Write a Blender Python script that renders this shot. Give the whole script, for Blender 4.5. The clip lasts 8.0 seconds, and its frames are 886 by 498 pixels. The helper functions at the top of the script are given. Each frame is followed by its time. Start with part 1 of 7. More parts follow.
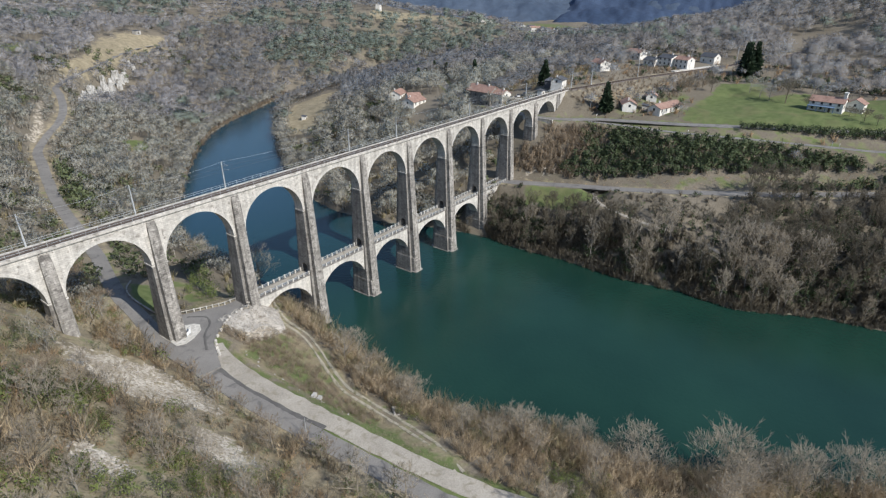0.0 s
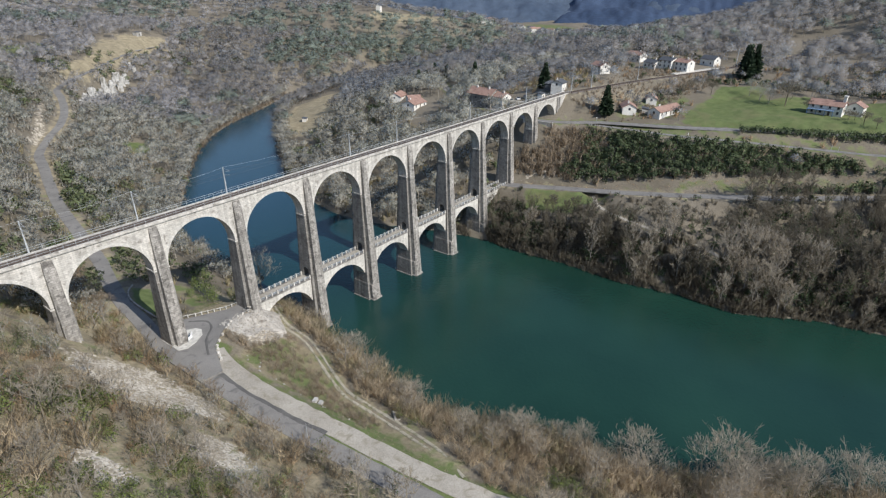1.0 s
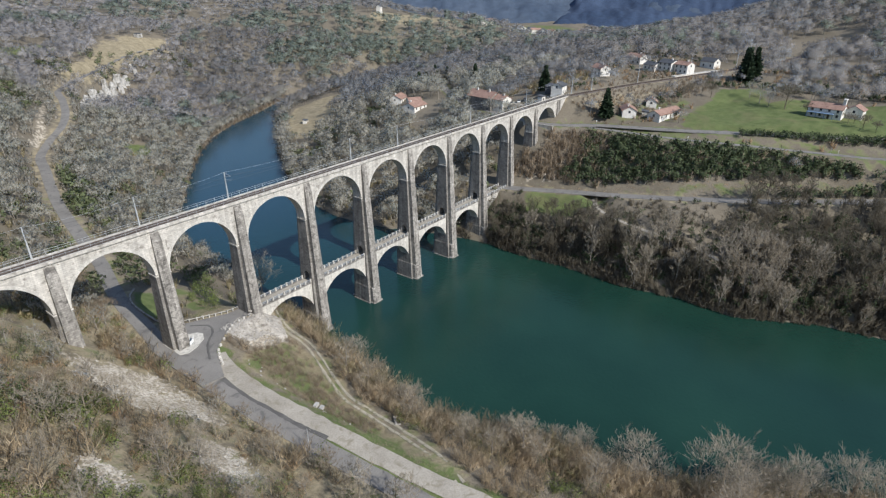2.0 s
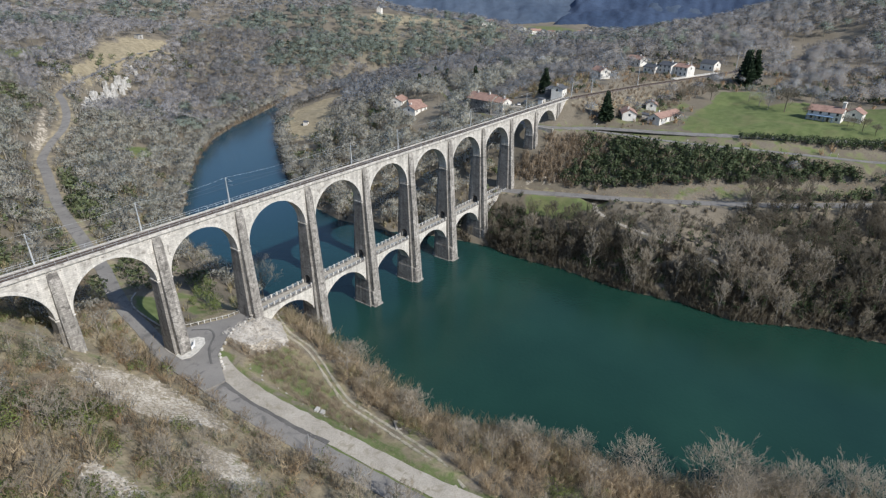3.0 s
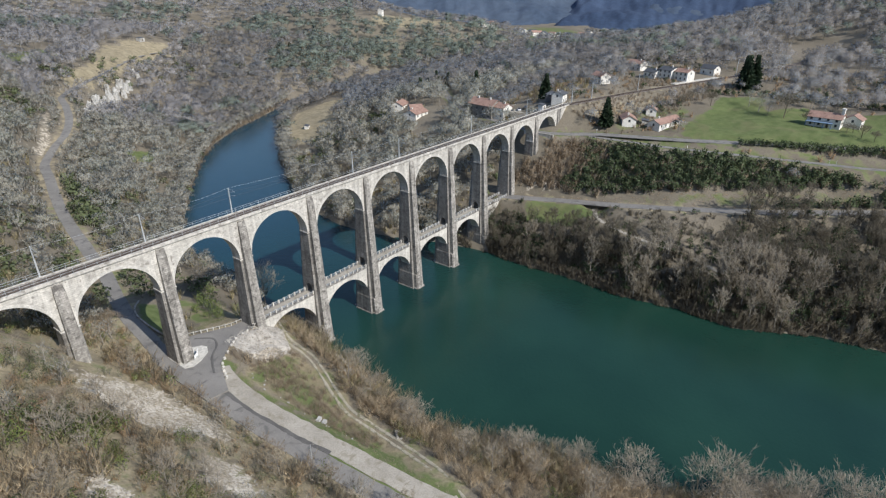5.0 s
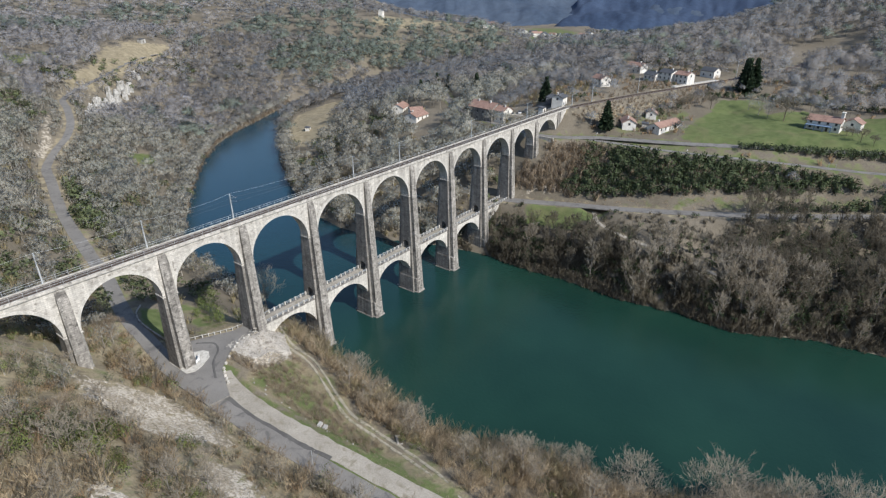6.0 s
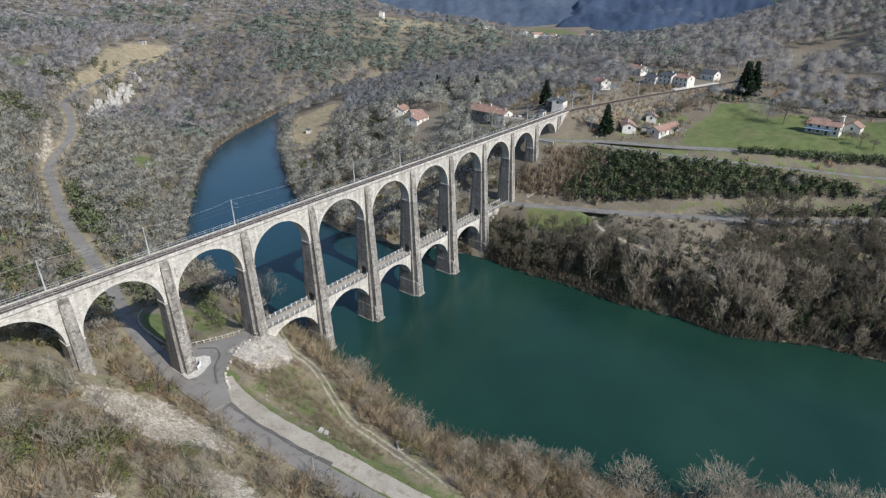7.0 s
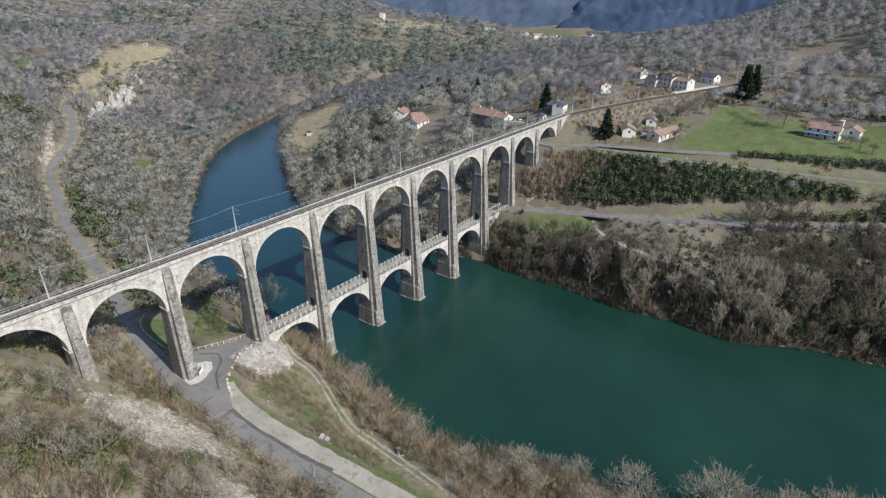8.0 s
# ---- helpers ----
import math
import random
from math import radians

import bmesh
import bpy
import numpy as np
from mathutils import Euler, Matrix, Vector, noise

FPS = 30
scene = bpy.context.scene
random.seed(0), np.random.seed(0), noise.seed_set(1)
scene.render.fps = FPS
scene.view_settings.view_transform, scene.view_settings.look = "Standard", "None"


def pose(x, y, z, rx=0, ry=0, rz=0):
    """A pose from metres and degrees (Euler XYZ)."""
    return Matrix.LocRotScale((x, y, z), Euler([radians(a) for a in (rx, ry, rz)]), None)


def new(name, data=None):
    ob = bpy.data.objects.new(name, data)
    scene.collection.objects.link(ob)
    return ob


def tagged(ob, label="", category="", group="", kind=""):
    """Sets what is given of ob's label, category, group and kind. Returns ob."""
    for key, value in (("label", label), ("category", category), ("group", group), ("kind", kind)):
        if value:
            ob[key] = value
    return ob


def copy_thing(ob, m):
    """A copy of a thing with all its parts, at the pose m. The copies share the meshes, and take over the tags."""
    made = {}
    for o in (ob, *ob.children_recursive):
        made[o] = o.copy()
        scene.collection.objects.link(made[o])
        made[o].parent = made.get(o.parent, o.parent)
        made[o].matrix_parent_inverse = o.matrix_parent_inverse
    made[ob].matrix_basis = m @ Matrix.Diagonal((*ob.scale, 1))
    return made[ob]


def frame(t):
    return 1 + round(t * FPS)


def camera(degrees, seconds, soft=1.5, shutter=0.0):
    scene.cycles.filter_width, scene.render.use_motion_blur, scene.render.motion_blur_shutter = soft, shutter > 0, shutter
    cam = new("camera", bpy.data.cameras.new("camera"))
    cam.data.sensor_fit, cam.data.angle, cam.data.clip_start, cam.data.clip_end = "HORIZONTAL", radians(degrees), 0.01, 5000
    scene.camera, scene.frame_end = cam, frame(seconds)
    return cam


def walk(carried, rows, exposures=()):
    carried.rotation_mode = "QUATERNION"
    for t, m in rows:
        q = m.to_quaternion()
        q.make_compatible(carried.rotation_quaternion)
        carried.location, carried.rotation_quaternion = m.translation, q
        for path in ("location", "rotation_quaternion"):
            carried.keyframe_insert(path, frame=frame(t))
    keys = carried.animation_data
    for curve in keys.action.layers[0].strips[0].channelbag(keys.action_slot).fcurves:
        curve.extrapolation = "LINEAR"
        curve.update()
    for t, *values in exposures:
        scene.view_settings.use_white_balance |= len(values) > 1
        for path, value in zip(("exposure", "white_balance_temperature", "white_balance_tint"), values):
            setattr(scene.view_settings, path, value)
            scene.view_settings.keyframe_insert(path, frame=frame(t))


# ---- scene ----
cam = camera(75.5, 8.0, 1.25)
walk(cam, [
    (0, pose(-33.91, -131.84, 100.48, 64.921, 0, -52.588)),
    (1, pose(-33.99, -131.82, 101.93, 64.929, 0, -52.564)),
    (2, pose(-34.05, -131.82, 103.34, 64.933, 0, -52.536)),
    (3, pose(-34.09, -131.83, 104.75, 64.934, 0, -52.503)),
    (4, pose(-34.12, -131.85, 106.19, 64.931, 0, -52.465)),
    (5, pose(-34.13, -131.88, 107.72, 64.925, 0, -52.422)),
    (6, pose(-34.13, -131.93, 109.38, 64.915, 0, -52.373)),
    (7, pose(-34.11, -131.99, 111.20, 64.903, 0, -52.320)),
    (8, pose(-34.08, -132.06, 113.22, 64.886, 0, -52.261)),
], exposures=[(0, 0.18), (8, 0.18)])

# ---- light ----
SUN = Vector((-0.09, -1.0, 0.80)).normalized()
world = bpy.data.worlds.new("sky")
scene.world = world
world.use_nodes = True
wn = world.node_tree
sky = wn.nodes.new("ShaderNodeTexSky")
sky.sky_type = "NISHITA"
sky.sun_disc = False
sky.sun_elevation = math.asin(SUN.z)
sky.sun_rotation = math.atan2(SUN.x, SUN.y)
sky.air_density, sky.dust_density, sky.ozone_density = 1.0, 0.4, 2.0
wn.links.new(sky.outputs[0], wn.nodes["Background"].inputs[0])
wn.nodes["Background"].inputs[1].default_value = 0.13
sun = new("sun", bpy.data.lights.new("sun", "SUN"))
sun.data.energy, sun.data.angle, sun.data.color = 4.6, radians(0.53), (1.0, 0.965, 0.91)
sun.matrix_world = Matrix.Translation((0, -200, 300)) @ SUN.to_track_quat("Z", "Y").to_matrix().to_4x4()

# ---- materials ----


def material(name, dark, light, scale=1.0, rough=0.9, bump=0.3, fine=None, spots=None, island=0.0, metal=0.0, obj=0.0, thin=0.0, gaps=0.0):
    """A two-scale noise material. dark, light: base colours; scale: cycles per metre of the coarse noise;
    fine: cycles per metre of the grain; spots: (colour, amount) of stains; island, obj: value spread per loose piece or object;
    thin: share of light that passes through; gaps: share of open air between the twigs of a spray."""
    m = bpy.data.materials.new(name)
    m.use_nodes = True
    t = m.node_tree
    b = t.nodes["Principled BSDF"]
    b.inputs["Roughness"].default_value = rough
    b.inputs["Metallic"].default_value = metal
    b.inputs["Specular IOR Level"].default_value = 0.3
    geo = t.nodes.new("ShaderNodeNewGeometry")

    def nz(sc, detail=4.0, dist=0.0):
        n = t.nodes.new("ShaderNodeTexNoise")
        n.inputs["Scale"].default_value = sc
        n.inputs["Detail"].default_value = detail
        n.inputs["Distortion"].default_value = dist
        t.links.new(geo.outputs["Position"], n.inputs["Vector"])
        return n

    def ramp(src, lo, hi):
        r = t.nodes.new("ShaderNodeMapRange")
        r.inputs["From Min"].default_value, r.inputs["From Max"].default_value = lo, hi
        t.links.new(src, r.inputs["Value"])
        return r.outputs[0]

    def mix(fac, a, c):
        x = t.nodes.new("ShaderNodeMix")
        x.data_type = "RGBA"
        for sock, val in ((x.inputs["Factor"], fac), (x.inputs["A"], a), (x.inputs["B"], c)):
            if isinstance(val, (tuple, list)):
                sock.default_value = (*val, 1)
            elif isinstance(val, float):
                sock.default_value = val
            else:
                t.links.new(val, sock)
        return x.outputs["Result"]

    coarse, grain = nz(scale), nz(fine or scale * 9.0, 3.0)
    col = mix(ramp(coarse.outputs[0], 0.34, 0.66), dark, light)
    mid = tuple(0.5 * (p + q) for p, q in zip(dark, light))
    g = mix(ramp(grain.outputs[0], 0.3, 0.7), tuple(0.62 * v for v in mid), tuple(min(1, 1.3 * v) for v in mid))
    col = mix(0.4, col, g)
    if spots:
        s = nz(scale * 2.3 + 0.013, 5.0, 0.6)
        col = mix(ramp(s.outputs[0], 0.62 - 0.25 * spots[1], 0.74 - 0.2 * spots[1]), col, spots[0])
    if island or obj:
        hs = t.nodes.new("ShaderNodeHueSaturation")
        amount = island or obj
        src = geo.outputs["Random Per Island"]
        if obj:
            oi = t.nodes.new("ShaderNodeObjectInfo")
            src = oi.outputs["Random"]
        r = t.nodes.new("ShaderNodeMapRange")
        r.inputs["To Min"].default_value, r.inputs["To Max"].default_value = 1 - amount, 1 + amount
        t.links.new(src, r.inputs["Value"])
        t.links.new(r.outputs[0], hs.inputs["Value"])
        t.links.new(col, hs.inputs["Color"])
        col = hs.outputs[0]
    t.links.new(col, b.inputs["Base Color"])
    if bump:
        bp = t.nodes.new("ShaderNodeBump")
        bp.inputs["Strength"].default_value = bump
        bp.inputs["Distance"].default_value = 0.05 / max(scale, 0.05) ** 0.5
        t.links.new(grain.outputs[0], bp.inputs["Height"])
        t.links.new(bp.outputs[0], b.inputs["Normal"])
    if thin:
        tr, ms = t.nodes.new("ShaderNodeBsdfTranslucent"), t.nodes.new("ShaderNodeMixShader")
        ms.inputs[0].default_value = thin
        t.links.new(col, tr.inputs["Color"])
        t.links.new(b.outputs[0], ms.inputs[1])
        t.links.new(tr.outputs[0], ms.inputs[2])
        out = ms.outputs[0]
        if gaps:
            tp, mg = t.nodes.new("ShaderNodeBsdfTransparent"), t.nodes.new("ShaderNodeMixShader")
            mg.inputs[0].default_value = gaps
            t.links.new(out, mg.inputs[1])
            t.links.new(tp.outputs[0], mg.inputs[2])
            out = mg.outputs[0]
        t.links.new(out, t.nodes["Material Output"].inputs["Surface"])
    return m


M = {}
M["stone"] = material("pale_limestone", (0.42, 0.40, 0.365), (0.61, 0.585, 0.54), 0.35, 0.9, 0.4, 2.2, ((0.27, 0.25, 0.225), 0.25))
M["ring"] = material("arch_stone", (0.47, 0.45, 0.41), (0.60, 0.58, 0.54), 0.8, 0.9, 0.4, 2.5)
# Weathered stone, its colour also lowered to deepen the shade on west pier faces.
M["pier"] = material("weathered_shade_stone", (0.185, 0.176, 0.165), (0.325, 0.312, 0.29), 0.25, 0.92, 0.5, 1.8, ((0.15, 0.14, 0.13), 0.35))
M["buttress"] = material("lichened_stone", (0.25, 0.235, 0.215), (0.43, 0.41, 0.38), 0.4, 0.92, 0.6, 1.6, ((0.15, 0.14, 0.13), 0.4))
M["concrete"] = material("pale_concrete", (0.48, 0.46, 0.42), (0.62, 0.60, 0.55), 0.5, 0.85, 0.2, 3.0, ((0.32, 0.30, 0.27), 0.2))
M["asphalt"] = material("asphalt", (0.168, 0.16, 0.15), (0.245, 0.233, 0.217), 0.15, 0.9, 0.2, 4.0, ((0.13, 0.125, 0.12), 0.3))
M["asphalt_dark"] = material("asphalt_patch", (0.085, 0.082, 0.08), (0.14, 0.134, 0.127), 0.3, 0.9, 0.2, 4.0)
M["gravel"] = material("gravel", (0.28, 0.255, 0.215), (0.40, 0.37, 0.32), 0.2, 0.95, 0.4, 3.0, ((0.24, 0.215, 0.165), 0.3))
M["ballast"] = material("ballast", (0.13, 0.11, 0.095), (0.21, 0.18, 0.155), 0.4, 0.95, 0.6, 4.0)
M["steel"] = material("rail_steel", (0.16, 0.12, 0.10), (0.26, 0.21, 0.18), 0.8, 0.45, 0.0, None, None, 0, 0.6)
M["galv"] = material("galvanised_steel", (0.42, 0.44, 0.45), (0.56, 0.58, 0.59), 0.8, 0.5, 0.0, None, None, 0, 0.3)
M["wood_tie"] = material("sleeper_wood", (0.07, 0.055, 0.045), (0.13, 0.105, 0.085), 0.8, 0.9, 0.2)
M["bark"] = material("grey_bark", (0.19, 0.172, 0.15), (0.32, 0.295, 0.26), 0.5, 0.95, 0.0, 3.0)
M["twig_grey"] = material("grey_twigs", (0.23, 0.22, 0.197), (0.38, 0.365, 0.33), 0.035, 0.95, 0.0, 0.5, None, 0.16, thin=0.48, gaps=0.5)
M["twig_pale"] = material("pale_grey_twigs", (0.34, 0.295, 0.23), (0.50, 0.445, 0.36), 0.035, 0.95, 0.0, 0.5, None, 0.16, thin=0.48, gaps=0.2)
M["twig_tan"] = material("tan_twigs", (0.43, 0.34, 0.23), (0.62, 0.515, 0.375), 0.05, 0.95, 0.0, 0.5, None, 0.16, thin=0.48)
# Far twigs and far evergreens carry distance haze in their colour: cooler, greyer, paler.
M["twig_far"] = material("haze_grey_twigs", (0.285, 0.295, 0.305), (0.385, 0.395, 0.405), 0.05, 0.95, 0.0, 0.1, None, 0.1, thin=0.5, gaps=0.66)
M["twig_far_brown"] = material("haze_brown_twigs", (0.31, 0.295, 0.285), (0.405, 0.39, 0.38), 0.05, 0.95, 0.0, 0.1, None, 0.1, thin=0.5, gaps=0.66)
M["twig_far_pale"] = material("haze_pale_twigs", (0.40, 0.385, 0.38), (0.53, 0.51, 0.505), 0.05, 0.95, 0.0, 0.1, None, 0.1, thin=0.5, gaps=0.66)
M["twig_mid"] = material("cool_grey_twigs", (0.40, 0.405, 0.35), (0.57, 0.575, 0.51), 0.08, 0.95, 0.0, 0.3, None, 0.12, thin=0.5, gaps=0.64)
M["far_green"] = material("haze_evergreen", (0.195, 0.235, 0.2), (0.28, 0.32, 0.275), 0.02, 0.95, 0.0, 0.1, None, 0.15, thin=0.4, gaps=0.5)
M["twig_warm"] = material("warm_grey_twigs", (0.43, 0.335, 0.21), (0.64, 0.52, 0.36), 0.06, 0.95, 0.0, 0.6, None, 0.16, thin=0.48)
M["twig_umber"] = material("umber_twigs", (0.27, 0.215, 0.155), (0.42, 0.345, 0.26), 0.06, 0.95, 0.0, 0.4, None, 0.16, thin=0.48, gaps=0.25)
M["mid_green"] = material("olive_evergreen", (0.11, 0.135, 0.066), (0.20, 0.235, 0.12), 0.05, 0.9, 0.0, 0.4, None, 0.25, thin=0.35, gaps=0.2)
M["bank_brown"] = material("dusky_twigs", (0.15, 0.132, 0.1), (0.26, 0.23, 0.177), 0.06, 0.95, 0.0, 0.4, None, 0.16, thin=0.48)
M["twig_brown"] = material("brown_twigs", (0.395, 0.385, 0.33), (0.56, 0.545, 0.48), 0.08, 0.95, 0.0, 0.4, None, 0.16, thin=0.48, gaps=0.64)
M["twig_red"] = material("russet_twigs", (0.40, 0.275, 0.165), (0.58, 0.43, 0.28), 0.06, 0.95, 0.0, 0.6, None, 0.16, thin=0.48)
M["twig_olive"] = material("olive_twigs", (0.34, 0.29, 0.17), (0.50, 0.435, 0.28), 0.04, 0.95, 0.0, 0.5, None, 0.16, thin=0.48)
M["ivy"] = material("dark_evergreen_leaves", (0.055, 0.08, 0.04), (0.122, 0.157, 0.077), 0.07, 0.7, 0.0, 0.8, None, 0.3, thin=0.35)
M["box"] = material("bright_evergreen_leaves", (0.125, 0.16, 0.045), (0.24, 0.285, 0.1), 0.07, 0.75, 0.0, 0.8, None, 0.3, thin=0.35)
M["needle"] = material("conifer_needles", (0.018, 0.035, 0.02), (0.04, 0.065, 0.032), 0.1, 0.8, 0.0, 0.8, None, 0.3, thin=0.35)
M["drygrass"] = material("dry_grass_blades", (0.20, 0.175, 0.115), (0.31, 0.27, 0.185), 0.06, 0.95, 0.0, 0.6, None, 0.25)
M["plaster"] = material("pale_render", (0.60, 0.58, 0.54), (0.74, 0.72, 0.67), 0.3, 0.9, 0.1, 3.0, ((0.5, 0.47, 0.42), 0.15))
M["tile"] = material("clay_roof_tiles", (0.24, 0.15, 0.12), (0.36, 0.235, 0.19), 0.5, 0.9, 0.4, 3.5, ((0.17, 0.10, 0.075), 0.25))
M["slate"] = material("dark_roofing", (0.06, 0.065, 0.075), (0.10, 0.105, 0.115), 0.4, 0.8, 0.2)
M["glass_dark"] = material("dark_window_glass", (0.03, 0.035, 0.045), (0.05, 0.055, 0.065), 0.5, 0.15, 0.0)
M["blue_paint"] = material("blue_paint", (0.16, 0.24, 0.36), (0.22, 0.31, 0.44), 0.5, 0.7, 0.0)
M["white_paint"] = material("white_paint", (0.70, 0.70, 0.68), (0.82, 0.82, 0.80), 0.5, 0.6, 0.0)
M["dark_metal"] = material("dark_metal", (0.05, 0.05, 0.055), (0.09, 0.09, 0.095), 0.6, 0.5, 0.0)
M["rock"] = material("pale_cliff_rock", (0.3, 0.29, 0.27), (0.5, 0.485, 0.455), 0.15, 0.95, 0.7, 0.8, ((0.16, 0.15, 0.13), 0.35))


def masonry(m, block, course, amount):
    """Adds stone courses to a material: faint joints and a tone for each block."""
    t = m.node_tree
    b = t.nodes["Principled BSDF"]
    src = b.inputs["Base Color"].links[0].from_socket
    geo = t.nodes.new("ShaderNodeNewGeometry")
    sep = t.nodes.new("ShaderNodeSeparateXYZ")
    t.links.new(geo.outputs["Position"], sep.inputs[0])
    add = t.nodes.new("ShaderNodeMath")
    t.links.new(sep.outputs[0], add.inputs[0])
    t.links.new(sep.outputs[1], add.inputs[1])
    com = t.nodes.new("ShaderNodeCombineXYZ")
    t.links.new(add.outputs[0], com.inputs[0])
    t.links.new(sep.outputs[2], com.inputs[1])
    br = t.nodes.new("ShaderNodeTexBrick")
    br.inputs["Color1"].default_value, br.inputs["Color2"].default_value = (1.12, 1.11, 1.1, 1), (0.72, 0.71, 0.7, 1)
    br.inputs["Mortar"].default_value = (0.5, 0.49, 0.47, 1)
    br.inputs["Scale"].default_value = 1.0
    br.inputs["Mortar Size"].default_value, br.inputs["Brick Width"].default_value, br.inputs["Row Height"].default_value = 0.03, block, course
    t.links.new(com.outputs[0], br.inputs["Vector"])
    st = t.nodes.new("ShaderNodeTexNoise")
    st.inputs["Scale"].default_value, st.inputs["Detail"].default_value = 1.0, 4.0
    mp = t.nodes.new("ShaderNodeMapping")
    mp.inputs["Scale"].default_value = (1.1, 1.1, 0.07)
    t.links.new(geo.outputs["Position"], mp.inputs["Vector"])
    t.links.new(mp.outputs[0], st.inputs["Vector"])
    rg = t.nodes.new("ShaderNodeMapRange")
    rg.inputs["From Min"].default_value, rg.inputs["From Max"].default_value = 0.35, 0.62
    rg.inputs["To Min"].default_value, rg.inputs["To Max"].default_value = 0.62, 1.12
    t.links.new(st.outputs[0], rg.inputs["Value"])
    mul = t.nodes.new("ShaderNodeMix")
    mul.data_type, mul.blend_type = "RGBA", "MULTIPLY"
    mul.inputs["Factor"].default_value = amount
    t.links.new(src, mul.inputs["A"])
    t.links.new(br.outputs["Color"], mul.inputs["B"])
    mul2 = t.nodes.new("ShaderNodeMix")
    mul2.data_type, mul2.blend_type = "RGBA", "MULTIPLY"
    mul2.inputs["Factor"].default_value = amount
    t.links.new(mul.outputs["Result"], mul2.inputs["A"])
    t.links.new(rg.outputs[0], mul2.inputs["B"])
    t.links.new(mul2.outputs["Result"], b.inputs["Base Color"])


masonry(M["stone"], 1.1, 0.45, 0.55)
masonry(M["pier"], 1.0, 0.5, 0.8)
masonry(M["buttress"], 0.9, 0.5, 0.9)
masonry(M["ring"], 0.55, 0.55, 0.4)
masonry(M["concrete"], 6.0, 5.0, 0.5)


def ground_material():
    """Leaf litter, with grass, dry meadow and bare rock where the 'cover' attribute of the land says so."""
    m = bpy.data.materials.new("land_cover")
    m.use_nodes = True
    t = m.node_tree
    b = t.nodes["Principled BSDF"]
    b.inputs["Roughness"].default_value = 0.97
    b.inputs["Specular IOR Level"].default_value = 0.15
    geo = t.nodes.new("ShaderNodeNewGeometry")
    att = t.nodes.new("ShaderNodeAttribute")
    att.attribute_name = "cover"
    sep = t.nodes.new("ShaderNodeSeparateColor")
    t.links.new(att.outputs["Color"], sep.inputs[0])

    def nz(sc, detail=5.0, dist=0.4):
        n = t.nodes.new("ShaderNodeTexNoise")
        n.inputs["Scale"].default_value, n.inputs["Detail"].default_value, n.inputs["Distortion"].default_value = sc, detail, dist
        t.links.new(geo.outputs["Position"], n.inputs["Vector"])
        return n.outputs[0]

    def rng(src, lo, hi, a=0.0, c=1.0):
        r = t.nodes.new("ShaderNodeMapRange")
        for k, v in (("From Min", lo), ("From Max", hi), ("To Min", a), ("To Max", c)):
            r.inputs[k].default_value = v
        t.links.new(src, r.inputs["Value"])
        return r.outputs[0]

    def mix(fac, a, c):
        x = t.nodes.new("ShaderNodeMix")
        x.data_type = "RGBA"
        for sock, val in ((x.inputs["Factor"], fac), (x.inputs["A"], a), (x.inputs["B"], c)):
            if isinstance(val, tuple):
                sock.default_value = (*val, 1)
            elif isinstance(val, float):
                sock.default_value = val
            else:
                t.links.new(val, sock)
        return x.outputs["Result"]

    def add(a, c):
        x = t.nodes.new("ShaderNodeMath")
        x.operation = "ADD"
        t.links.new(a, x.inputs[0])
        t.links.new(c, x.inputs[1])
        return x.outputs[0]

    n_big, n_mid, n_fine = nz(0.03), nz(0.25), nz(1.6, 4.0)
    litter = mix(rng(n_big, 0.35, 0.65), (0.15, 0.13, 0.097), (0.225, 0.195, 0.15))
    litter = mix(rng(n_mid, 0.5, 0.7, 0.0, 0.6), litter, (0.21, 0.185, 0.145))
    litter = mix(rng(n_fine, 0.4, 0.75, 0.0, 0.55), litter, (0.095, 0.083, 0.068))
    grass = mix(rng(n_mid, 0.35, 0.65), (0.085, 0.115, 0.042), (0.135, 0.168, 0.066))
    grass = mix(rng(n_fine, 0.45, 0.7, 0.0, 0.5), grass, (0.135, 0.138, 0.066))
    grass = mix(rng(nz(0.055, 6.0, 1.2), 0.5, 0.68, 0.0, 0.6), grass, (0.175, 0.165, 0.085))
    dry = mix(rng(n_mid, 0.35, 0.65), (0.24, 0.20, 0.132), (0.36, 0.305, 0.21))
    dry = mix(rng(n_fine, 0.42, 0.7, 0.0, 0.5), dry, (0.15, 0.14, 0.085))
    bare = mix(rng(n_mid, 0.35, 0.65), (0.42, 0.365, 0.29), (0.64, 0.58, 0.49))
    bare = mix(rng(n_fine, 0.42, 0.62, 0.0, 0.75), bare, (0.23, 0.195, 0.145))
    edge = rng(n_mid, 0.25, 0.75, -0.35, 0.35)
    col = mix(rng(add(sep.outputs[1], edge), 0.35, 0.65), litter, dry)
    col = mix(rng(add(sep.outputs[0], edge), 0.35, 0.65), col, grass)
    rough_edge = rng(nz(0.55, 6.0, 0.8), 0.25, 0.75, -0.75, 0.38)
    col = mix(rng(add(sep.outputs[2], rough_edge), 0.4, 0.62), col, bare)
    t.links.new(col, b.inputs["Base Color"])
    bp = t.nodes.new("ShaderNodeBump")
    bp.inputs["Strength"].default_value, bp.inputs["Distance"].default_value = 0.8, 0.25
    t.links.new(n_fine, bp.inputs["Height"])
    t.links.new(bp.outputs[0], b.inputs["Normal"])
    return m


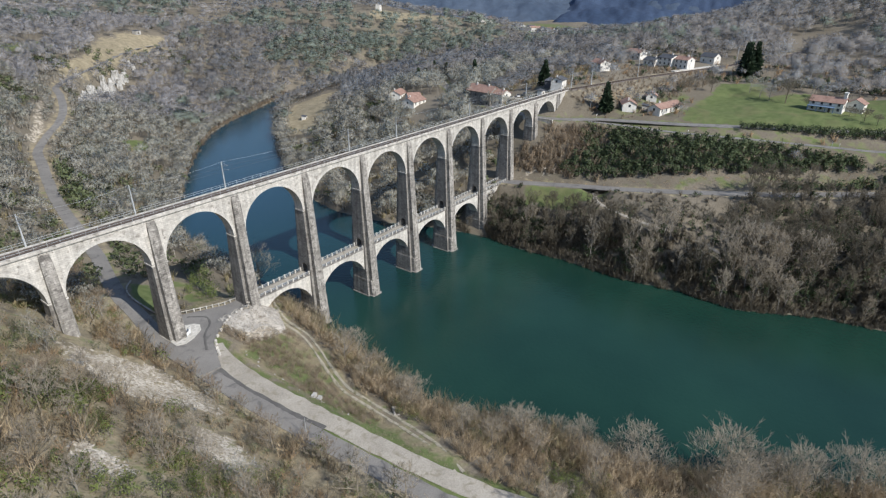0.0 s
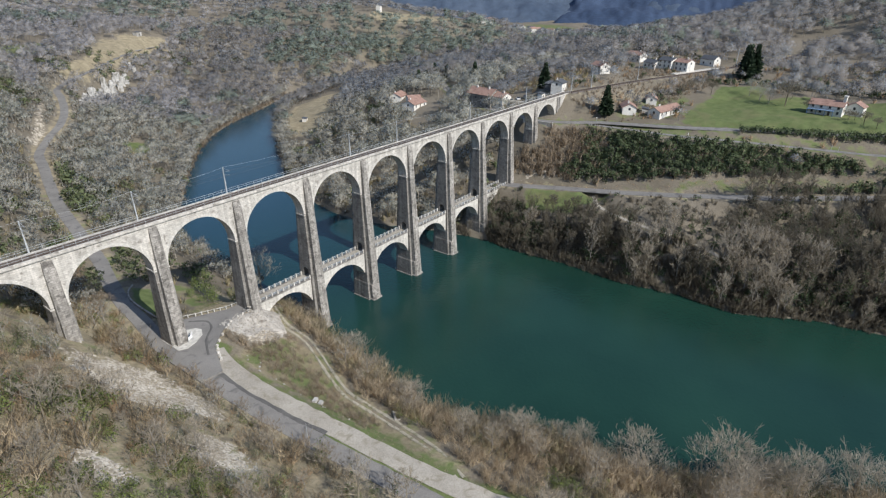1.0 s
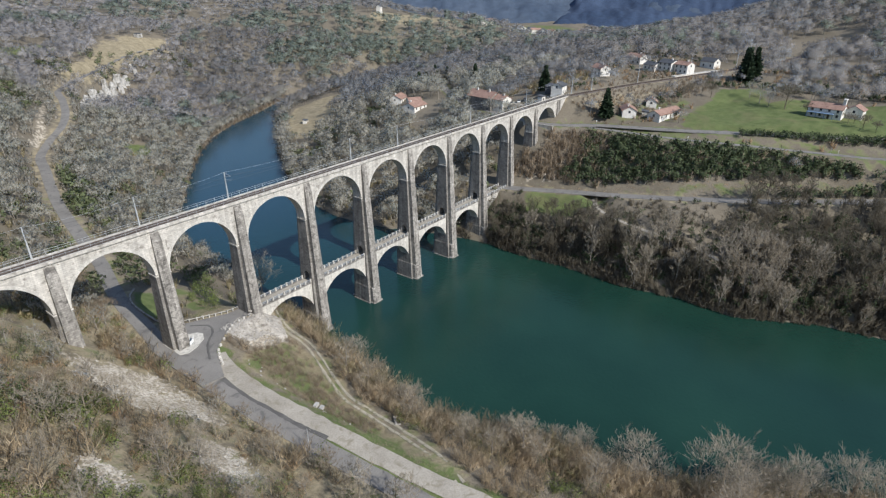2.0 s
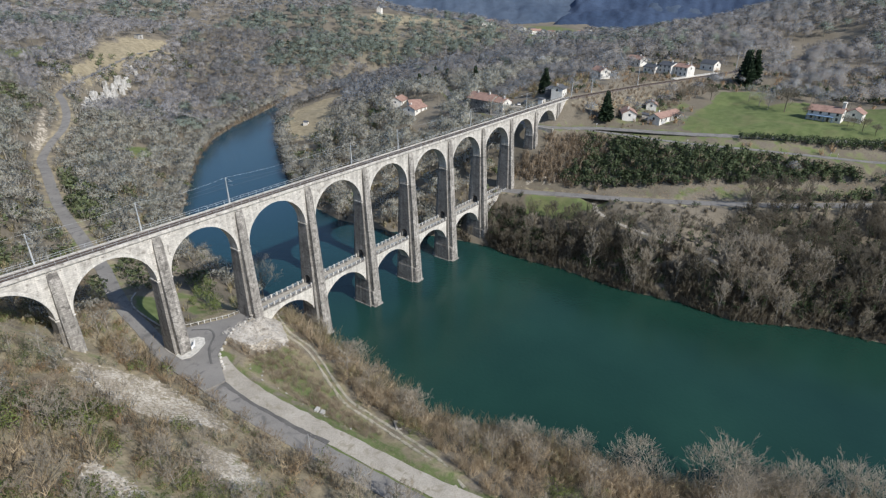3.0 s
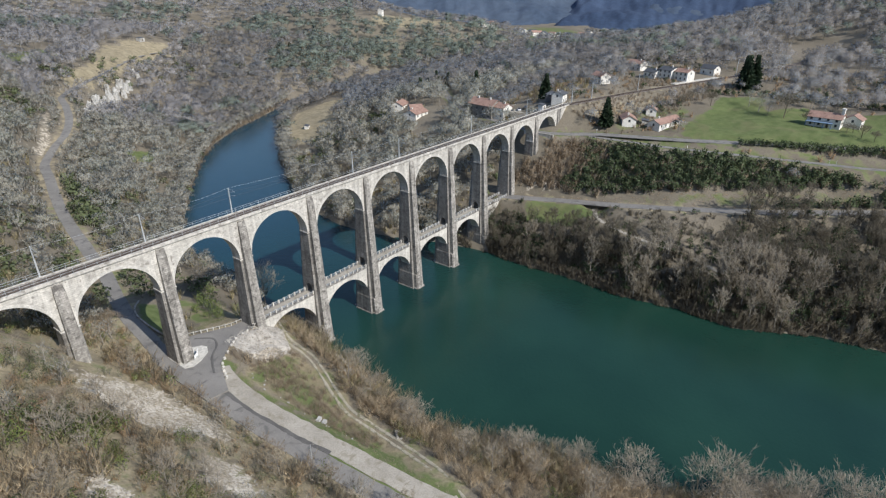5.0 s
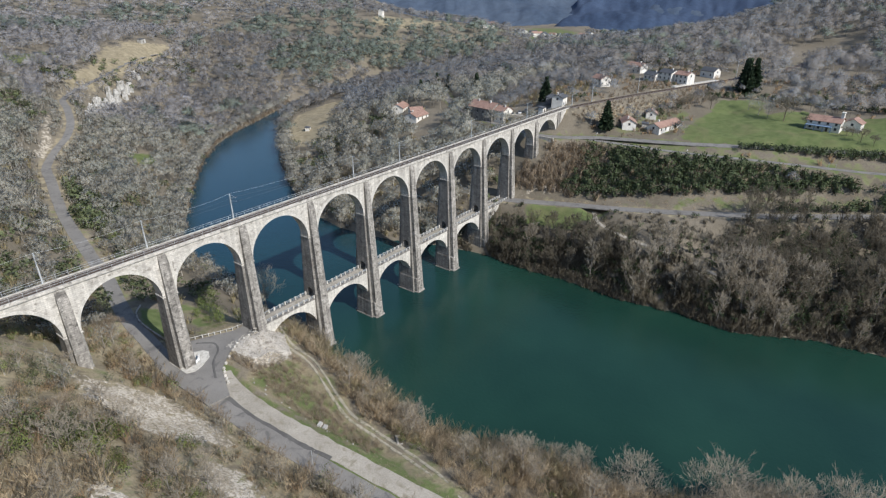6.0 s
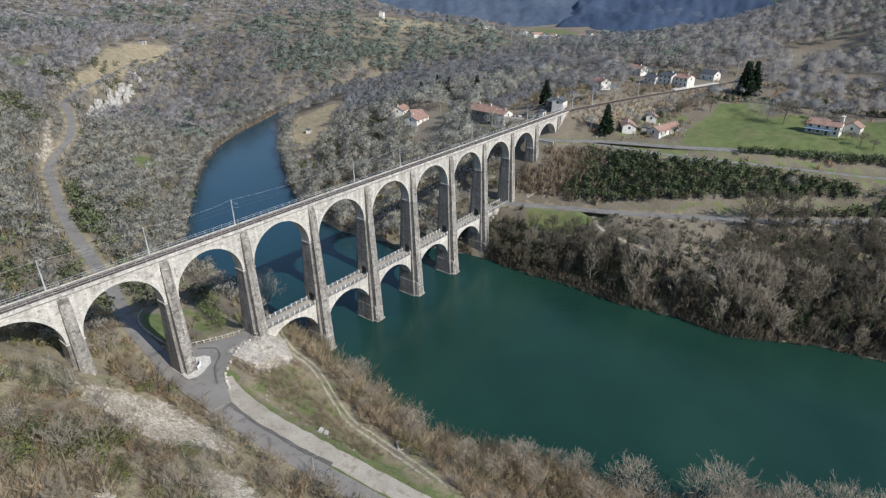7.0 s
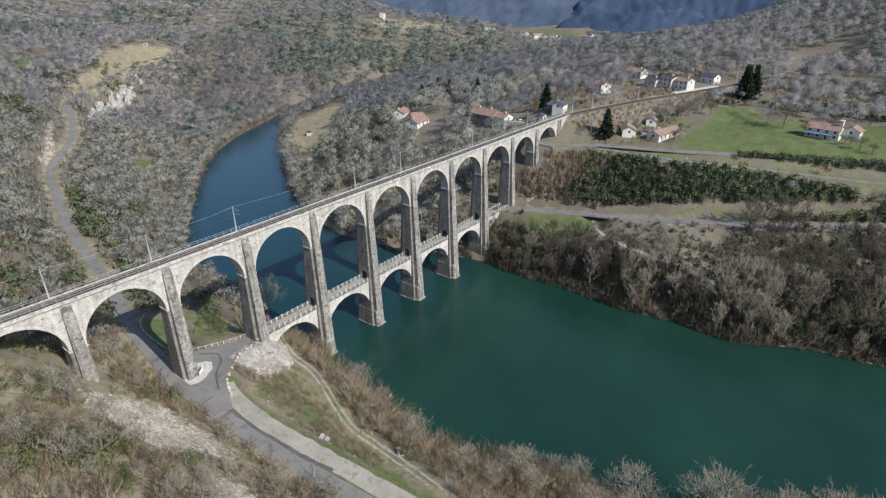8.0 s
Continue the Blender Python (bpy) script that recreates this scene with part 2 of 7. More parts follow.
def water_material():
    """Deep green river water with slow ripples; upstream a blue sky reflection is painted in."""
    m = bpy.data.materials.new("river_water")
    m.use_nodes = True
    t = m.node_tree
    b = t.nodes["Principled BSDF"]
    b.inputs["Roughness"].default_value = 0.22
    b.inputs["IOR"].default_value = 1.333
    geo = t.nodes.new("ShaderNodeNewGeometry")
    n = t.nodes.new("ShaderNodeTexNoise")
    n.inputs["Scale"].default_value, n.inputs["Detail"].default_value = 0.022, 4.0
    t.links.new(geo.outputs["Position"], n.inputs["Vector"])
    r = t.nodes.new("ShaderNodeValToRGB")
    r.color_ramp.elements[0].position, r.color_ramp.elements[1].position = 0.35, 0.68
    r.color_ramp.elements[0].color, r.color_ramp.elements[1].color = (0.008, 0.032, 0.024, 1), (0.013, 0.046, 0.033, 1)
    t.links.new(n.outputs[0], r.inputs[0])
    # Sky reflection put into the base colour: blends to blue with y, upstream.
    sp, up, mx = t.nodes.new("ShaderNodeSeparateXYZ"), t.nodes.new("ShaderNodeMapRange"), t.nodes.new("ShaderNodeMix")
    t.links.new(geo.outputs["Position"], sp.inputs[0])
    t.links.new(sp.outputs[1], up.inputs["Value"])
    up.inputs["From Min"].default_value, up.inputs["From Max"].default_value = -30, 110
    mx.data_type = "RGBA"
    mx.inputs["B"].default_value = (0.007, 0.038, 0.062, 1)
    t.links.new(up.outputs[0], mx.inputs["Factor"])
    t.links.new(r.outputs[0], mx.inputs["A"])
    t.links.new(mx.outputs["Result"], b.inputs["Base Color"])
    w = t.nodes.new("ShaderNodeTexNoise")
    w.inputs["Scale"].default_value, w.inputs["Detail"].default_value = 0.9, 3.0
    t.links.new(geo.outputs["Position"], w.inputs["Vector"])
    bp = t.nodes.new("ShaderNodeBump")
    bp.inputs["Strength"].default_value, bp.inputs["Distance"].default_value = 0.5, 0.12
    t.links.new(w.outputs[0], bp.inputs["Height"])
    t.links.new(bp.outputs[0], b.inputs["Normal"])
    return m


M["land"], M["water"] = ground_material(), water_material()

# ---- plan of the valley ----
# x runs along the viaduct, y upstream, z up from the water.
BANK_L = [(118, -420), (106, -260), (100, -200), (93, -160), (88, -141), (74, -122), (67, -104), (65, -86), (60, -70), (56, -58), (60, -38), (65, -18),
          (66, 0), (69.5, 22), (73, 46), (76, 80), (84, 112), (102, 140), (128, 177), (157, 216), (189, 251), (222, 276), (259, 297), (287, 313), (330, 342), (420, 372), (520, 380)]
BANK_R = [(200, -420), (186, -260), (180, -200), (173, -150), (170, -132), (158, -109), (160, -90), (156, -70), (158, -46), (156, -26), (158, -8), (154, 12),
          (144, 36), (139, 65), (146, 100), (165, 134), (181, 158), (200, 187), (234, 233), (265, 271), (286, 289), (330, 314), (420, 342), (520, 350)]
ROAD = [(52, -142, 11.5), (40, -124, 12.5), (31, -104, 13.6), (26, -88, 14.3), (23.8, -72, 15.1), (21.6, -55, 15.9), (20, -38, 16.6), (19.4, -24, 17.1), (19.2, -10, 17.6), (19.5, 0, 17.8), (20.9, 10, 18.1), (22.3, 20, 18.3), (23.6, 30, 18.5), (26.8, 44, 18.7), (31.4, 61, 19), (35.9, 84, 19.5),
        (43.8, 123, 20.5), (51.5, 152, 21.3), (59.4, 179, 22), (65.5, 201, 22.4), (73, 216, 22.9), (83, 232, 24.4), (94, 246, 26.6), (107.5, 273, 28.6), (120.5, 309, 31), (128, 335, 32.1), (136, 349, 32.6), (151, 368, 33.6), (187.5, 408, 35.3), (233, 457, 38), (271, 493, 38.5), (299, 511, 38)]
BRANCH = [(21.5, -21, 17.2), (26, -12, 17.5), (30, -5, 17.7), (35, -1.6, 17.75), (41, -1.0, 17.8), (46, -0.6, 17.8)]
SPUR = [(27, 4.5, 17.8), (31, 2, 17.78), (36, 0.2, 17.77)]
LOW_ROAD = [(180, 0, 18.0), (182, -8, 18.4), (184.6, -17.3, 18.9), (188, -29.3, 19.7), (192.6, -53, 21.6), (198, -74, 23.4), (203.5, -92, 25), (210.6, -112, 26.8), (224.5, -140, 29), (250, -190, 32)]
UP_ROAD = [(330, 150, 33), (290, 112, 34), (248, 66, 37.5), (228, 30, 39.5), (218.5, 4, 40), (222, -10, 40.1), (230.5, -25, 40.5), (239.5, -58, 41.2), (247, -78, 41.6), (258, -106, 42), (275, -150, 43), (310, -230, 45)]
LANE = [(226, -21, 39.9), (229, -42, 39.5), (231.6, -61, 39.2), (239, -90, 39), (246, -120, 38.8), (251, -137, 38.6), (268, -190, 39)]
RAIL_W = [(-170, 30, 52.5), (-90, 8, 51.5), (-50, 1.2, 50.9), (-22, -0.7, 50.7)]
RAIL_E = [(240, -2.2, 50.7), (262, -8, 50.9), (297, -18, 51.2), (340, -33, 51.5), (390, -50, 52), (460, -70, 53), (560, -85, 56)]
TRACK = [(54, 1, 12), (51, -8, 11), (49.7, -20, 10.5), (44.2, -34.5, 10.5), (40.6, -44.6, 10.6), (39.6, -54.4, 11), (38.4, -66, 12), (36.5, -76, 13.4), (33, -85, 14.5)]
LAYBY = [(43.2, -121, 12.5), (35.2, -101, 13.6), (31.2, -87, 14.3), (29.0, -75, 14.95), (27.4, -62, 15.5), (26.2, -51, 16.05), (24.9, -38, 16.6), (24.3, -27, 17), (25.0, -18, 17.45), (26.4, -13.2, 17.68)]
RIGHT_PATH = [(190, -42, 18.6), (181, -48, 18), (176, -58, 17.5), (173, -70, 17), (172, -86, 16), (171, -100, 13)]

CLIFF = [(129, 294), (141, 318), (163, 353), (187, 381), (207, 402)]

# Shape lines of the slopes beyond them.
LEFT_TOE = [(2, -110, 27), (4, -70, 26), (5, -30, 24.5), (3, 0, 29), (6, 30, 30), (12, 62, 31), (20, 100, 33), (30, 146, 36), (42, 190, 40), (60, 235, 42), (80, 285, 45), (100, 340, 47)]
LEFT_SHOULDER = [(-30, -170, 47), (-24, -110, 46), (-22, -60, 44), (-17, -15, 43), (-12, 30, 42), (-6, 90, 47), (8, 150, 52), (30, 215, 60), (58, 290, 66), (80, 380, 70)]
LEFT_RIDGE = [(-120, -160, 90), (-110, 0, 85), (-90, 120, 90), (-60, 240, 100), (-20, 400, 104)]
PLATEAU = [(120, 380, 44), (160, 430, 45), (200, 480, 46), (245, 520, 48), (296, 548, 50), (330, 545, 44)]
CLIFF_FOOT = [(165, 345, 12), (205, 385, 13), (260, 440, 18), (320, 490, 26), (370, 530, 32)]
LEFT_TERRACE = [(80, 140, 12), (110, 185, 8), (140, 230, 8), (180, 280, 7), (230, 320, 7), (285, 365, 9), (420, 400, 14), (520, 410, 18)]
GARDEN_SLOPE = [(37, 18, 15.5), (44, 34, 14), (51, 60, 12), (57, 95, 11)]
NEAR_TERRACE = [(57, -22, 5), (50, -50, 6), (53, -75, 7), (56, -100, 7), (66, -128, 7), (84, -160, 7)]
RIGHT_BANK_TOP = [(168, -6, 10), (172, -30, 13), (170, -60, 14), (173, -90, 12), (182, -130, 13), (195, -170, 14)]
RIGHT_SHELF = [(190, -100, 17), (205, -135, 19), (225, -170, 21)]
CUTTING_FOOT = [(189.5, -8, 20.5), (192.5, -27, 21.5), (199, -50, 23.5), (204.5, -72, 25.5), (213, -91, 27.5), (224, -109, 29.5), (243, -140, 32)]
CUTTING_TOP = [(208, -3, 35), (219, -20, 37), (223, -36, 37.5), (227, -62, 37.5), (231, -85, 38), (238, -105, 38), (243, -124, 38)]
RIGHT_MEADOW_SLOPE = [(195, 14, 22), (185, 30, 17), (172, 50, 11), (172, 80, 9), (185, 110, 10), (205, 150, 8), (226, 180, 5), (255, 222, 5), (290, 265, 5), (330, 285, 6), (400, 295, 9)]
RIGHT_UPPER_SLOPE = [(206, 18, 33), (222, 60, 33), (235, 100, 32), (262, 130, 30), (300, 165, 26), (360, 190, 22)]
VILLAGE_SHELF = [(250, 20, 48), (262, 40, 43), (300, 60, 44), (340, 90, 42), (420, 130, 38), (520, 160, 36)]
FIELD_SHELF = [(250, -22, 45), (262, -32, 45), (280, -45, 45.5), (300, -85, 46), (318, -112, 47), (330, -150, 48), (350, -220, 50)]
STATION_SHELF = [(300, 12, 52), (350, 0, 52), (400, -15, 53), (470, -30, 56)]
SLOPES = [LEFT_TOE, LEFT_SHOULDER, LEFT_RIDGE, PLATEAU, CLIFF_FOOT, LEFT_TERRACE, GARDEN_SLOPE, NEAR_TERRACE, RIGHT_BANK_TOP, RIGHT_SHELF, CUTTING_FOOT, CUTTING_TOP, RIGHT_MEADOW_SLOPE, RIGHT_UPPER_SLOPE, VILLAGE_SHELF, FIELD_SHELF, STATION_SHELF]
# Hills and the far valley.
EAST_SPUR = [(500, 40, 54), (620, 55, 58), (740, 40, 60), (900, 60, 50), (1100, 120, 30), (1300, 180, 18)]
EAST_HILL = [(480, -160, 62), (620, -140, 88), (800, -110, 115), (1000, -140, 150)]
SOUTH_HILL = [(450, -350, 70), (700, -400, 130), (1100, -400, 210)]
FAR_VALLEY = [(700, 230, 30), (840, 330, 24), (1000, 380, 24), (1120, 450, 24), (1200, 470, 20), (1450, 580, 12), (1800, 720, 10)]
NORTH_SPUR = [(450, 640, 50), (560, 600, 56), (690, 545, 61), (760, 465, 50), (810, 400, 38)]
FAR_TERRACE = [(420, 480, 36), (560, 450, 30), (680, 400, 26)]
NORTH_HILL = [(100, 700, 75), (250, 760, 72), (420, 820, 76), (600, 850, 82), (760, 800, 80), (900, 700, 50)]
NORTH_RIDGE = [(-100, 1000, 160), (200, 1200, 150), (600, 1300, 160), (1000, 1200, 170)]
BLUE_RIDGE = [(1050, 720, 8), (1250, 850, 4), (1500, 1000, 4), (1750, 1150, 4)]
FAR_DALE = [(1500, 700, 16), (1900, 860, 20), (2500, 1050, 120)]
BLUE_HILL = [(1450, 330, 12), (1800, 420, 15), (2400, 500, 60)]
RIM = [(-600, -600, 190), (-600, 0, 200), (-600, 700, 230), (-400, 2000, 320), (600, 2600, 380), (1600, 2600, 420)]
OUTER_RIM = [(3200, 2400, 520), (3800, 800, 560), (3500, -1000, 500), (1500, -1200, 320), (400, -900, 150), (-200, -900, 60), (-2000, -1500, 350), (-2000, 2500, 420)]
FAR = [EAST_SPUR, EAST_HILL, SOUTH_HILL, FAR_VALLEY, NORTH_SPUR, FAR_TERRACE, NORTH_HILL, NORTH_RIDGE, BLUE_RIDGE, FAR_DALE, BLUE_HILL, RIM, OUTER_RIM]


def sampled(line, step):
    """Points along a polyline at about that spacing."""
    p = np.array(line, float)
    out = [p[:1]]
    for a, c in zip(p[:-1], p[1:]):
        n = max(1, int(round(np.linalg.norm(c[:2] - a[:2]) / step)))
        out.append(a + (c - a) * (np.arange(1, n + 1) / n)[:, None])
    return np.concatenate(out)


def smooth_line(line, step):
    """A polyline rounded through its points (Catmull-Rom), resampled."""
    p = np.array(line, float)
    q = np.vstack([2 * p[0] - p[1], p, 2 * p[-1] - p[-2]])
    out = []
    for k in range(1, len(q) - 2):
        a, c, d, e = q[k - 1], q[k], q[k + 1], q[k + 2]
        n = max(2, int(np.linalg.norm((d - c)[:2]) / step))
        s = (np.arange(n) / n)[:, None]
        out.append(0.5 * (2 * c + (d - a) * s + (2 * a - 5 * c + 4 * d - e) * s ** 2 + (3 * c - a - 3 * d + e) * s ** 3))
    return np.vstack([*out, p[-1:]])


def near_line(x, y, line):
    """Distance of each point to a polyline, the line's height and its progress there, and the side."""
    best, hz, al = np.full(x.shape, 1e9), np.zeros(x.shape), np.zeros(x.shape)
    p = np.array(line, float)
    run = 0.0
    for a, c in zip(p[:-1], p[1:]):
        d = c[:2] - a[:2]
        ll = float(d @ d) or 1e-9
        s = np.clip(((x - a[0]) * d[0] + (y - a[1]) * d[1]) / ll, 0, 1)
        dist = np.hypot(x - a[0] - s * d[0], y - a[1] - s * d[1])
        hit = dist < best
        best = np.where(hit, dist, best)
        if len(a) > 2:
            hz = np.where(hit, a[2] + s * (c[2] - a[2]), hz)
        al = np.where(hit, run + s * math.sqrt(ll), al)
        run += math.sqrt(ll)
    return best, hz, al


def inside(x, y, poly):
    res = np.zeros(x.shape, bool)
    for (ax, ay), (cx, cy) in zip(poly, poly[1:] + poly[:1]):
        if ay != cy:
            res ^= ((ay > y) != (cy > y)) & (x < (cx - ax) * (y - ay) / (cy - ay) + ax)
    return res


RIVER = BANK_L + BANK_R[::-1]
WAYS = [(smooth_line(ROAD, 4), 3.0), (smooth_line(BRANCH, 2), 3.2), (smooth_line(SPUR, 2), 3.0), (smooth_line(LOW_ROAD, 4), 3.0), (smooth_line(UP_ROAD, 4), 3.2), (smooth_line(LANE, 4), 1.8),
        (smooth_line(RAIL_W, 4), 3.4), (smooth_line(RAIL_E, 4), 3.4), (smooth_line(TRACK, 3), 1.4), (smooth_line(RIGHT_PATH, 3), 1.2), (smooth_line(LAYBY, 3), 1.9)]
LAKE_Z = 0.0

knots = [np.c_[sampled(BANK_L, 14), np.full(len(sampled(BANK_L, 14)), 0.6)], np.c_[sampled(BANK_R, 14), np.full(len(sampled(BANK_R, 14)), 0.6)]]
knots += [sampled(w, 14) for w in (ROAD, BRANCH, LOW_ROAD, UP_ROAD, LANE, RAIL_W, RAIL_E, TRACK, RIGHT_PATH)]
knots += [sampled(s, 22) for s in SLOPES] + [sampled(s, 140) for s in FAR]
knots = np.concatenate(knots)
kern = np.sqrt(((knots[:, None, :2] - knots[None, :, :2]) ** 2).sum(-1) + 16.0)
system = np.zeros((len(knots) + 1, len(knots) + 1))
system[:-1, :-1] = kern - 1.2 * np.eye(len(knots))
system[-1, :-1] = system[:-1, -1] = 1
weights = np.linalg.solve(system, np.append(knots[:, 2], 0.0))


def value_noise(x, y, size, seed):
    """Smooth noise from -1 to 1 with cells of that size."""
    r = np.random.RandomState(seed).rand(64, 64) * 2 - 1
    u, v = x / size, y / size
    i, j = np.floor(u).astype(int), np.floor(v).astype(int)
    f, g = u - i, v - j
    f, g = f * f * (3 - 2 * f), g * g * (3 - 2 * g)
    a, c, d, e = r[i % 64, j % 64], r[(i + 1) % 64, j % 64], r[i % 64, (j + 1) % 64], r[(i + 1) % 64, (j + 1) % 64]
    return (a * (1 - f) + c * f) * (1 - g) + (d * (1 - f) + e * f) * g


def land(x, y):
    """The height of the ground."""
    x, y = np.asarray(x, float), np.asarray(y, float)
    z = np.full(x.shape, weights[-1])
    flat_x, flat_y, flat = x.ravel(), y.ravel(), z.ravel()
    for s in range(0, len(flat_x), 20000):
        e = slice(s, s + 20000)
        flat[e] += np.sqrt((flat_x[e, None] - knots[None, :, 0]) ** 2 + (flat_y[e, None] - knots[None, :, 1]) ** 2 + 16.0) @ weights[:-1]
    z = flat.reshape(x.shape)
    far = np.clip((np.hypot(x - 90, y) - 350) / 900, 0, 1)
    z = z + 0.5 * value_noise(x, y, 9, 1) + 0.9 * value_noise(x, y, 23, 2) + far * (8 * value_noise(x, y, 90, 3) + 15 * value_noise(x, y, 310, 4))
    river = inside(x, y, RIVER)
    d = np.minimum(near_line(x, y, BANK_L)[0], near_line(x, y, BANK_R)[0])
    z = np.where(river, -np.minimum(5.0, 0.25 + 0.45 * d), np.minimum(np.maximum(z, np.minimum(0.05 + 0.32 * d, 3.0)), 0.05 + 1.1 * d))
    for line, half in WAYS:
        dist, hz, _ = near_line(x, y, line)
        s = np.clip((dist - half - 0.9) / 4.5, 0, 1)
        s = s * s * (3 - 2 * s)
        z = np.where(river, z, (hz - 0.12) * (1 - s) + z * s)
    return z


# ---- mesh helpers ----


def mesh_object(name, verts, tris, mats, index=None, parent=None, smooth=False, normals=None):
    """One mesh object out of arrays of points and triangles; normals: directions of the points, where a crown shades as a whole."""
    me = bpy.data.meshes.new(name)
    v, f = np.asarray(verts, np.float32), np.asarray(tris, np.int32)
    me.vertices.add(len(v))
    me.vertices.foreach_set("co", v.ravel())
    me.loops.add(f.size)
    me.loops.foreach_set("vertex_index", f.ravel())
    me.polygons.add(len(f))
    k = f.shape[1]
    me.polygons.foreach_set("loop_start", np.arange(0, f.size, k, dtype=np.int32))
    me.polygons.foreach_set("loop_total", np.full(len(f), k, np.int32))
    for m in mats:
        me.materials.append(m)
    if index is not None:
        me.polygons.foreach_set("material_index", np.asarray(index, np.int32))
    me.polygons.foreach_set("use_smooth", np.full(len(f), smooth))
    me.update(calc_edges=True)
    if normals is not None:
        me.normals_split_custom_set_from_vertices(np.asarray(normals, np.float32))
    ob = new(name, me)
    if parent is not None:
        ob.parent = parent
    return ob


def part(name, bm, mat, parent=None, label="", smooth=False):
    """Links a bmesh as one mesh object under a thing or part."""
    bmesh.ops.recalc_face_normals(bm, faces=bm.faces[:])
    me = bpy.data.meshes.new(name)
    bm.to_mesh(me)
    bm.free()
    me.materials.append(mat)
    if smooth:
        me.polygons.foreach_set("use_smooth", np.full(len(me.polygons), True))
    ob = new(name, me)
    if parent is not None:
        ob.parent = parent
    if label:
        ob["label"] = label
    return ob


def thing(name, label, category, at=(0, 0, 0), turn=0.0, group="", kind=""):
    ob = new(name)
    ob.matrix_basis = pose(*at, 0, 0, turn)
    return tagged(ob, label, category, group, kind)


def box(bm, x0, x1, y0, y1, z0, z1):
    vs = [bm.verts.new(c) for c in ((x0, y0, z0), (x1, y0, z0), (x1, y1, z0), (x0, y1, z0), (x0, y0, z1), (x1, y0, z1), (x1, y1, z1), (x0, y1, z1))]
    for f in ((0, 3, 2, 1), (4, 5, 6, 7), (0, 1, 5, 4), (1, 2, 6, 5), (2, 3, 7, 6), (3, 0, 4, 7)):
        bm.faces.new([vs[i] for i in f])
    return vs


def frustum(bm, rings):
    """Closed loft through rings of points, each a list of (x, y, z)."""
    loops = [[bm.verts.new(c) for c in r] for r in rings]
    n = len(loops[0])
    for a, c in zip(loops[:-1], loops[1:]):
        for i in range(n):
            bm.faces.new((a[i], a[(i + 1) % n], c[(i + 1) % n], c[i]))
    bm.faces.new(loops[0][::-1])
    bm.faces.new(loops[-1])


def rect(x0, x1, y0, y1, z):
    return [(x0, y0, z), (x1, y0, z), (x1, y1, z), (x0, y1, z)]


def rod(bm, a, c, r0, r1=None, sides=6):
    a, c = Vector(a), Vector(c)
    r1 = r0 if r1 is None else r1
    d = (c - a).normalized()
    u = d.orthogonal().normalized()
    w = d.cross(u)
    ring = lambda p, r: [tuple(p + r * (math.cos(t) * u + math.sin(t) * w)) for t in (2 * math.pi * k / sides for k in range(sides))]
    frustum(bm, [ring(a, r0), ring(c, r1)])


# ---- ground and water ----


def axis(lo, hi, step, far_lo, far_hi, grow=1.07):
    mid = np.arange(lo, hi + step / 2, step)
    out, s, p = [], step, hi
    while p < far_hi:
        s *= grow
        p += s
        out.append(p)
    left, s, p = [], step, lo
    while p > far_lo:
        s *= grow
        p -= s
        left.append(p)
    return np.array(left[::-1] + list(mid) + out)


PASTURE = [(245, -59), (262, -55), (296, -57), (318, -56), (328, -76), (307, -82), (321, -98), (313, -108), (327, -138), (331, -160), (278, -160), (262, -106), (252, -82)]
RIVER_PATCH = [(114, 212), (128, 214), (134, 232), (120, 234)]
ISLAND_GRASS = [(26.4, 9.6), (25.2, 12.5), (25.0, 20), (25.5, 27), (27.2, 32), (30, 35), (34.6, 33.7), (32, 22), (29.5, 9)]
VERGE_GRASS = [(26, -60), (29, -48), (29.5, -20), (33, -20), (33, -50), (30, -62)]
FAR_PASTURE = [(420, 140), (470, 150), (520, 120), (460, 100)]
HILL_PASTURE = [(470, -60), (560, -40), (600, -90), (500, -120)]
BANK_GRASS = [(180, -14), (186, -36), (190, -50), (176, -40), (172, -20)]
BEND_FIELD = [(221, 182), (219, 200), (248, 240), (288, 276), (321, 282), (345, 276), (330, 255), (275, 211), (229, 178)]
PLATEAU_FIELD = [(146, 383), (196, 437), (208, 452), (214, 474), (238, 506), (283, 536), (316, 534), (316, 514), (295, 497), (250, 458), (219, 431), (193, 402), (156, 366)]
PLATEAU_GREEN = [(118, 412), (134, 450), (165, 474), (187, 488), (184, 462), (160, 442), (135, 415)]
LANE_VERGE = [(212, -10), (224, -18), (236, -100), (246, -150), (262, -150), (252, -100), (244, -50), (232, -16)]
SPUR_FIELD = [(632, 522), (690, 560), (760, 520), (800, 440), (735, 470), (655, 495)]
TERRACE_LOW = [(186, -12), (192, -40), (200, -70), (212, -104), (232, -140), (244, -140), (224, -106), (206, -68), (196, -40), (190, -12)]
VILLAGE = [(830, 350), (880, 300), (1010, 320), (1120, 410), (1140, 470), (1020, 500), (900, 490)]
GARDEN = [(34, 4), (48, 4), (52, 30), (40, 34)]
TRACK_MEADOW = [(28, -18), (46, -12), (50, -30), (40, -50), (36, -80), (30, -82), (30, -50)]
SCREE = [(-4, -8), (9, -13), (15, -30), (11, -43), (0, -35), (-6, -20)]
SCREE_LOW = [(2, -46), (7, -50), (6, -62), (-1, -64), (-2, -54)]
SCREE_SIDE = [(-18, -50), (-14, -54), (-12, -62), (-18, -62)]
RAIL_BANK = [(236, -8), (262, -16), (300, -28), (300, -36), (262, -30), (240, -22)]
CUT_ROCK = [(188, -6), (192, -7), (203, -34), (200, -36)]
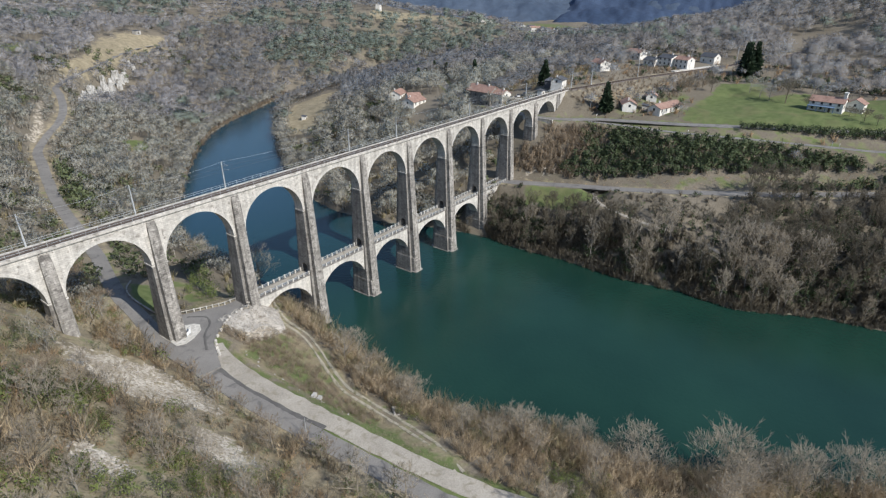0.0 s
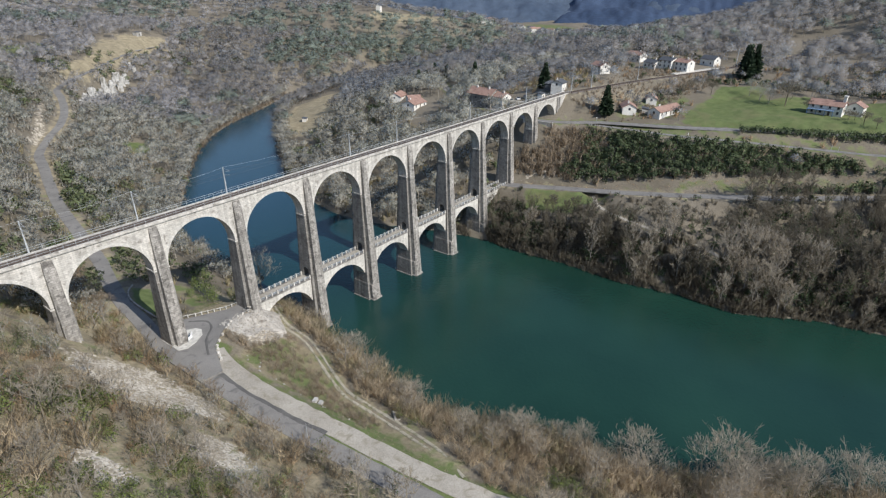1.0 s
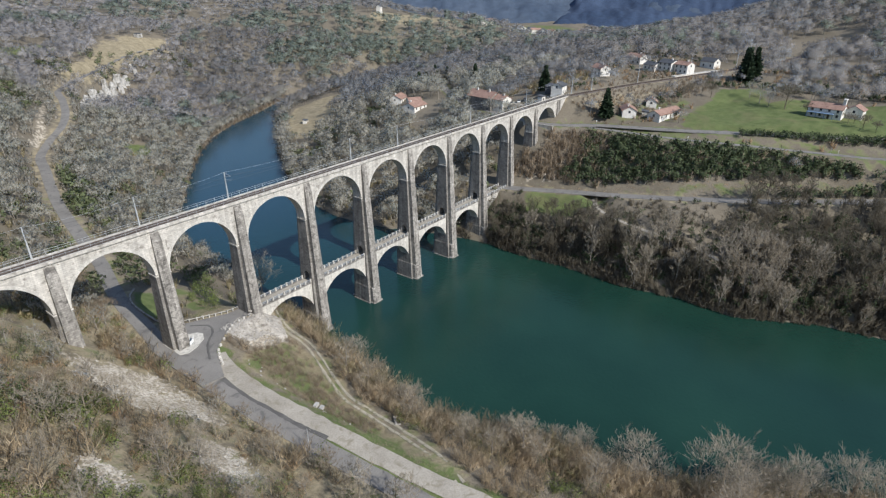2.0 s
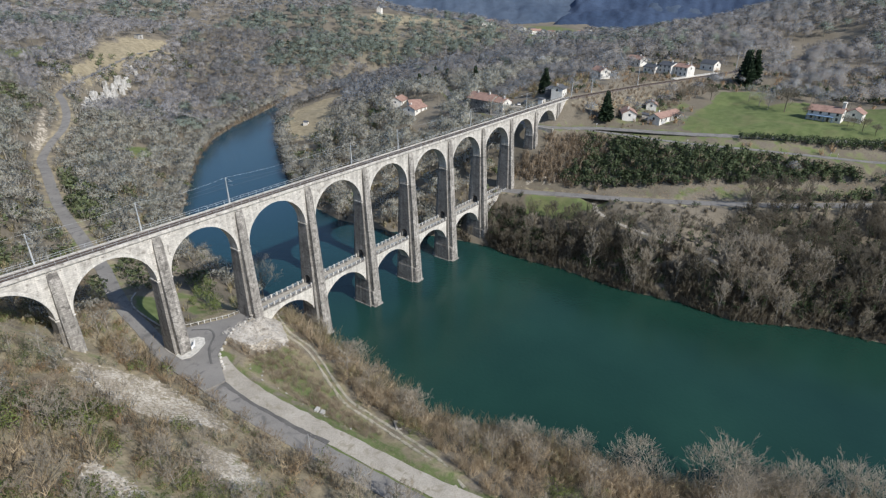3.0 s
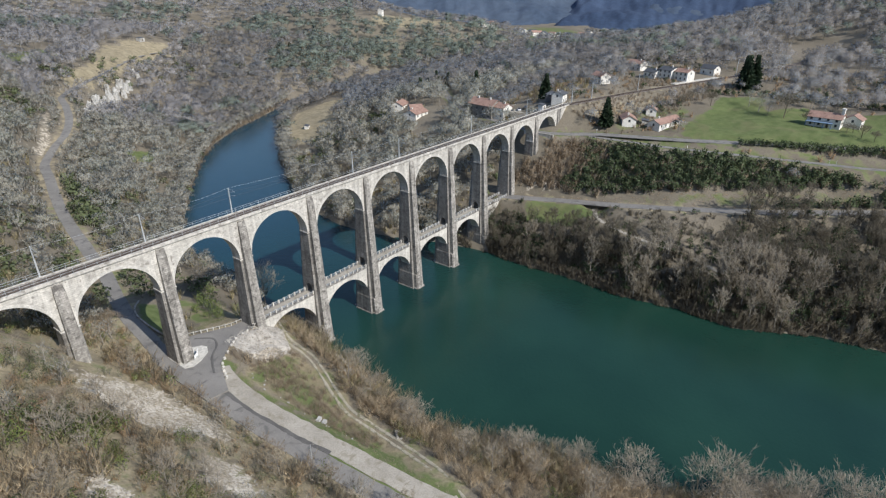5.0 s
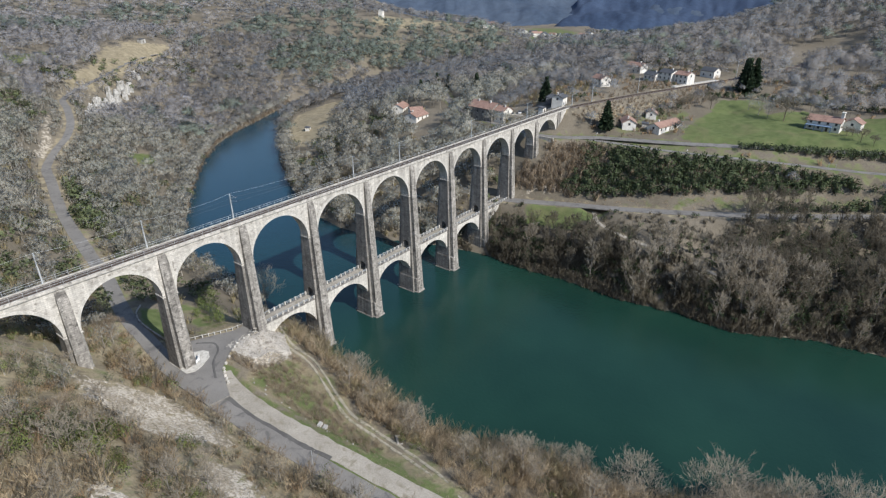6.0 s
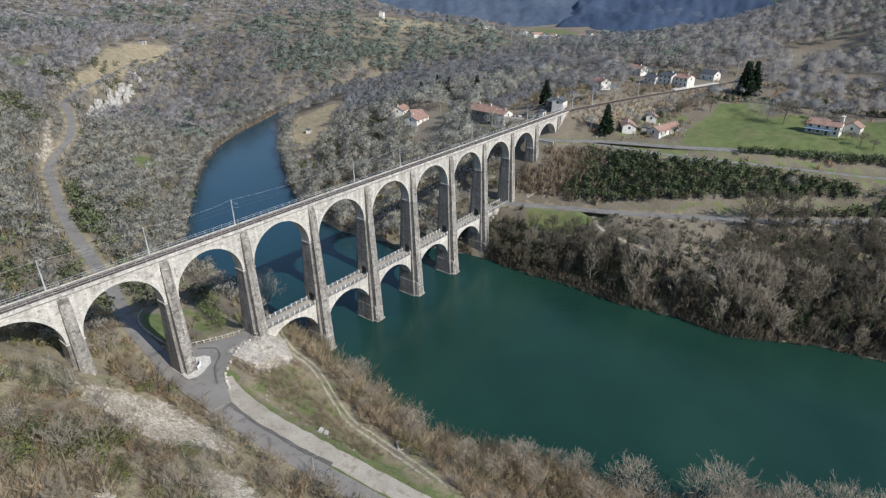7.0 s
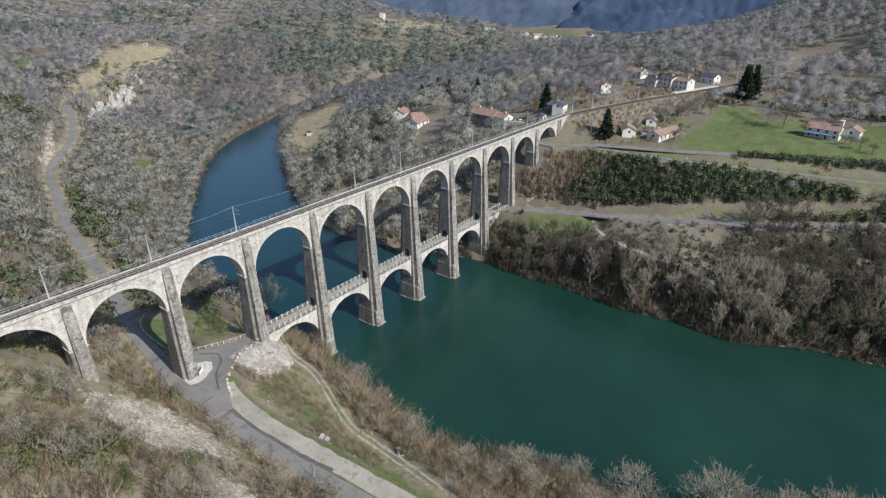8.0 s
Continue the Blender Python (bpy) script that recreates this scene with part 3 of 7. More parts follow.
RUBBLE = [(35, -4.8), (33.5, -10), (35, -15), (40, -17.5), (46, -15.5), (50.5, -9), (50.5, -3.5), (44, -3)]
CUT_VERGE = [(71, 219), (81.5, 236), (92.5, 261), (100.5, 280), (98.5, 281), (90, 263), (79, 239), (68, 222)]
GARDEN_GREEN = [(33, 8), (44, 6), (48, 20), (46, 36), (38, 38), (35, 22)]
EVERGREEN_BELT = [(352, 403), (412, 375), (470, 395), (563, 355), (640, 305), (714, 324), (754, 389), (700, 480), (605, 509), (514, 504), (465, 470), (400, 450)]
GARDENS = [(238, -27), (250, -22), (264, -26), (286, -34), (292, -46), (276, -54), (244, -55)]
FIELDS = {"green": [PASTURE, PLATEAU_GREEN, RIVER_PATCH, ISLAND_GRASS, FAR_PASTURE, BANK_GRASS], "dry": [BEND_FIELD, PLATEAU_FIELD, SPUR_FIELD, GARDEN, TRACK_MEADOW], "bare": [SCREE, SCREE_LOW, SCREE_SIDE, CUT_ROCK, RUBBLE, CUT_VERGE], "open": [RAIL_BANK, LANE_VERGE, TERRACE_LOW, VILLAGE, VERGE_GRASS, HILL_PASTURE]}


def soft_mask(x, y, polys, reach):
    w = np.zeros(x.shape)
    for p in polys:
        d = near_line(x, y, p + p[:1])[0]
        s = np.where(inside(x, y, p), d, -d)
        w = np.maximum(w, np.clip(0.5 + s / (2 * reach), 0, 1))
    return w


def build_ground():
    xs, ys = axis(-66, 300, 2.2, -2300, 4300), axis(-165, 300, 2.2, -2000, 3300)
    gx, gy = np.meshgrid(xs, ys)
    gz = land(gx, gy)
    nx, ny = len(xs), len(ys)
    i = (np.arange(ny - 1)[:, None] * nx + np.arange(nx - 1)[None, :]).ravel()
    ob = mesh_object("ground", np.stack([gx, gy, gz], -1).reshape(-1, 3), np.stack([i, i + 1, i + nx + 1, i + nx], -1), [M["land"]], smooth=True)
    green, dry, bare = (soft_mask(gx, gy, FIELDS[k], 2.5) for k in ("green", "dry", "bare"))
    green = np.maximum(green, np.maximum(0.7 * soft_mask(gx, gy, [VILLAGE], 20), (0.45 + 0.25 * value_noise(gx, gy, 7, 10)) * soft_mask(gx, gy, [GARDENS], 3)))
    green = np.maximum(green, 0.42 * soft_mask(gx, gy, [LANE_VERGE], 3))
    dry = np.maximum(dry, np.maximum(0.42 * soft_mask(gx, gy, [LANE_VERGE], 3), 0.5 * soft_mask(gx, gy, [RAIL_BANK], 4)))
    for (line, half), g in zip(WAYS, (0, 0, 0, 0.2, 0.6, 0.6, 0, 0, 0.35, 0.2, 0.8)):
        d = near_line(gx, gy, line)[0]
        dry = np.maximum(dry, np.clip(1.1 - (d - half) / 2.0, 0, 0.5) * (d > half - 2))
        green = np.maximum(green, g * np.clip(1.2 - (d - half) / 3.0, 0, 1))
    dry = np.maximum(dry, 0.55 * np.clip(1.3 - (near_line(gx, gy, WAYS[0][0])[0] - 3) / 3.0, 0, 1) * (gy > 45))
    green = np.maximum(green, (0.36 + 0.2 * value_noise(gx, gy, 11, 9)) * np.clip(1.3 - (near_line(gx, gy, WAYS[0][0])[0] - 3) / 4.0, 0, 1) * (gy > 20) * (gy < 140))
    dry = np.maximum(dry, 0.28 * soft_mask(gx, gy, [TERRACE_LOW, BANK_GRASS], 3))
    green = np.maximum(green, 0.44 * soft_mask(gx, gy, [TERRACE_LOW], 3))
    green = np.maximum(green, np.maximum(0.52 * soft_mask(gx, gy, [GARDEN_GREEN, TRACK_MEADOW], 3), 0.62 * soft_mask(gx, gy, [VERGE_GRASS], 2)))
    green = np.maximum(green, 0.3 * soft_mask(gx, gy, [EVERGREEN_BELT], 30))
    edge = np.minimum(near_line(gx, gy, BANK_L)[0], near_line(gx, gy, BANK_R)[0])
    steep = np.hypot(*np.gradient(gz, ys, xs))
    bare = np.maximum(bare, np.clip((steep - 1.1) * 1.2, 0, 0.8) * (np.hypot(gx - 180, gy - 370) < 70))
    dry = np.maximum(dry, 0.53 * (gx < 20) * (gy < 60) + 0.10)
    green = np.maximum(green, 0.30 * (gx < 20) * (gy < 70) * (value_noise(gx, gy, 14, 8) > 0.1))
    att = ob.data.attributes.new("cover", "FLOAT_COLOR", "POINT")
    att.data.foreach_set("color", np.stack([green, dry, bare, np.ones_like(bare)], -1).astype(np.float32).ravel())
    tagged(ob, "winter valley floor with leaf litter, dry grass and green meadows", "ground", kind="structure")


def build_water():
    xs, ys = np.arange(30, 541, 15.0), np.arange(-425, 396, 15.0)
    gx, gy = np.meshgrid(xs, ys)
    n, ny = len(xs), len(ys)
    i = (np.arange(ny - 1)[:, None] * n + np.arange(n - 1)[None, :]).ravel()
    v = np.stack([gx, gy, np.full(gx.shape, LAKE_Z)], -1).reshape(-1, 3)
    quads = np.stack([i, i + 1, i + n + 1, i + n], -1)
    cx, cy = v[quads].mean(1)[:, 0], v[quads].mean(1)[:, 1]
    d = np.minimum(near_line(cx, cy, BANK_L)[0], near_line(cx, cy, BANK_R)[0])
    quads = quads[inside(cx, cy, RIVER) | (d < 14)]
    tagged(mesh_object("water", v, quads, [M["water"]]), "calm deep green river water, painted sky-blue upstream, between wooded banks", "river", kind="structure")


def strip(name, line, half, mat, lift=0.0, step=2.0, parent=None, ragged=0.0, seed=0):
    """A road surface: crowned strip with a thin edge, along a line."""
    p = smooth_line(line, step)
    t = np.gradient(p[:, :2], axis=0)
    t /= np.linalg.norm(t, axis=1)[:, None] + 1e-9
    nrm = np.c_[-t[:, 1], t[:, 0]]
    r = np.random.RandomState(seed)
    cols = []
    for f, dz in ((-1.0, -0.25), (-0.99, 0.0), (0.0, 0.05), (0.99, 0.0), (1.0, -0.25)):
        w = half * f + (r.rand(len(p)) - 0.5) * ragged * (abs(f) > 0.5)
        cols.append(np.c_[p[:, :2] + nrm * np.reshape(w, (-1, 1)) * np.ones((len(p), 1)), p[:, 2] + lift + dz])
    v = np.stack(cols, 1).reshape(-1, 3)
    n = 5
    i = (np.arange(len(p) - 1)[:, None] * n + np.arange(n - 1)[None, :]).ravel()
    return mesh_object(name, v, np.stack([i, i + n, i + n + 1, i + 1], -1), [mat], parent=parent)


build_ground()
build_water()

# ---- roads ----
tagged(strip("road", ROAD, 2.2, M["asphalt"], 0.0, 2.0, ragged=0.25), "worn grey asphalt valley road along the hillside", "road", kind="structure")


def slab(name, outline, z, depth, mat, label, category, kind="structure"):
    """A flat paved area with an edge of its own."""
    bm = bmesh.new()
    top = [bm.verts.new((x, y, z)) for x, y in outline]
    low = [bm.verts.new((x, y, z - depth)) for x, y in outline]
    bm.faces.new(top)
    for i in range(len(top)):
        j = (i + 1) % len(top)
        bm.faces.new((top[i], top[j], low[j], low[i]))
    return tagged(part(name, bm, mat), label, category, kind=kind)


JUNCTION = [(17, -22), (16.6, -8), (17.2, 4), (20, 7.5), (24.5, 8.5), (28.5, 6.8), (32.3, 5.0), (39.7, 1.6), (44.5, 1.4), (44.5, -3.0), (41.7, -3.6), (36.6, -4.4), (32, -7.6), (27.3, -11.7), (24.4, -18), (22.4, -22.5)]
slab("road_2", JUNCTION, 17.80, 0.5, M["asphalt"], "asphalt road junction round a viaduct pier", "road")
ISLAND = [(20.4, -6.4), (22.4, -7.4), (25.0, -6.6), (28.2, -4.6), (29.4, -2.2), (28.8, -0.6), (26.6, 0.8), (25.0, 1.5), (20.3, 1.5)]
slab("traffic_island", ISLAND, 17.95, 0.4, M["concrete"], "pale kerbed traffic island at the pier foot", "traffic island")
tagged(strip("road_4", LOW_ROAD, 2.7, M["asphalt"], 0.0, 2.0, ragged=0.15), "narrow grey asphalt road above the wooded bank", "road", kind="structure")
tagged(strip("road_5", UP_ROAD, 2.8, M["asphalt"], 0.0, 2.0, ragged=0.15), "asphalt village road under the last arch", "road", kind="structure")
tagged(strip("road_6", LANE, 1.6, M["asphalt"], 0.0, 2.0, ragged=0.25), "narrow grey lane across dry grass", "road", kind="structure")
M["rut"] = material("trodden_earth", (0.29, 0.262, 0.2), (0.42, 0.385, 0.31), 0.3, 0.95, 0.3, 3.0, ((0.19, 0.18, 0.11), 0.4))
wheel = np.array(TRACK)
across = np.gradient(wheel[:, :2], axis=0)
across = np.c_[-across[:, 1], across[:, 0]] / np.linalg.norm(across, axis=1)[:, None]
for nm, off in (("path", -0.75), ("path_3", 0.75)):
    rut = np.c_[wheel[:, :2] + across * off, wheel[:, 2]]
    tagged(strip(nm, rut, 0.34, M["rut"], 0.0, 1.8, ragged=0.28, seed=5), "pale gravel wheel rut down to the river bank", "path", kind="structure")
tagged(strip("path_2", RIGHT_PATH, 0.9, M["gravel"], 0.0, 1.5, ragged=0.5), "pale dirt path into the bank woods", "path", kind="structure")
tagged(strip("pavement", LAYBY, 2.15, M["gravel"], 0.03, 2.6, ragged=0.5), "pale gravel lay-by along the road edge", "pavement", kind="structure")

PATCH = [(22.0, -20, 17.2), (22.0, -30, 16.85), (22.4, -38, 16.55), (23.4, -47, 16.2), (24.9, -56, 15.8)]
tagged(strip("road_7", PATCH, 0.75, M["asphalt_dark"], 0.035, 1.0, ragged=0.7, seed=3), "dark worn asphalt patch at the road edge", "road", kind="structure")
BAND = [(24, -14, 17.81), (27.5, -7.5, 17.81), (31.5, -3.4, 17.81), (32.5, 0.5, 17.81), (29.5, 4.2, 17.81)]
tagged(strip("road_8", BAND, 0.3, M["asphalt_dark"], 0.01, 0.8, ragged=0.2, seed=4), "dark repair seam across the junction", "road", kind="structure")

# ---- viaduct ----
PIERS = [0.2, 22.7, 45.2, 68.7, 92.3, 115.3, 138.5, 161.6, 184.0, 205.9, 228.4]
WEST = -22.6
SPRING, DECK = 39.0, 50.3
FEET = [26.0, 17.0, 12.0, -3.0, -4.5, -4.5, -4.5, -1.5, 16.0, 24.0]
LOWER = 17.8
AXIS = -0.78  # the centre line of the viaduct
HALF = 1.72


def half_width(z):
    return 1.9 + (SPRING - z) * 0.016


def half_depth(z):
    return HALF + max(0.0, SPRING - z) * 0.042


def front_reach(z):
    return HALF + 0.55 + (49.7 - z) * 0.058


def pier(x, foot, viaduct, river):
    p = part("pier", _body(x, foot, river), M["pier"], viaduct, "weathered grey stone pier with battered faces, darkened for west-side shade")
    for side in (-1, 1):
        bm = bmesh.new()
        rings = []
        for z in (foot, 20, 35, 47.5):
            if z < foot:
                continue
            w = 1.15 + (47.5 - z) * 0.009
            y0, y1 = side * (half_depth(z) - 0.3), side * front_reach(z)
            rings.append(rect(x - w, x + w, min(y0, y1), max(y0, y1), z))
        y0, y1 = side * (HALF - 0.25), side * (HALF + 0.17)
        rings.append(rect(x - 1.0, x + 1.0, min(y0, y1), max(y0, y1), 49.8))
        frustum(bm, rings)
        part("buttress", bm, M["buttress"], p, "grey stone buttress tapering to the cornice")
    bm = bmesh.new()
    w, d = half_width(SPRING) + 0.16, half_depth(SPRING) + 0.1
    box(bm, x - w, x + w, -d, d, SPRING - 0.5, SPRING - 0.15)
    part("impost", bm, M["ring"], p, "pale stone springing course")
    if river:
        bm = bmesh.new()
        rings = []
        for z, g in ((foot, 0.55), (0.25, 0.5), (0.32, 0.2), (6.0, 0.14), (6.5, 0.0)):
            w, d = half_width(z) + g, half_depth(z) + g
            rings.append(rect(x - w, x + w, -d, d, z))
        frustum(bm, rings)
        part("pier_base", bm, M["pier"], p, "broad stone base standing in the river")
        for side in (-1, 1):
            bm = bmesh.new()
            rings = []
            for z, g in ((foot, 0.6), (0.25, 0.5), (0.32, 0.15), (5.6, 0.1), (6.6, -0.5)):
                w, y0, y1 = 1.75 + g, side * 2.0, side * (front_reach(z) + g)
                c = 0.45
                o = y1 - side * c
                ring = [(x - w, y0, z), (x + w, y0, z), (x + w, o, z), (x + w - c, y1, z), (x - w + c, y1, z), (x - w, o, z)]
                rings.append(ring if side > 0 else ring[::-1])
            frustum(bm, rings)
            part("cutwater", bm, M["buttress"], p, "worn stone cutwater at the buttress foot")


def _body(x, foot, passage):
    """The shaft of a pier; over the river the low road passes through an opening in it."""
    bm = bmesh.new()

    def shaft(zs, lo=None, hi=None):
        rings = []
        for z in zs:
            w, d = half_width(z), half_depth(z)
            rings.append(rect(x - w, x + w, -d if lo is None else lo, d if hi is None else hi, z))
        frustum(bm, rings)

    if not passage:
        shaft([z for z in (foot, 10, 25, SPRING) if z >= foot])
        return bm
    top, gap = LOWER + 3.3, 1.25
    shaft([foot, 6, LOWER - 0.03])
    for side in (-1, 1):
        rings = []
        for z in (LOWER - 0.03, top):
            w, d = half_width(z), half_depth(z)
            y0, y1 = sorted((side * gap, side * d))
            rings.append(rect(x - w, x + w, y0, y1, z))
        frustum(bm, rings)
    n = 8
    curve = [(-gap * math.cos(math.pi * k / n), top - 1.1 + 1.1 * math.sin(math.pi * k / n)) for k in range(n + 1)]
    w = half_width(top)
    for (ya, za), (yc, zc) in zip(curve[:-1], curve[1:]):
        frustum(bm, [[(x - w, ya, za), (x + w, ya, za), (x + w, yc, zc), (x - w, yc, zc)], [(x - w, ya, top), (x + w, ya, top), (x + w, yc, top), (x - w, yc, top)]])
    shaft([top, 30, SPRING])
    return bm


def arch_curve(x0, x1, spring, crown, n):
    """Points of an arch soffit from x0 to x1."""
    c, r = 0.5 * (x0 + x1), 0.5 * (x1 - x0)
    h = crown - spring
    if h >= r * 0.98:
        return [(c - r * math.cos(math.pi * k / n), spring + h * math.sin(math.pi * k / n)) for k in range(n + 1)]
    big = (r * r + h * h) / (2 * h)
    a = math.asin(r / big)
    return [(c + big * math.sin(-a + 2 * a * k / n), crown - big + big * math.cos(-a + 2 * a * k / n)) for k in range(n + 1)]


def arch_bay(name, x0, x1, curve, top, half, mat, parent, label, bottom):
    """A wall over an arch: x0 to x1 outside, open below the curve, from the springing up to top."""
    bm = bmesh.new()
    low = [(x0, bottom), *curve, (x1, bottom)]
    if abs(curve[0][1] - bottom) > 1e-4:
        low = [(x0, bottom), (curve[0][0], bottom), *curve, (curve[-1][0], bottom), (x1, bottom)]
    cols = []
    for x, z in low:
        cols.append([bm.verts.new((x, -half, z)), bm.verts.new((x, half, z)), bm.verts.new((x, -half, top)), bm.verts.new((x, half, top))])
    for a, c in zip(cols[:-1], cols[1:]):
        if abs(a[0].co.x - c[0].co.x) > 1e-5:
            bm.faces.new((a[0], c[0], c[2], a[2]))
            bm.faces.new((a[1], a[3], c[3], c[1]))
            bm.faces.new((a[2], c[2], c[3], a[3]))
        bm.faces.new((a[0], a[1], c[1], c[0]))
    for a in (cols[0], cols[-1]):
        bm.faces.new((a[0], a[2], a[3], a[1]))
    return part(name, bm, mat, parent, label)


def arch_ring(curve, thick, half, parent):
    """Proud voussoir band round an arch opening, one on each face."""
    for side in (-1, 1):
        bm = bmesh.new()
        pts = np.array(curve)
        t = np.gradient(pts, axis=0)
        t /= np.linalg.norm(t, axis=1)[:, None]
        out = pts + np.c_[-t[:, 1], t[:, 0]] * thick
        rows = []
        for (ax, az), (ox, oz) in zip(pts, out):
            y0, y1 = side * (half - 0.1), side * (half + 0.05)
            rows.append([bm.verts.new(c) for c in ((ax, y0, az), (ax, y1, az), (ox, y1, oz), (ox, y0, oz))])
        for a, c in zip(rows[:-1], rows[1:]):
            for k in range(4):
                bm.faces.new((a[k], a[(k + 1) % 4], c[(k + 1) % 4], c[k]))
        part("arch_ring", bm, M["ring"], parent, "pale stone arch ring")


def build_viaduct():
    v = thing("viaduct", "tall pale stone railway viaduct with eleven round arches over the river", "viaduct", (0, AXIS, 0))
    for k, (x, foot) in enumerate(zip(PIERS[:-1], FEET)):
        pier(x, foot, v, 3 <= k <= 7)
    ends = [WEST, *PIERS]
    for k, (a, c) in enumerate(zip(ends[:-1], ends[1:])):
        w = half_width(SPRING)
        x0, x1 = a + w, c - w
        spring, crown = SPRING, SPRING + 0.5 * (x1 - x0)
        crown = min(crown, 48.7)
        curve = arch_curve(x0, x1, spring, crown, 30)
        bay = arch_bay("arch", a, c, curve, DECK, HALF, M["stone"], v, "pale limestone arch and spandrel wall", SPRING)
        arch_ring(curve, 0.75, HALF, bay)
    # abutments
    for x0, x1, zb in ((WEST - 16, WEST, 30), (PIERS[-1], PIERS[-1] + 13, 36)):
        bm = bmesh.new()
        box(bm, x0, x1, -HALF, HALF, zb, DECK)
        part("abutment", bm, M["stone"], v, "pale stone abutment wall")
    for x, s in ((WEST, -1), (PIERS[-1], 1)):
        bm = bmesh.new()
        box(bm, x - 1.9, x + 1.9, -HALF - 0.1, HALF + 0.1, 30, SPRING)
        part("abutment_pier", bm, M["stone"], v)
        for side in (-1, 1):
            bm = bmesh.new()
            y0, y1 = side * (HALF - 0.1), side * (HALF + 0.9)
            frustum(bm, [rect(x - 1.4, x + 1.4, min(y0, y1), max(y0, y1), 34), rect(x - 1.2, x + 1.2, min(y0, y1 - side * 0.6), max(y0, y1 - side * 0.6), 49.8)])
            part("buttress", bm, M["pier"], v)
    # wing wall at the east end
    bm = bmesh.new()
    vs = [(PIERS[-1] + 1, -1.75, 37), (PIERS[-1] + 1, -2.35, 37), (PIERS[-1] + 14, -2.35, 49.4), (PIERS[-1] + 14, -1.75, 49.4), (PIERS[-1] + 1, -1.75, 50.2), (PIERS[-1] + 1, -2.35, 50.2), (PIERS[-1] + 14, -2.35, 50.2), (PIERS[-1] + 14, -1.75, 50.2)]
    vv = [bm.verts.new(c) for c in vs]
    for f in ((0, 3, 2, 1), (4, 5, 6, 7), (0, 1, 5, 4), (1, 2, 6, 5), (2, 3, 7, 6), (3, 0, 4, 7)):
        bm.faces.new([vv[i] for i in f])
    part("wing_wall", bm, M["stone"], v, "pale sloping stone wing wall")
    # cornice and deck
    x0, x1 = WEST - 16, PIERS[-1] + 13
    for side in (-1, 1):
        bm = bmesh.new()
        a, c = sorted((side * (HALF - 0.1), side * (HALF + 0.45)))
        box(bm, x0, x1, a, c, DECK, DECK + 0.35)
        a, c = sorted((side * (HALF - 0.02), side * (HALF + 0.33)))
        box(bm, x0, x1, a, c, DECK + 0.352, DECK + 0.72)
        part("cornice", bm, M["stone"], v, "pale stone cornice and kerb along the deck")
    bm = bmesh.new()
    box(bm, x0, x1, -HALF + 0.02, HALF - 0.02, DECK + 0.004, DECK + 0.45)
    part("ballast_bed", bm, M["ballast"], v, "brown ballast bed between stone kerbs")
    for side in (-1, 1):
        y = side * (HALF + 0.2)
        for z in (DECK + 1.35, DECK + 1.85):
            bm = bmesh.new()
            rod(bm, (x0, y, z), (x1, y, z), 0.035, sides=4)
            part("handrail", bm, M["galv"], v, "thin grey steel handrail")
        n = int((x1 - x0) / 2.5)
        base = None
        for k in range(n + 1):
            if base is None:
                bm = bmesh.new()
                rod(bm, (0, 0, 0), (0, 0, 1.05), 0.04, sides=4)
                base = part("rail_post", bm, M["galv"], v)
                post = base
            else:
                post = new("rail_post", base.data)
                post.parent = v
            post.location = (x0 + k * 2.5, y, DECK + 0.85)
    return v


def build_track():
    t = thing("railway_track", "single railway track with rusty rails on brown ballast", "railway track", kind="structure")
    line = [(x, y, z + 0.2) for x, y, z in RAIL_W] + [(0, AXIS, 50.85), (110, AXIS, 50.85), (225, AXIS, 50.85)] + [(x, y, z + 0.2) for x, y, z in RAIL_E]
    p = smooth_line(line, 3.0)
    for name, bed in (("ballast_shoulder", RAIL_W), ("ballast_shoulder", RAIL_E)):
        strip(name, bed, 2.7, M["ballast"], 0.02, 3.0, parent=t, ragged=0.3)
    tan = np.gradient(p[:, :2], axis=0)
    tan /= np.linalg.norm(tan, axis=1)[:, None]
    nrm = np.c_[-tan[:, 1], tan[:, 0]]
    for side in (-0.75, 0.75):
        q = p[:, :2] + nrm * side
        v = []
        for w, dz in ((-0.05, 0.0), (-0.05, 0.17), (0.05, 0.17), (0.05, 0.0)):
            v.append(np.c_[q + nrm * w, p[:, 2] + dz])
        v = np.stack(v, 1).reshape(-1, 3)
        i = (np.arange(len(p) - 1)[:, None] * 4 + np.arange(3)[None, :]).ravel()
        mesh_object("rail", v, np.stack([i, i + 4, i + 5, i + 1], -1), [M["steel"]], parent=t)
    s = smooth_line(line, 0.65)
    ts = np.gradient(s[:, :2], axis=0)
    ts /= np.linalg.norm(ts, axis=1)[:, None]
    keep = (s[:, 0] > -60) & (s[:, 0] < 420)
    s, ts = s[keep], ts[keep]
    ns = np.c_[-ts[:, 1], ts[:, 0]]
    v = []
    for a, c, dz in ((-1, -1.25, -0.1), (1, -1.25, -0.1), (1, 1.25, -0.1), (-1, 1.25, -0.1), (-1, -1.25, 0.03), (1, -1.25, 0.03), (1, 1.25, 0.03), (-1, 1.25, 0.03)):
        v.append(np.c_[s[:, :2] + ts * 0.13 * a + ns * c, s[:, 2] + dz])
    v = np.stack(v, 1).reshape(-1, 3)
    f = np.array([(4, 5, 6, 7), (0, 1, 5, 4), (1, 2, 6, 5), (2, 3, 7, 6), (3, 0, 4, 7)])
    tagged(mesh_object("sleepers", v, (np.arange(len(s))[:, None, None] * 8 + f[None]).reshape(-1, 4), [M["wood_tie"]], parent=t), "dark sleepers", kind="stuff")


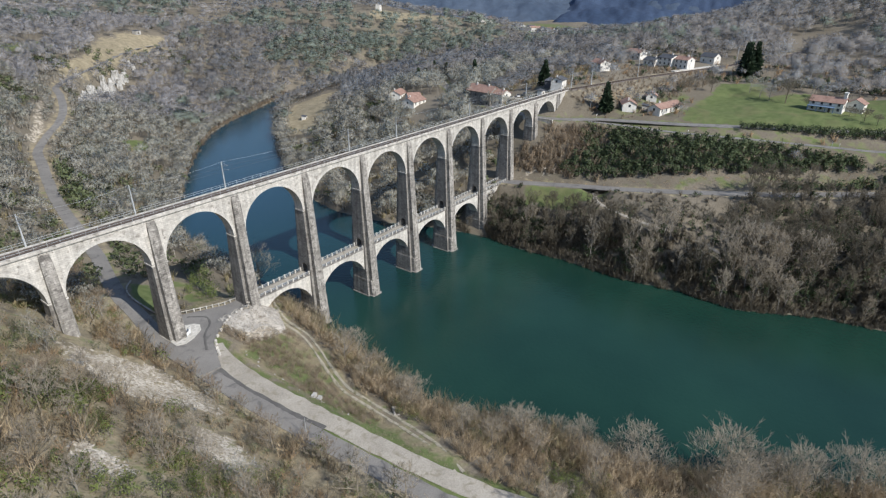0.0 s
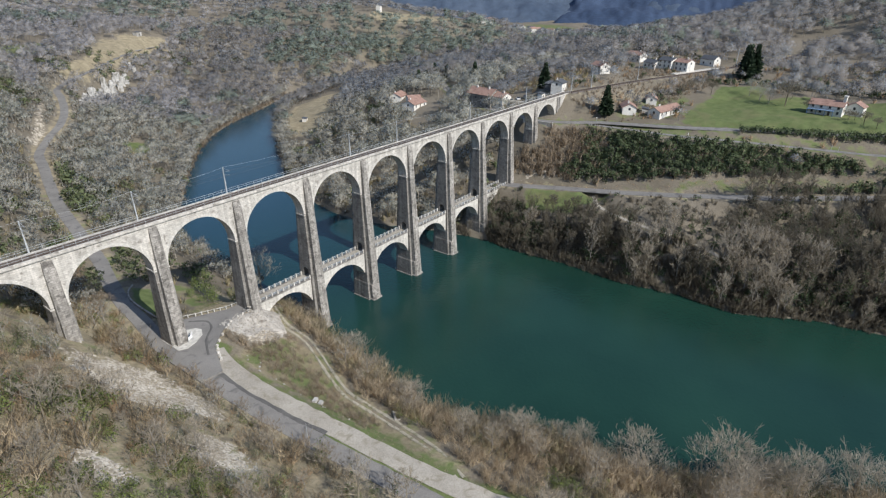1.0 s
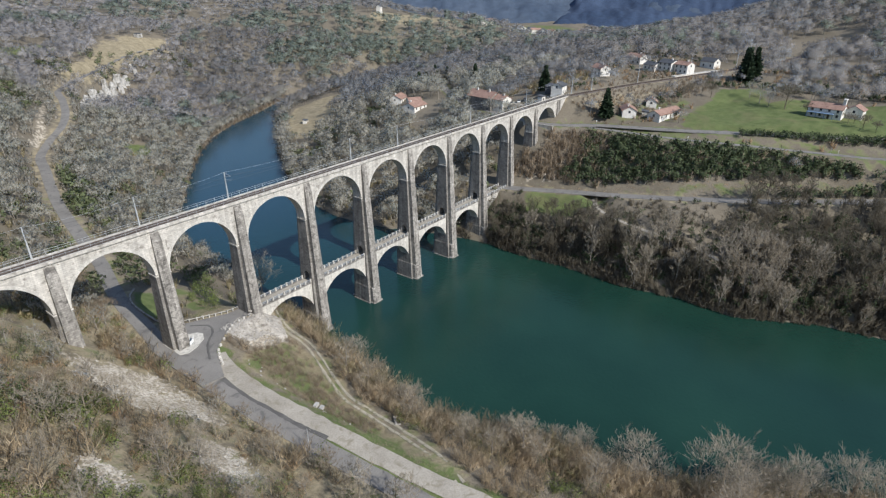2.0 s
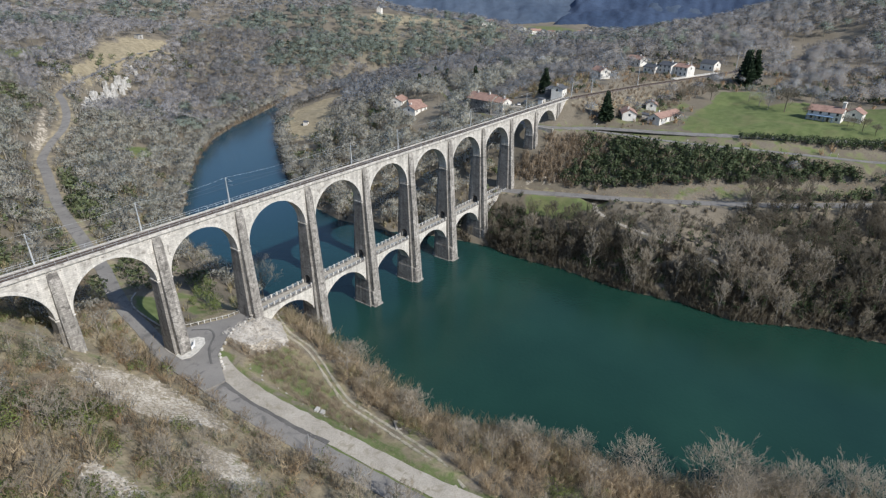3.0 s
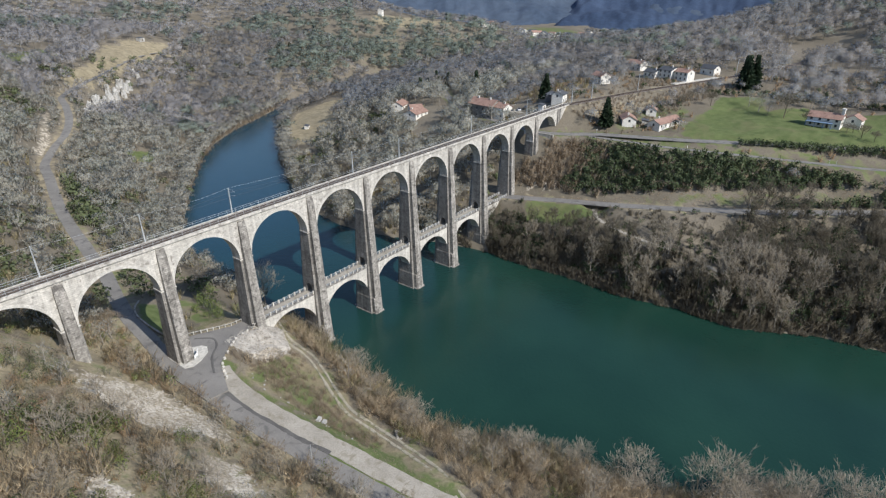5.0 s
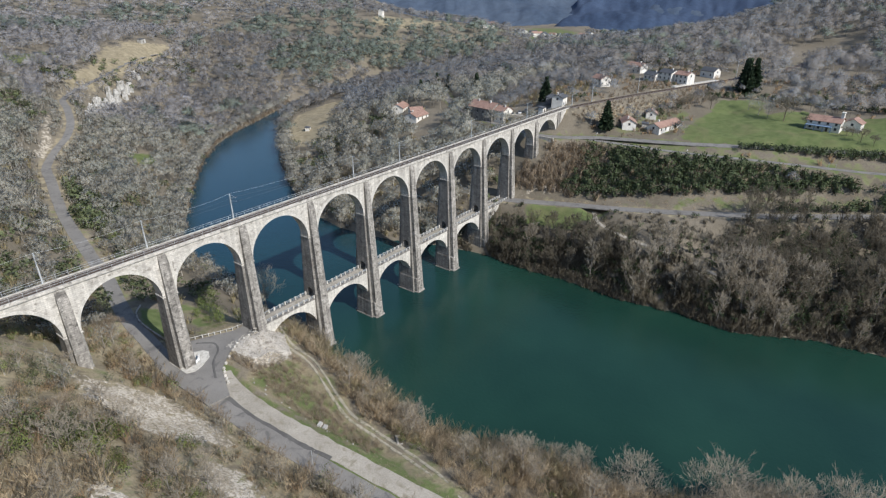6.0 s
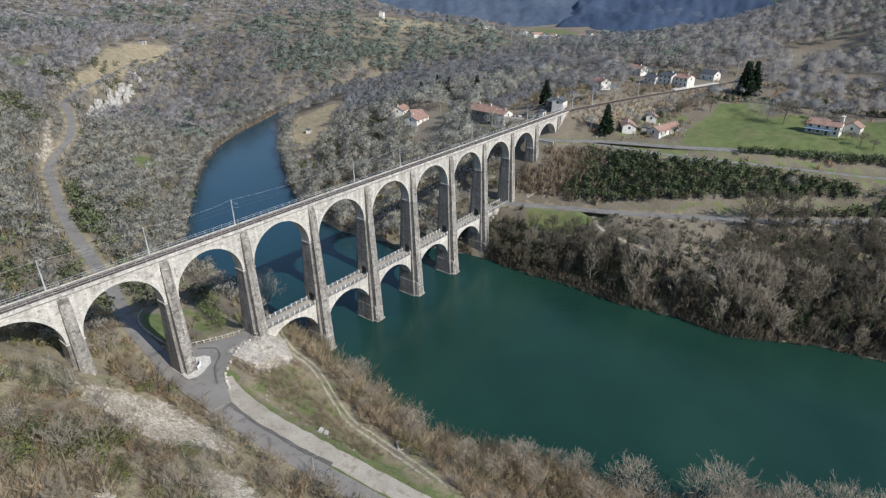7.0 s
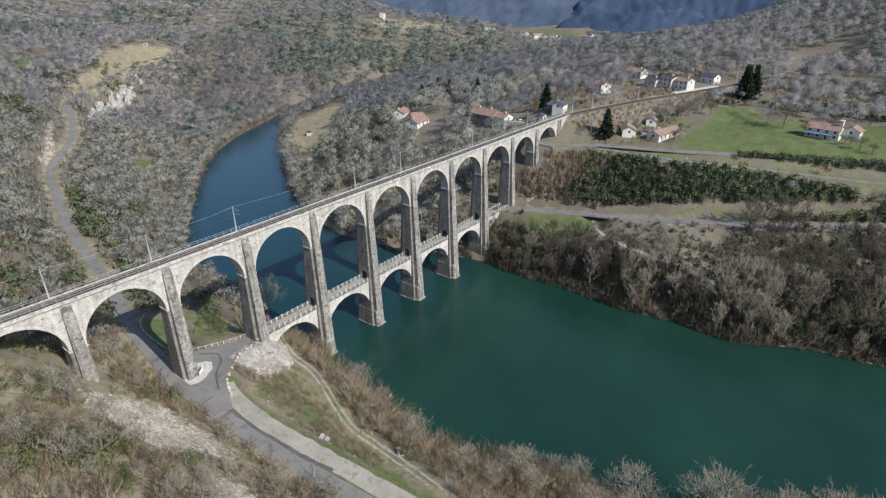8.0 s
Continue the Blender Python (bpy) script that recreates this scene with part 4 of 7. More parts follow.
def build_lower_bridge():
    b = thing("road_bridge", "pale low arched road bridge between the viaduct piers", "road bridge", (0, AXIS, 0))
    xs = PIERS[2:9]
    for k, (a, c) in enumerate(zip(xs[:-1], xs[1:])):
        w = half_width(12) - 0.15
        x0, x1 = a + w, c - w
        curve = arch_curve(x0, x1, 9.4, 16.2, 24)
        if k == 5:
            curve = arch_curve(x0, 2 * x1 - x0 - 2, 7.5, 16.2, 24)[:13]
            curve = [*curve, (x1, 16.0)]
        arch_bay("bridge_arch", x0 - 0.02, x1 + 0.02, curve, LOWER - 0.25, 2.05, M["concrete"], b, "pale concrete arch and spandrel", min(z for _, z in curve))
    x0, x1 = 42.5, 184
    bm = bmesh.new()
    box(bm, x0 + 3, x1, -1.62, 1.62, LOWER - 0.246, LOWER + 0.02)
    part("roadway", bm, M["gravel"], b, "narrow grey roadway")
    spans = [(a + half_width(17) + 0.0, c - half_width(17)) for a, c in zip(xs[:-1], xs[1:])]
    post_mesh = None
    for a, c in spans:
        for side in (-1, 1):
            bm = bmesh.new()
            y0, y1 = sorted((side * 1.6, side * 2.25))
            box(bm, a, c, y0, y1, LOWER - 0.24, LOWER + 0.16)
            part("kerb", bm, M["pier"], b, "weathered grey kerb slab")
            bm = bmesh.new()
            y0, y1 = sorted((side * 1.9, side * 2.1))
            box(bm, a, c, y0, y1, LOWER + 0.98, LOWER + 1.06)
            part("parapet_rail", bm, M["galv"], b, "thin grey parapet rail")
            bm = bmesh.new()
            box(bm, a, c, y0 + 0.06, y1 - 0.06, LOWER + 0.54, LOWER + 0.60)
            part("parapet_rail", bm, M["galv"], b)
            n = 9
            for k in range(n + 1):
                if post_mesh is None:
                    bm = bmesh.new()
                    box(bm, -0.2, 0.2, -0.2, 0.2, 0.0, 1.12)
                    post = part("parapet_post", bm, M["concrete"], b)
                    post_mesh = post.data
                else:
                    post = new("parapet_post", post_mesh)
                    post.parent = b
                post.location = (a + 0.3 + (c - a - 0.6) * k / n, side * 2.0, LOWER + 0.162)


def build_masts():
    base = None
    for x, y, h in ((-1.2, 1.25, 7.2), (21.5, 1.25, 7.2), (45.4, 1.25, 7.2), (90.6, 1.25, 7.2), (113.3, 1.25, 7.2), (157.8, 1.25, 7.2), (203, 1.25, 7.2), (246, -0.8, 7.4), (262, -4.5, 9.0), (300, -15.5, 9.5), (345, -31, 10), (392, -47, 10)):
        if base is None:
            base = thing("catenary_mast", "slim galvanised catenary mast with a bracket arm beside the track", "catenary mast", group="masts along the track")
            bm = bmesh.new()
            frustum(bm, [rect(-0.16, 0.16, -0.16, 0.16, 0), rect(-0.10, 0.10, -0.10, 0.10, h)])
            part("post", bm, M["galv"], base)
            bm = bmesh.new()
            rod(bm, (0, 0, h - 1.2), (0, -2.9, h - 0.5), 0.05)
            rod(bm, (0, 0, h - 0.1), (0, -2.9, h - 0.5), 0.03)
            rod(bm, (0, 0, h - 2.0), (0, -2.9, h - 1.5), 0.04)
            part("bracket", bm, M["galv"], base)
            bm = bmesh.new()
            box(bm, -0.3, 0.3, -0.3, 0.3, -0.6, 0.05)
            part("footing", bm, M["concrete"], base)
            ob = base
        else:
            ob = copy_thing(base, Matrix())
        z = DECK + 0.6 if -40 < x < 241 else float(land(np.array([x]), np.array([y]))[0]) + 0.1
        ob.matrix_basis = Matrix.LocRotScale((x, y, z), Euler((0, 0, 0 if x < 241 else -0.25)), (1, 1, h / 7.2))
    for name, zo in (("contact_wire", 5.3), ("messenger_wire", 6.7)):
        cu = bpy.data.curves.new(name, "CURVE")
        cu.dimensions = "3D"
        cu.bevel_depth = 0.022
        sp = cu.splines.new("POLY")
        pts = []
        for a, c in zip((-60, -1.2, 45.4, 90.6, 113.3, 157.8, 203), (-1.2, 45.4, 90.6, 113.3, 157.8, 203, 246)):
            for k in range(8):
                s = k / 8
                pts.append((a + (c - a) * s, AXIS, DECK + 0.6 + zo - (0.9 if zo > 6 else 0.1) * 4 * s * (1 - s)))
        sp.points.add(len(pts) - 1)
        for q, c in zip(sp.points, pts):
            q.co = (*c, 1)
        cu.materials.append(M["dark_metal"])
        tagged(new(name, cu), "thin overhead railway wire above the viaduct", "overhead wire")
    cu = bpy.data.curves.new("feeder_wire", "CURVE")
    cu.dimensions, cu.bevel_depth = "3D", 0.018
    sp = cu.splines.new("POLY")
    pts = []
    for a, c in zip((-60, -1.2, 21.5, 45.4, 90.6, 113.3, 157.8, 203), (-1.2, 21.5, 45.4, 90.6, 113.3, 157.8, 203, 246)):
        for k in range(8):
            s = k / 8
            pts.append((a + (c - a) * s, 1.25, DECK + 7.8 - 0.8 * 4 * s * (1 - s)))
    sp.points.add(len(pts) - 1)
    for q, c in zip(sp.points, pts):
        q.co = (*c, 1)
    cu.materials.append(M["galv"])
    tagged(new("feeder_wire", cu), "thin pale feeder wire between mast tops", "overhead wire")


build_viaduct()
build_track()
build_lower_bridge()
build_masts()

# ---- plants ----


class Geo:
    """Collects triangles with a material number each."""

    def __init__(self):
        self.v, self.f, self.m, self.n = [], [], [], 0

    def add(self, v, f, m):
        v, f = np.asarray(v, float).reshape(-1, 3), np.asarray(f, int).reshape(-1, 3)
        self.v.append(v)
        self.f.append(f + self.n)
        self.m.append(np.full(len(f), m))
        self.n += len(v)

    def arrays(self):
        return np.concatenate(self.v), np.concatenate(self.f), np.concatenate(self.m)


def rand_dirs(r, n, up):
    d = r.normal(size=(n, 3))
    d /= np.linalg.norm(d, axis=1)[:, None]
    d[:, 2] = np.abs(d[:, 2]) * 0.6 + up
    return d / np.linalg.norm(d, axis=1)[:, None]


def limb(g, a, c, r0, r1, m, sides=3):
    """A tapered limb."""
    a, c = np.asarray(a, float), np.asarray(c, float)
    d = (c - a) / (np.linalg.norm(c - a) + 1e-9)
    u = np.cross(d, (0.3, 0.9, 0.2))
    u /= np.linalg.norm(u)
    w = np.cross(d, u)
    t = 2 * np.pi * np.arange(sides) / sides
    ring = np.cos(t)[:, None] * u + np.sin(t)[:, None] * w
    f = []
    for k in range(sides):
        j = (k + 1) % sides
        f += [(k, j, sides + j), (k, sides + j, sides + k)]
    g.add(np.vstack([a + ring * r0, c + ring * r1]), f, m)


def slivers(g, r, a, d, length, width, m):
    """Many thin twigs: one long triangle each, from the points a along d."""
    n = len(a)
    side = np.cross(d, r.normal(size=(n, 3)))
    side /= np.linalg.norm(side, axis=1)[:, None] + 1e-9
    length, width = np.reshape(length, (-1, 1)) * np.ones((n, 1)), np.reshape(width, (-1, 1)) * np.ones((n, 1))
    v = np.stack([a - side * width / 2, a + side * width / 2, a + d * length], 1).reshape(-1, 3)
    g.add(v, np.arange(3 * n).reshape(-1, 3), m)


def leaves(g, r, c, size, m, out=None, loose=0.6):
    """Small leaf clumps: one four-cornered spray each, at the points c, lying across the directions out."""
    n = len(c)
    face = r.normal(size=(n, 3))
    if out is not None:
        face = out + loose * face * 0.6
    face /= np.linalg.norm(face, axis=1)[:, None]
    u = np.cross(face, r.normal(size=(n, 3)))
    u /= np.linalg.norm(u, axis=1)[:, None]
    w = np.cross(face, u)
    s = size * (0.6 + 0.8 * r.rand(n, 1))
    v = np.stack([c - u * s, c - w * s * 0.6, c + u * s, c + w * s * 0.6], 1).reshape(-1, 3)
    k = 4 * np.arange(n)[:, None]
    g.add(v, np.concatenate([k + (0, 1, 2), k + (0, 2, 3)]), m)


def bare_tree(seed, h=10.0, limbs=12, branches=6, twigs=7, spread=0.30, ivy=0, wide=0.06, rise=1.3, thick=1.0):
    """A leafless tree: 0 bark, 1 twigs, 2 ivy. rise: how steeply its limbs climb."""
    r = np.random.RandomState(seed)
    g = Geo()
    lean = r.normal(size=2) * 0.05 * h
    knots_h = (0, 0.35, 0.65, 0.92)
    path = [np.zeros(3), np.array([*lean * 0.3, 0.35 * h]), np.array([*lean * 0.7, 0.65 * h]), np.array([*lean, 0.92 * h])]
    rad = 0.0125 * h * thick
    limb(g, path[0] - (0, 0, 0.4), path[1], rad, rad * 0.75, 0, 5)
    limb(g, path[1], path[2], rad * 0.75, rad * 0.42, 0, 4)
    limb(g, path[2], path[3], rad * 0.42, rad * 0.12, 0, 3)
    starts, dirs, lens = [], [], []
    for k in range(limbs):
        s = 0.14 + 0.74 * (k + r.rand()) / limbs
        base = np.array([np.interp(s, knots_h, [q[i] for q in path]) for i in range(3)])
        az = 2.4 * k + r.rand()
        out = spread * h * (1.15 - 0.8 * s) * (0.7 + 0.6 * r.rand())
        tip = base + np.array([math.cos(az) * out, math.sin(az) * out, out * rise * (0.7 + 0.6 * r.rand())])
        tip[2] = min(tip[2], h * (0.88 + 0.12 * r.rand()))
        limb(g, base, tip, rad * 0.32 * (1.1 - 0.5 * s), rad * 0.07, 0, 3)
        for j in range(branches):
            f = 0.2 + 0.8 * (j + r.rand()) / branches
            d = rand_dirs(r, 1, 0.2)[0] * 0.9 + (tip - base) / np.linalg.norm(tip - base) * 0.55
            starts.append(base + (tip - base) * f)
            dirs.append(d / np.linalg.norm(d))
            lens.append(0.15 * h * (1.2 - 0.5 * f) * (0.6 + 0.7 * r.rand()))
    starts, dirs, lens = np.array(starts), np.array(dirs), np.array(lens)
    slivers(g, r, starts, dirs, lens, wide * 1.3, 1)
    n = len(starts) * twigs
    k = np.repeat(np.arange(len(starts)), twigs)
    a = starts[k] + dirs[k] * (lens[k] * (0.1 + 0.9 * r.rand(n)))[:, None]
    d = rand_dirs(r, n, 0.2) * 0.85 + dirs[k] * 0.6
    d /= np.linalg.norm(d, axis=1)[:, None]
    slivers(g, r, a, d, 0.08 * h * (0.5 + r.rand(n)), wide, 1)
    if ivy:
        t = r.rand(ivy)
        c = np.stack([np.interp(t * 0.75, knots_h, [q[i] for q in path]) for i in range(3)], 1)
        c += r.normal(size=(ivy, 3)) * (0.35, 0.35, 0.3)
        leaves(g, r, c, 0.22, 2)
    return g.arrays()


def far_tree(seed, h=10.0, n=40, wide=0.35, spread=0.33):
    """A leafless tree for the distance: a trunk and a loose crown of sprays."""
    r = np.random.RandomState(seed)
    g = Geo()
    limb(g, (0, 0, -0.5), (0.03 * h, 0, 0.7 * h), 0.022 * h, 0.008 * h, 0, 3)
    t = r.rand(n)
    az = r.rand(n) * 2 * np.pi
    ht = 0.25 + 0.6 * t
    rad = spread * h * np.sqrt(np.clip(1 - ((ht - 0.5) / 0.5) ** 2, 0.05, 1)) * r.rand(n) ** 0.5
    a = np.stack([np.cos(az) * rad, np.sin(az) * rad, ht * h], 1)
    d = np.stack([np.cos(az) * 0.5, np.sin(az) * 0.5, np.full(n, 0.8)], 1) + r.normal(size=(n, 3)) * 0.35
    d /= np.linalg.norm(d, axis=1)[:, None]
    slivers(g, r, a, d, 0.22 * h * (0.6 + 0.8 * r.rand(n)), wide * (0.6 + 0.8 * r.rand(n)), 1)
    return g.arrays()


def crown_tree(seed, h=10.0, n=90, wide=0.24, long=2.0, fine=0.1):
    """A leafless tree far off: a rounded crown of several lobes of fine upward sprays."""
    r = np.random.RandomState(seed)
    g = Geo()
    limb(g, (0, 0, -0.5), (0.02 * h, 0, 0.6 * h), 0.016 * h, 0.008 * h, 0, 3)
    k = 6
    az = 2.4 * np.arange(k) + r.rand(k)
    lobes = np.stack([np.cos(az) * 0.17 * h, np.sin(az) * 0.17 * h, h * (0.42 + 0.26 * r.rand(k))], 1)
    lobes[0] = (0, 0, 0.74 * h)
    d = r.normal(size=(n, 3))
    d /= np.linalg.norm(d, axis=1)[:, None]
    d[:, 2] = np.where(d[:, 2] < -0.25, -d[:, 2], d[:, 2])
    c = lobes[r.randint(0, k, n)] + d * (0.55 + 0.5 * r.rand(n))[:, None] * (0.17 * h, 0.17 * h, 0.2 * h)
    e = 0.55 * d + (0, 0, 0.75) + 0.32 * r.normal(size=(n, 3))
    e /= np.linalg.norm(e, axis=1)[:, None]
    side = np.cross(e, d + 0.45 * r.normal(size=(n, 3)))
    side /= np.linalg.norm(side, axis=1)[:, None] + 1e-9
    ln, w = long * (0.6 + 0.7 * r.rand(n))[:, None], wide * (0.7 + 0.6 * r.rand(n))[:, None]
    fan = (r.rand(n) < 0.6)[:, None]
    lo, hi = np.where(fan, 0.05, 0.5) * w, np.where(fan, 0.5, 0.04) * w
    top = c + e * ln
    v = np.where(fan[:, None], np.stack([c, top + side * hi, top - side * hi], 1), np.stack([c - side * lo, c + side * lo, top], 1))
    g.add(v.reshape(-1, 3), np.arange(3 * n).reshape(-1, 3), 1)
    q = r.randint(0, n, n // 3)
    slivers(g, r, c[q] - e[q] * 0.4, e[q] + 0.2 * r.normal(size=(len(q), 3)), long * (0.7 + 0.6 * r.rand(len(q))), fine, 0)
    return g.arrays()


def full_tree(seed, h=10.0, spread=0.46, n=760, wide=0.075):
    """A broad leafless tree near enough to show limbs: limbs and twigs within a rounded crown of fine sprays."""
    a, c = bare_tree(seed, h, 15, 6, 6, spread, 0, 0.07, 0.95, 1.1), crown_tree(seed + 100, h, n, wide, 0.95, 0.05)
    m = np.where(c[2] == 0, 1, c[2])
    return np.vstack([a[0], c[0] * (1.2 * spread / 0.34, 1.2 * spread / 0.34, 1.0)]), np.vstack([a[1], c[1] + len(a[0])]), np.concatenate([a[2], m])


def shrub(seed, h=3.0, stems=12, twigs=80, wide=0.05, spread=0.5):
    """A leafless bush of many stems."""
    r = np.random.RandomState(seed)
    g = Geo()
    az = r.rand(stems) * 2 * np.pi
    lean = spread * (0.2 + 0.9 * r.rand(stems))
    d = np.stack([np.cos(az) * lean, np.sin(az) * lean, np.ones(stems)], 1)
    d /= np.linalg.norm(d, axis=1)[:, None]
    a = r.normal(size=(stems, 3)) * (0.12 * h, 0.12 * h, 0)
    a[:, 2] = -0.2
    ln = h * (0.65 + 0.45 * r.rand(stems))
    slivers(g, r, a, d, ln, wide * 1.6, 0)
    k = r.randint(0, stems, twigs)
    q = a[k] + d[k] * (ln[k] * (0.25 + 0.7 * r.rand(twigs)))[:, None]
    e = d[k] * 0.7 + rand_dirs(r, twigs, 0.1) * 0.7
    e /= np.linalg.norm(e, axis=1)[:, None]
    slivers(g, r, q, e, 0.3 * h * (0.5 + 0.8 * r.rand(twigs)), wide, 1)
    return g.arrays()


def leafy(seed, h=2.5, n=130, size=0.22, wide=0.55):
    """An evergreen bush: uneven clumps of small leaves round a few stems."""
    r = np.random.RandomState(seed)
    g = Geo()
    k = 7
    cc = np.stack([r.normal(size=k) * wide * h * 0.42, r.normal(size=k) * wide * h * 0.42, h * (0.3 + 0.5 * r.rand(k))], 1)
    for c in cc:
        limb(g, (c[0] * 0.2, c[1] * 0.2, -0.2), c, 0.015 * h, 0.006 * h, 0, 3)
    i = r.randint(0, k, n)
    d = r.normal(size=(n, 3))
    d /= np.linalg.norm(d, axis=1)[:, None]
    p = cc[i] + d * (h * 0.27 * (0.65 + 0.45 * r.rand(n)))[:, None]
    p[:, 2] = np.maximum(p[:, 2], 0.1)
    leaves(g, r, p, size, 1, d, 1.0)
    return g.arrays()


def conifer(seed, h=12.0, tiers=15, per=11):
    """A fir: a straight stem with drooping tiers of needle sprays."""
    r = np.random.RandomState(seed)
    g = Geo()
    limb(g, (0, 0, -0.4), (0, 0, h), 0.018 * h, 0.003 * h, 0, 5)
    for t in range(tiers):
        s = 0.10 + 0.88 * t / tiers
        n = per if t < tiers * 0.7 else max(5, per - 4)
        az = r.rand() * 6 + 2 * np.pi * np.arange(n) / n + r.normal(size=n) * 0.2
        ln = h * 0.29 * (1 - s) ** 0.75 * (0.7 + 0.5 * r.rand(n)) + 0.2
        d = np.stack([np.cos(az), np.sin(az), np.full(n, -0.22 + 0.5 * s)], 1)
        a = np.tile((0, 0, s * h), (n, 1)) + r.normal(size=(n, 3)) * (0, 0, 0.015 * h)
        for f, w in ((0.0, 0.85), (0.3, 0.8)):
            q = a + d * (ln * f)[:, None]
            slivers(g, r, q, d / np.linalg.norm(d, axis=1)[:, None], ln * (1 - f), ln * w, 1)
        drop = a + d * (ln * 0.55)[:, None]
        slivers(g, r, drop, np.tile((0.0, 0.0, -1.0), (n, 1)) + d * 0.4, 0.08 * h, 0.09 * h, 1)
    return g.arrays()


def tuft(seed, h=0.5, n=12):
    r = np.random.RandomState(seed)
    g = Geo()
    a = r.normal(size=(n, 3)) * (0.25, 0.25, 0)
    d = rand_dirs(r, n, 0.5)
    slivers(g, r, a, d, h * (0.6 + 0.8 * r.rand(n)), 0.05, 1)
    return g.arrays()


def crown_normals(v, f, m):
    """Outward directions of a plant's points, so that its crown takes the light as one rounded body, and its faces turned to suit."""
    top, low = v[:, 2].max(), max(0.0, v[:, 2].min())
    axis_z = low + 0.35 * (top - low)
    n = v - (0, 0, axis_z)
    n[:, 2] *= 0.8
    n /= np.linalg.norm(n, axis=1)[:, None] + 1e-9
    n[:, 2] = np.maximum(n[:, 2], -0.1)
    lumps = np.sin(v * 1.5 + (0.4, 1.7, 0.9)) * 0.2
    n = n + lumps
    n /= np.linalg.norm(n, axis=1)[:, None] + 1e-9
    a, c, d = v[f[:, 0]], v[f[:, 1]], v[f[:, 2]]
    turned = (np.cross(c - a, d - a) * n[f].mean(1)).sum(1) < 0
    f = np.where(turned[:, None], f[:, ::-1], f)
    return f, n


def scatter(name, kinds, x, y, size, mats, label, category, seed=1, sink=0.0, broad=1.0, rounded=False):
    """One mass of plants: each stands at a place on the land, turned and sized by chance."""
    if not len(x):
        return None
    r = np.random.RandomState(seed)
    z = land(x, y) - sink
    vs, fs, ms, ns, n0 = [], [], [], [], 0
    which = r.randint(0, len(kinds), len(x))
    turn = r.rand(len(x)) * 2 * np.pi
    for k, (v, f, m) in enumerate(kinds):
        i = np.where(which == k)[0]
        if not len(i):
            continue
        if rounded:
            f, nv = crown_normals(v, f, m)
        c, s = np.cos(turn[i])[:, None], np.sin(turn[i])[:, None]
        sc = size[i][:, None]
        wx = sc * broad * (0.85 + 0.3 * r.rand(len(i), 1))
        px = x[i][:, None] + wx * (v[None, :, 0] * c - v[None, :, 1] * s)
        py = y[i][:, None] + wx * (v[None, :, 0] * s + v[None, :, 1] * c)
        pz = z[i][:, None] + sc * v[None, :, 2]
        vs.append(np.stack([px, py, pz], -1).reshape(-1, 3))
        if rounded:
            ns.append(np.stack([nv[None, :, 0] * c - nv[None, :, 1] * s, nv[None, :, 0] * s + nv[None, :, 1] * c, np.tile(nv[None, :, 2], (len(i), 1))], -1).reshape(-1, 3))
        fs.append((f[None] + (np.arange(len(i)) * len(v))[:, None, None] + n0).reshape(-1, 3))
        ms.append(np.tile(m, len(i)))
        n0 += len(i) * len(v)
    ob = mesh_object(name, np.concatenate(vs), np.concatenate(fs), mats, np.concatenate(ms), smooth=rounded, normals=np.concatenate(ns) if rounded else None)
    return tagged(ob, label, category, kind="stuff")


def poisson(seed, x0, x1, y0, y1, gap):
    """Places in a rectangle, about gap apart, jittered off a grid."""
    r = np.random.RandomState(seed)
    gx, gy = np.meshgrid(np.arange(x0, x1, gap), np.arange(y0, y1, gap))
    gx = gx + (r.rand(*gx.shape) - 0.5) * gap * 1.7
    gy = gy + (r.rand(*gy.shape) - 0.5) * gap * 1.7
    return gx.ravel(), gy.ravel()


HOUSES = [(247, 30), (240, 18), (236, 97), (258, 136), (232, 46), (240, 26), (255, -46), (247, -31), (268, -35), (243, 5), (296, -113), (346, -27), (348, -17), (348, -7), (376, 13), (302, 8), (380, -32)]


def clear(x, y, margin=1.0, fields=("green", "dry", "bare", "open"), reach=0.0):
    """Where plants may stand: off the water, the ways, the track, the viaduct and the open fields."""
    ok = ~inside(x, y, RIVER)
    for line, half in WAYS:
        ok &= near_line(x, y, line)[0] > half + margin
    ok &= ~((np.abs(y) < 5.5) & (x > -40) & (x < 245) & (land(x, y) > 34))
    ok &= ~inside(x, y, JUNCTION)
    for p in PIERS[:-1]:
        ok &= (np.abs(x - p) > 4.5) | (np.abs(y) > 8)
    for k in fields:
        for p in FIELDS[k]:
            ok &= ~inside(x, y, p)
    for hx, hy in HOUSES:
        ok &= np.hypot(x - hx, y - hy) > 9 + reach
    return ok


def left_side(x, y):
    """True on the camera's bank of the river."""
    dl, dr = near_line(x, y, BANK_L)[0], near_line(x, y, BANK_R)[0]
    return dl < dr


# Far sets: haze is part of their twig colour.
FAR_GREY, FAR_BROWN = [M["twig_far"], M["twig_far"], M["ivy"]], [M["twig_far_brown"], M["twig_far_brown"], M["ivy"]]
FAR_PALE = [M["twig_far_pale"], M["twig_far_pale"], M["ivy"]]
TAN = [M["twig_tan"], M["twig_tan"], M["ivy"]]
MID_GREY, FAR_GREEN = [M["bark"], M["twig_mid"], M["ivy"]], [M["far_green"], M["far_green"], M["ivy"]]
WARM = [M["bark"], M["twig_warm"], M["ivy"]]
UMBER = [M["twig_umber"], M["twig_umber"], M["ivy"]]
DUSKY = [M["bank_brown"], M["bank_brown"], M["ivy"]]
GAUNT = [M["twig_pale"], M["twig_pale"], M["ivy"]]
PALE = [M["bark"], M["twig_pale"], M["ivy"]]
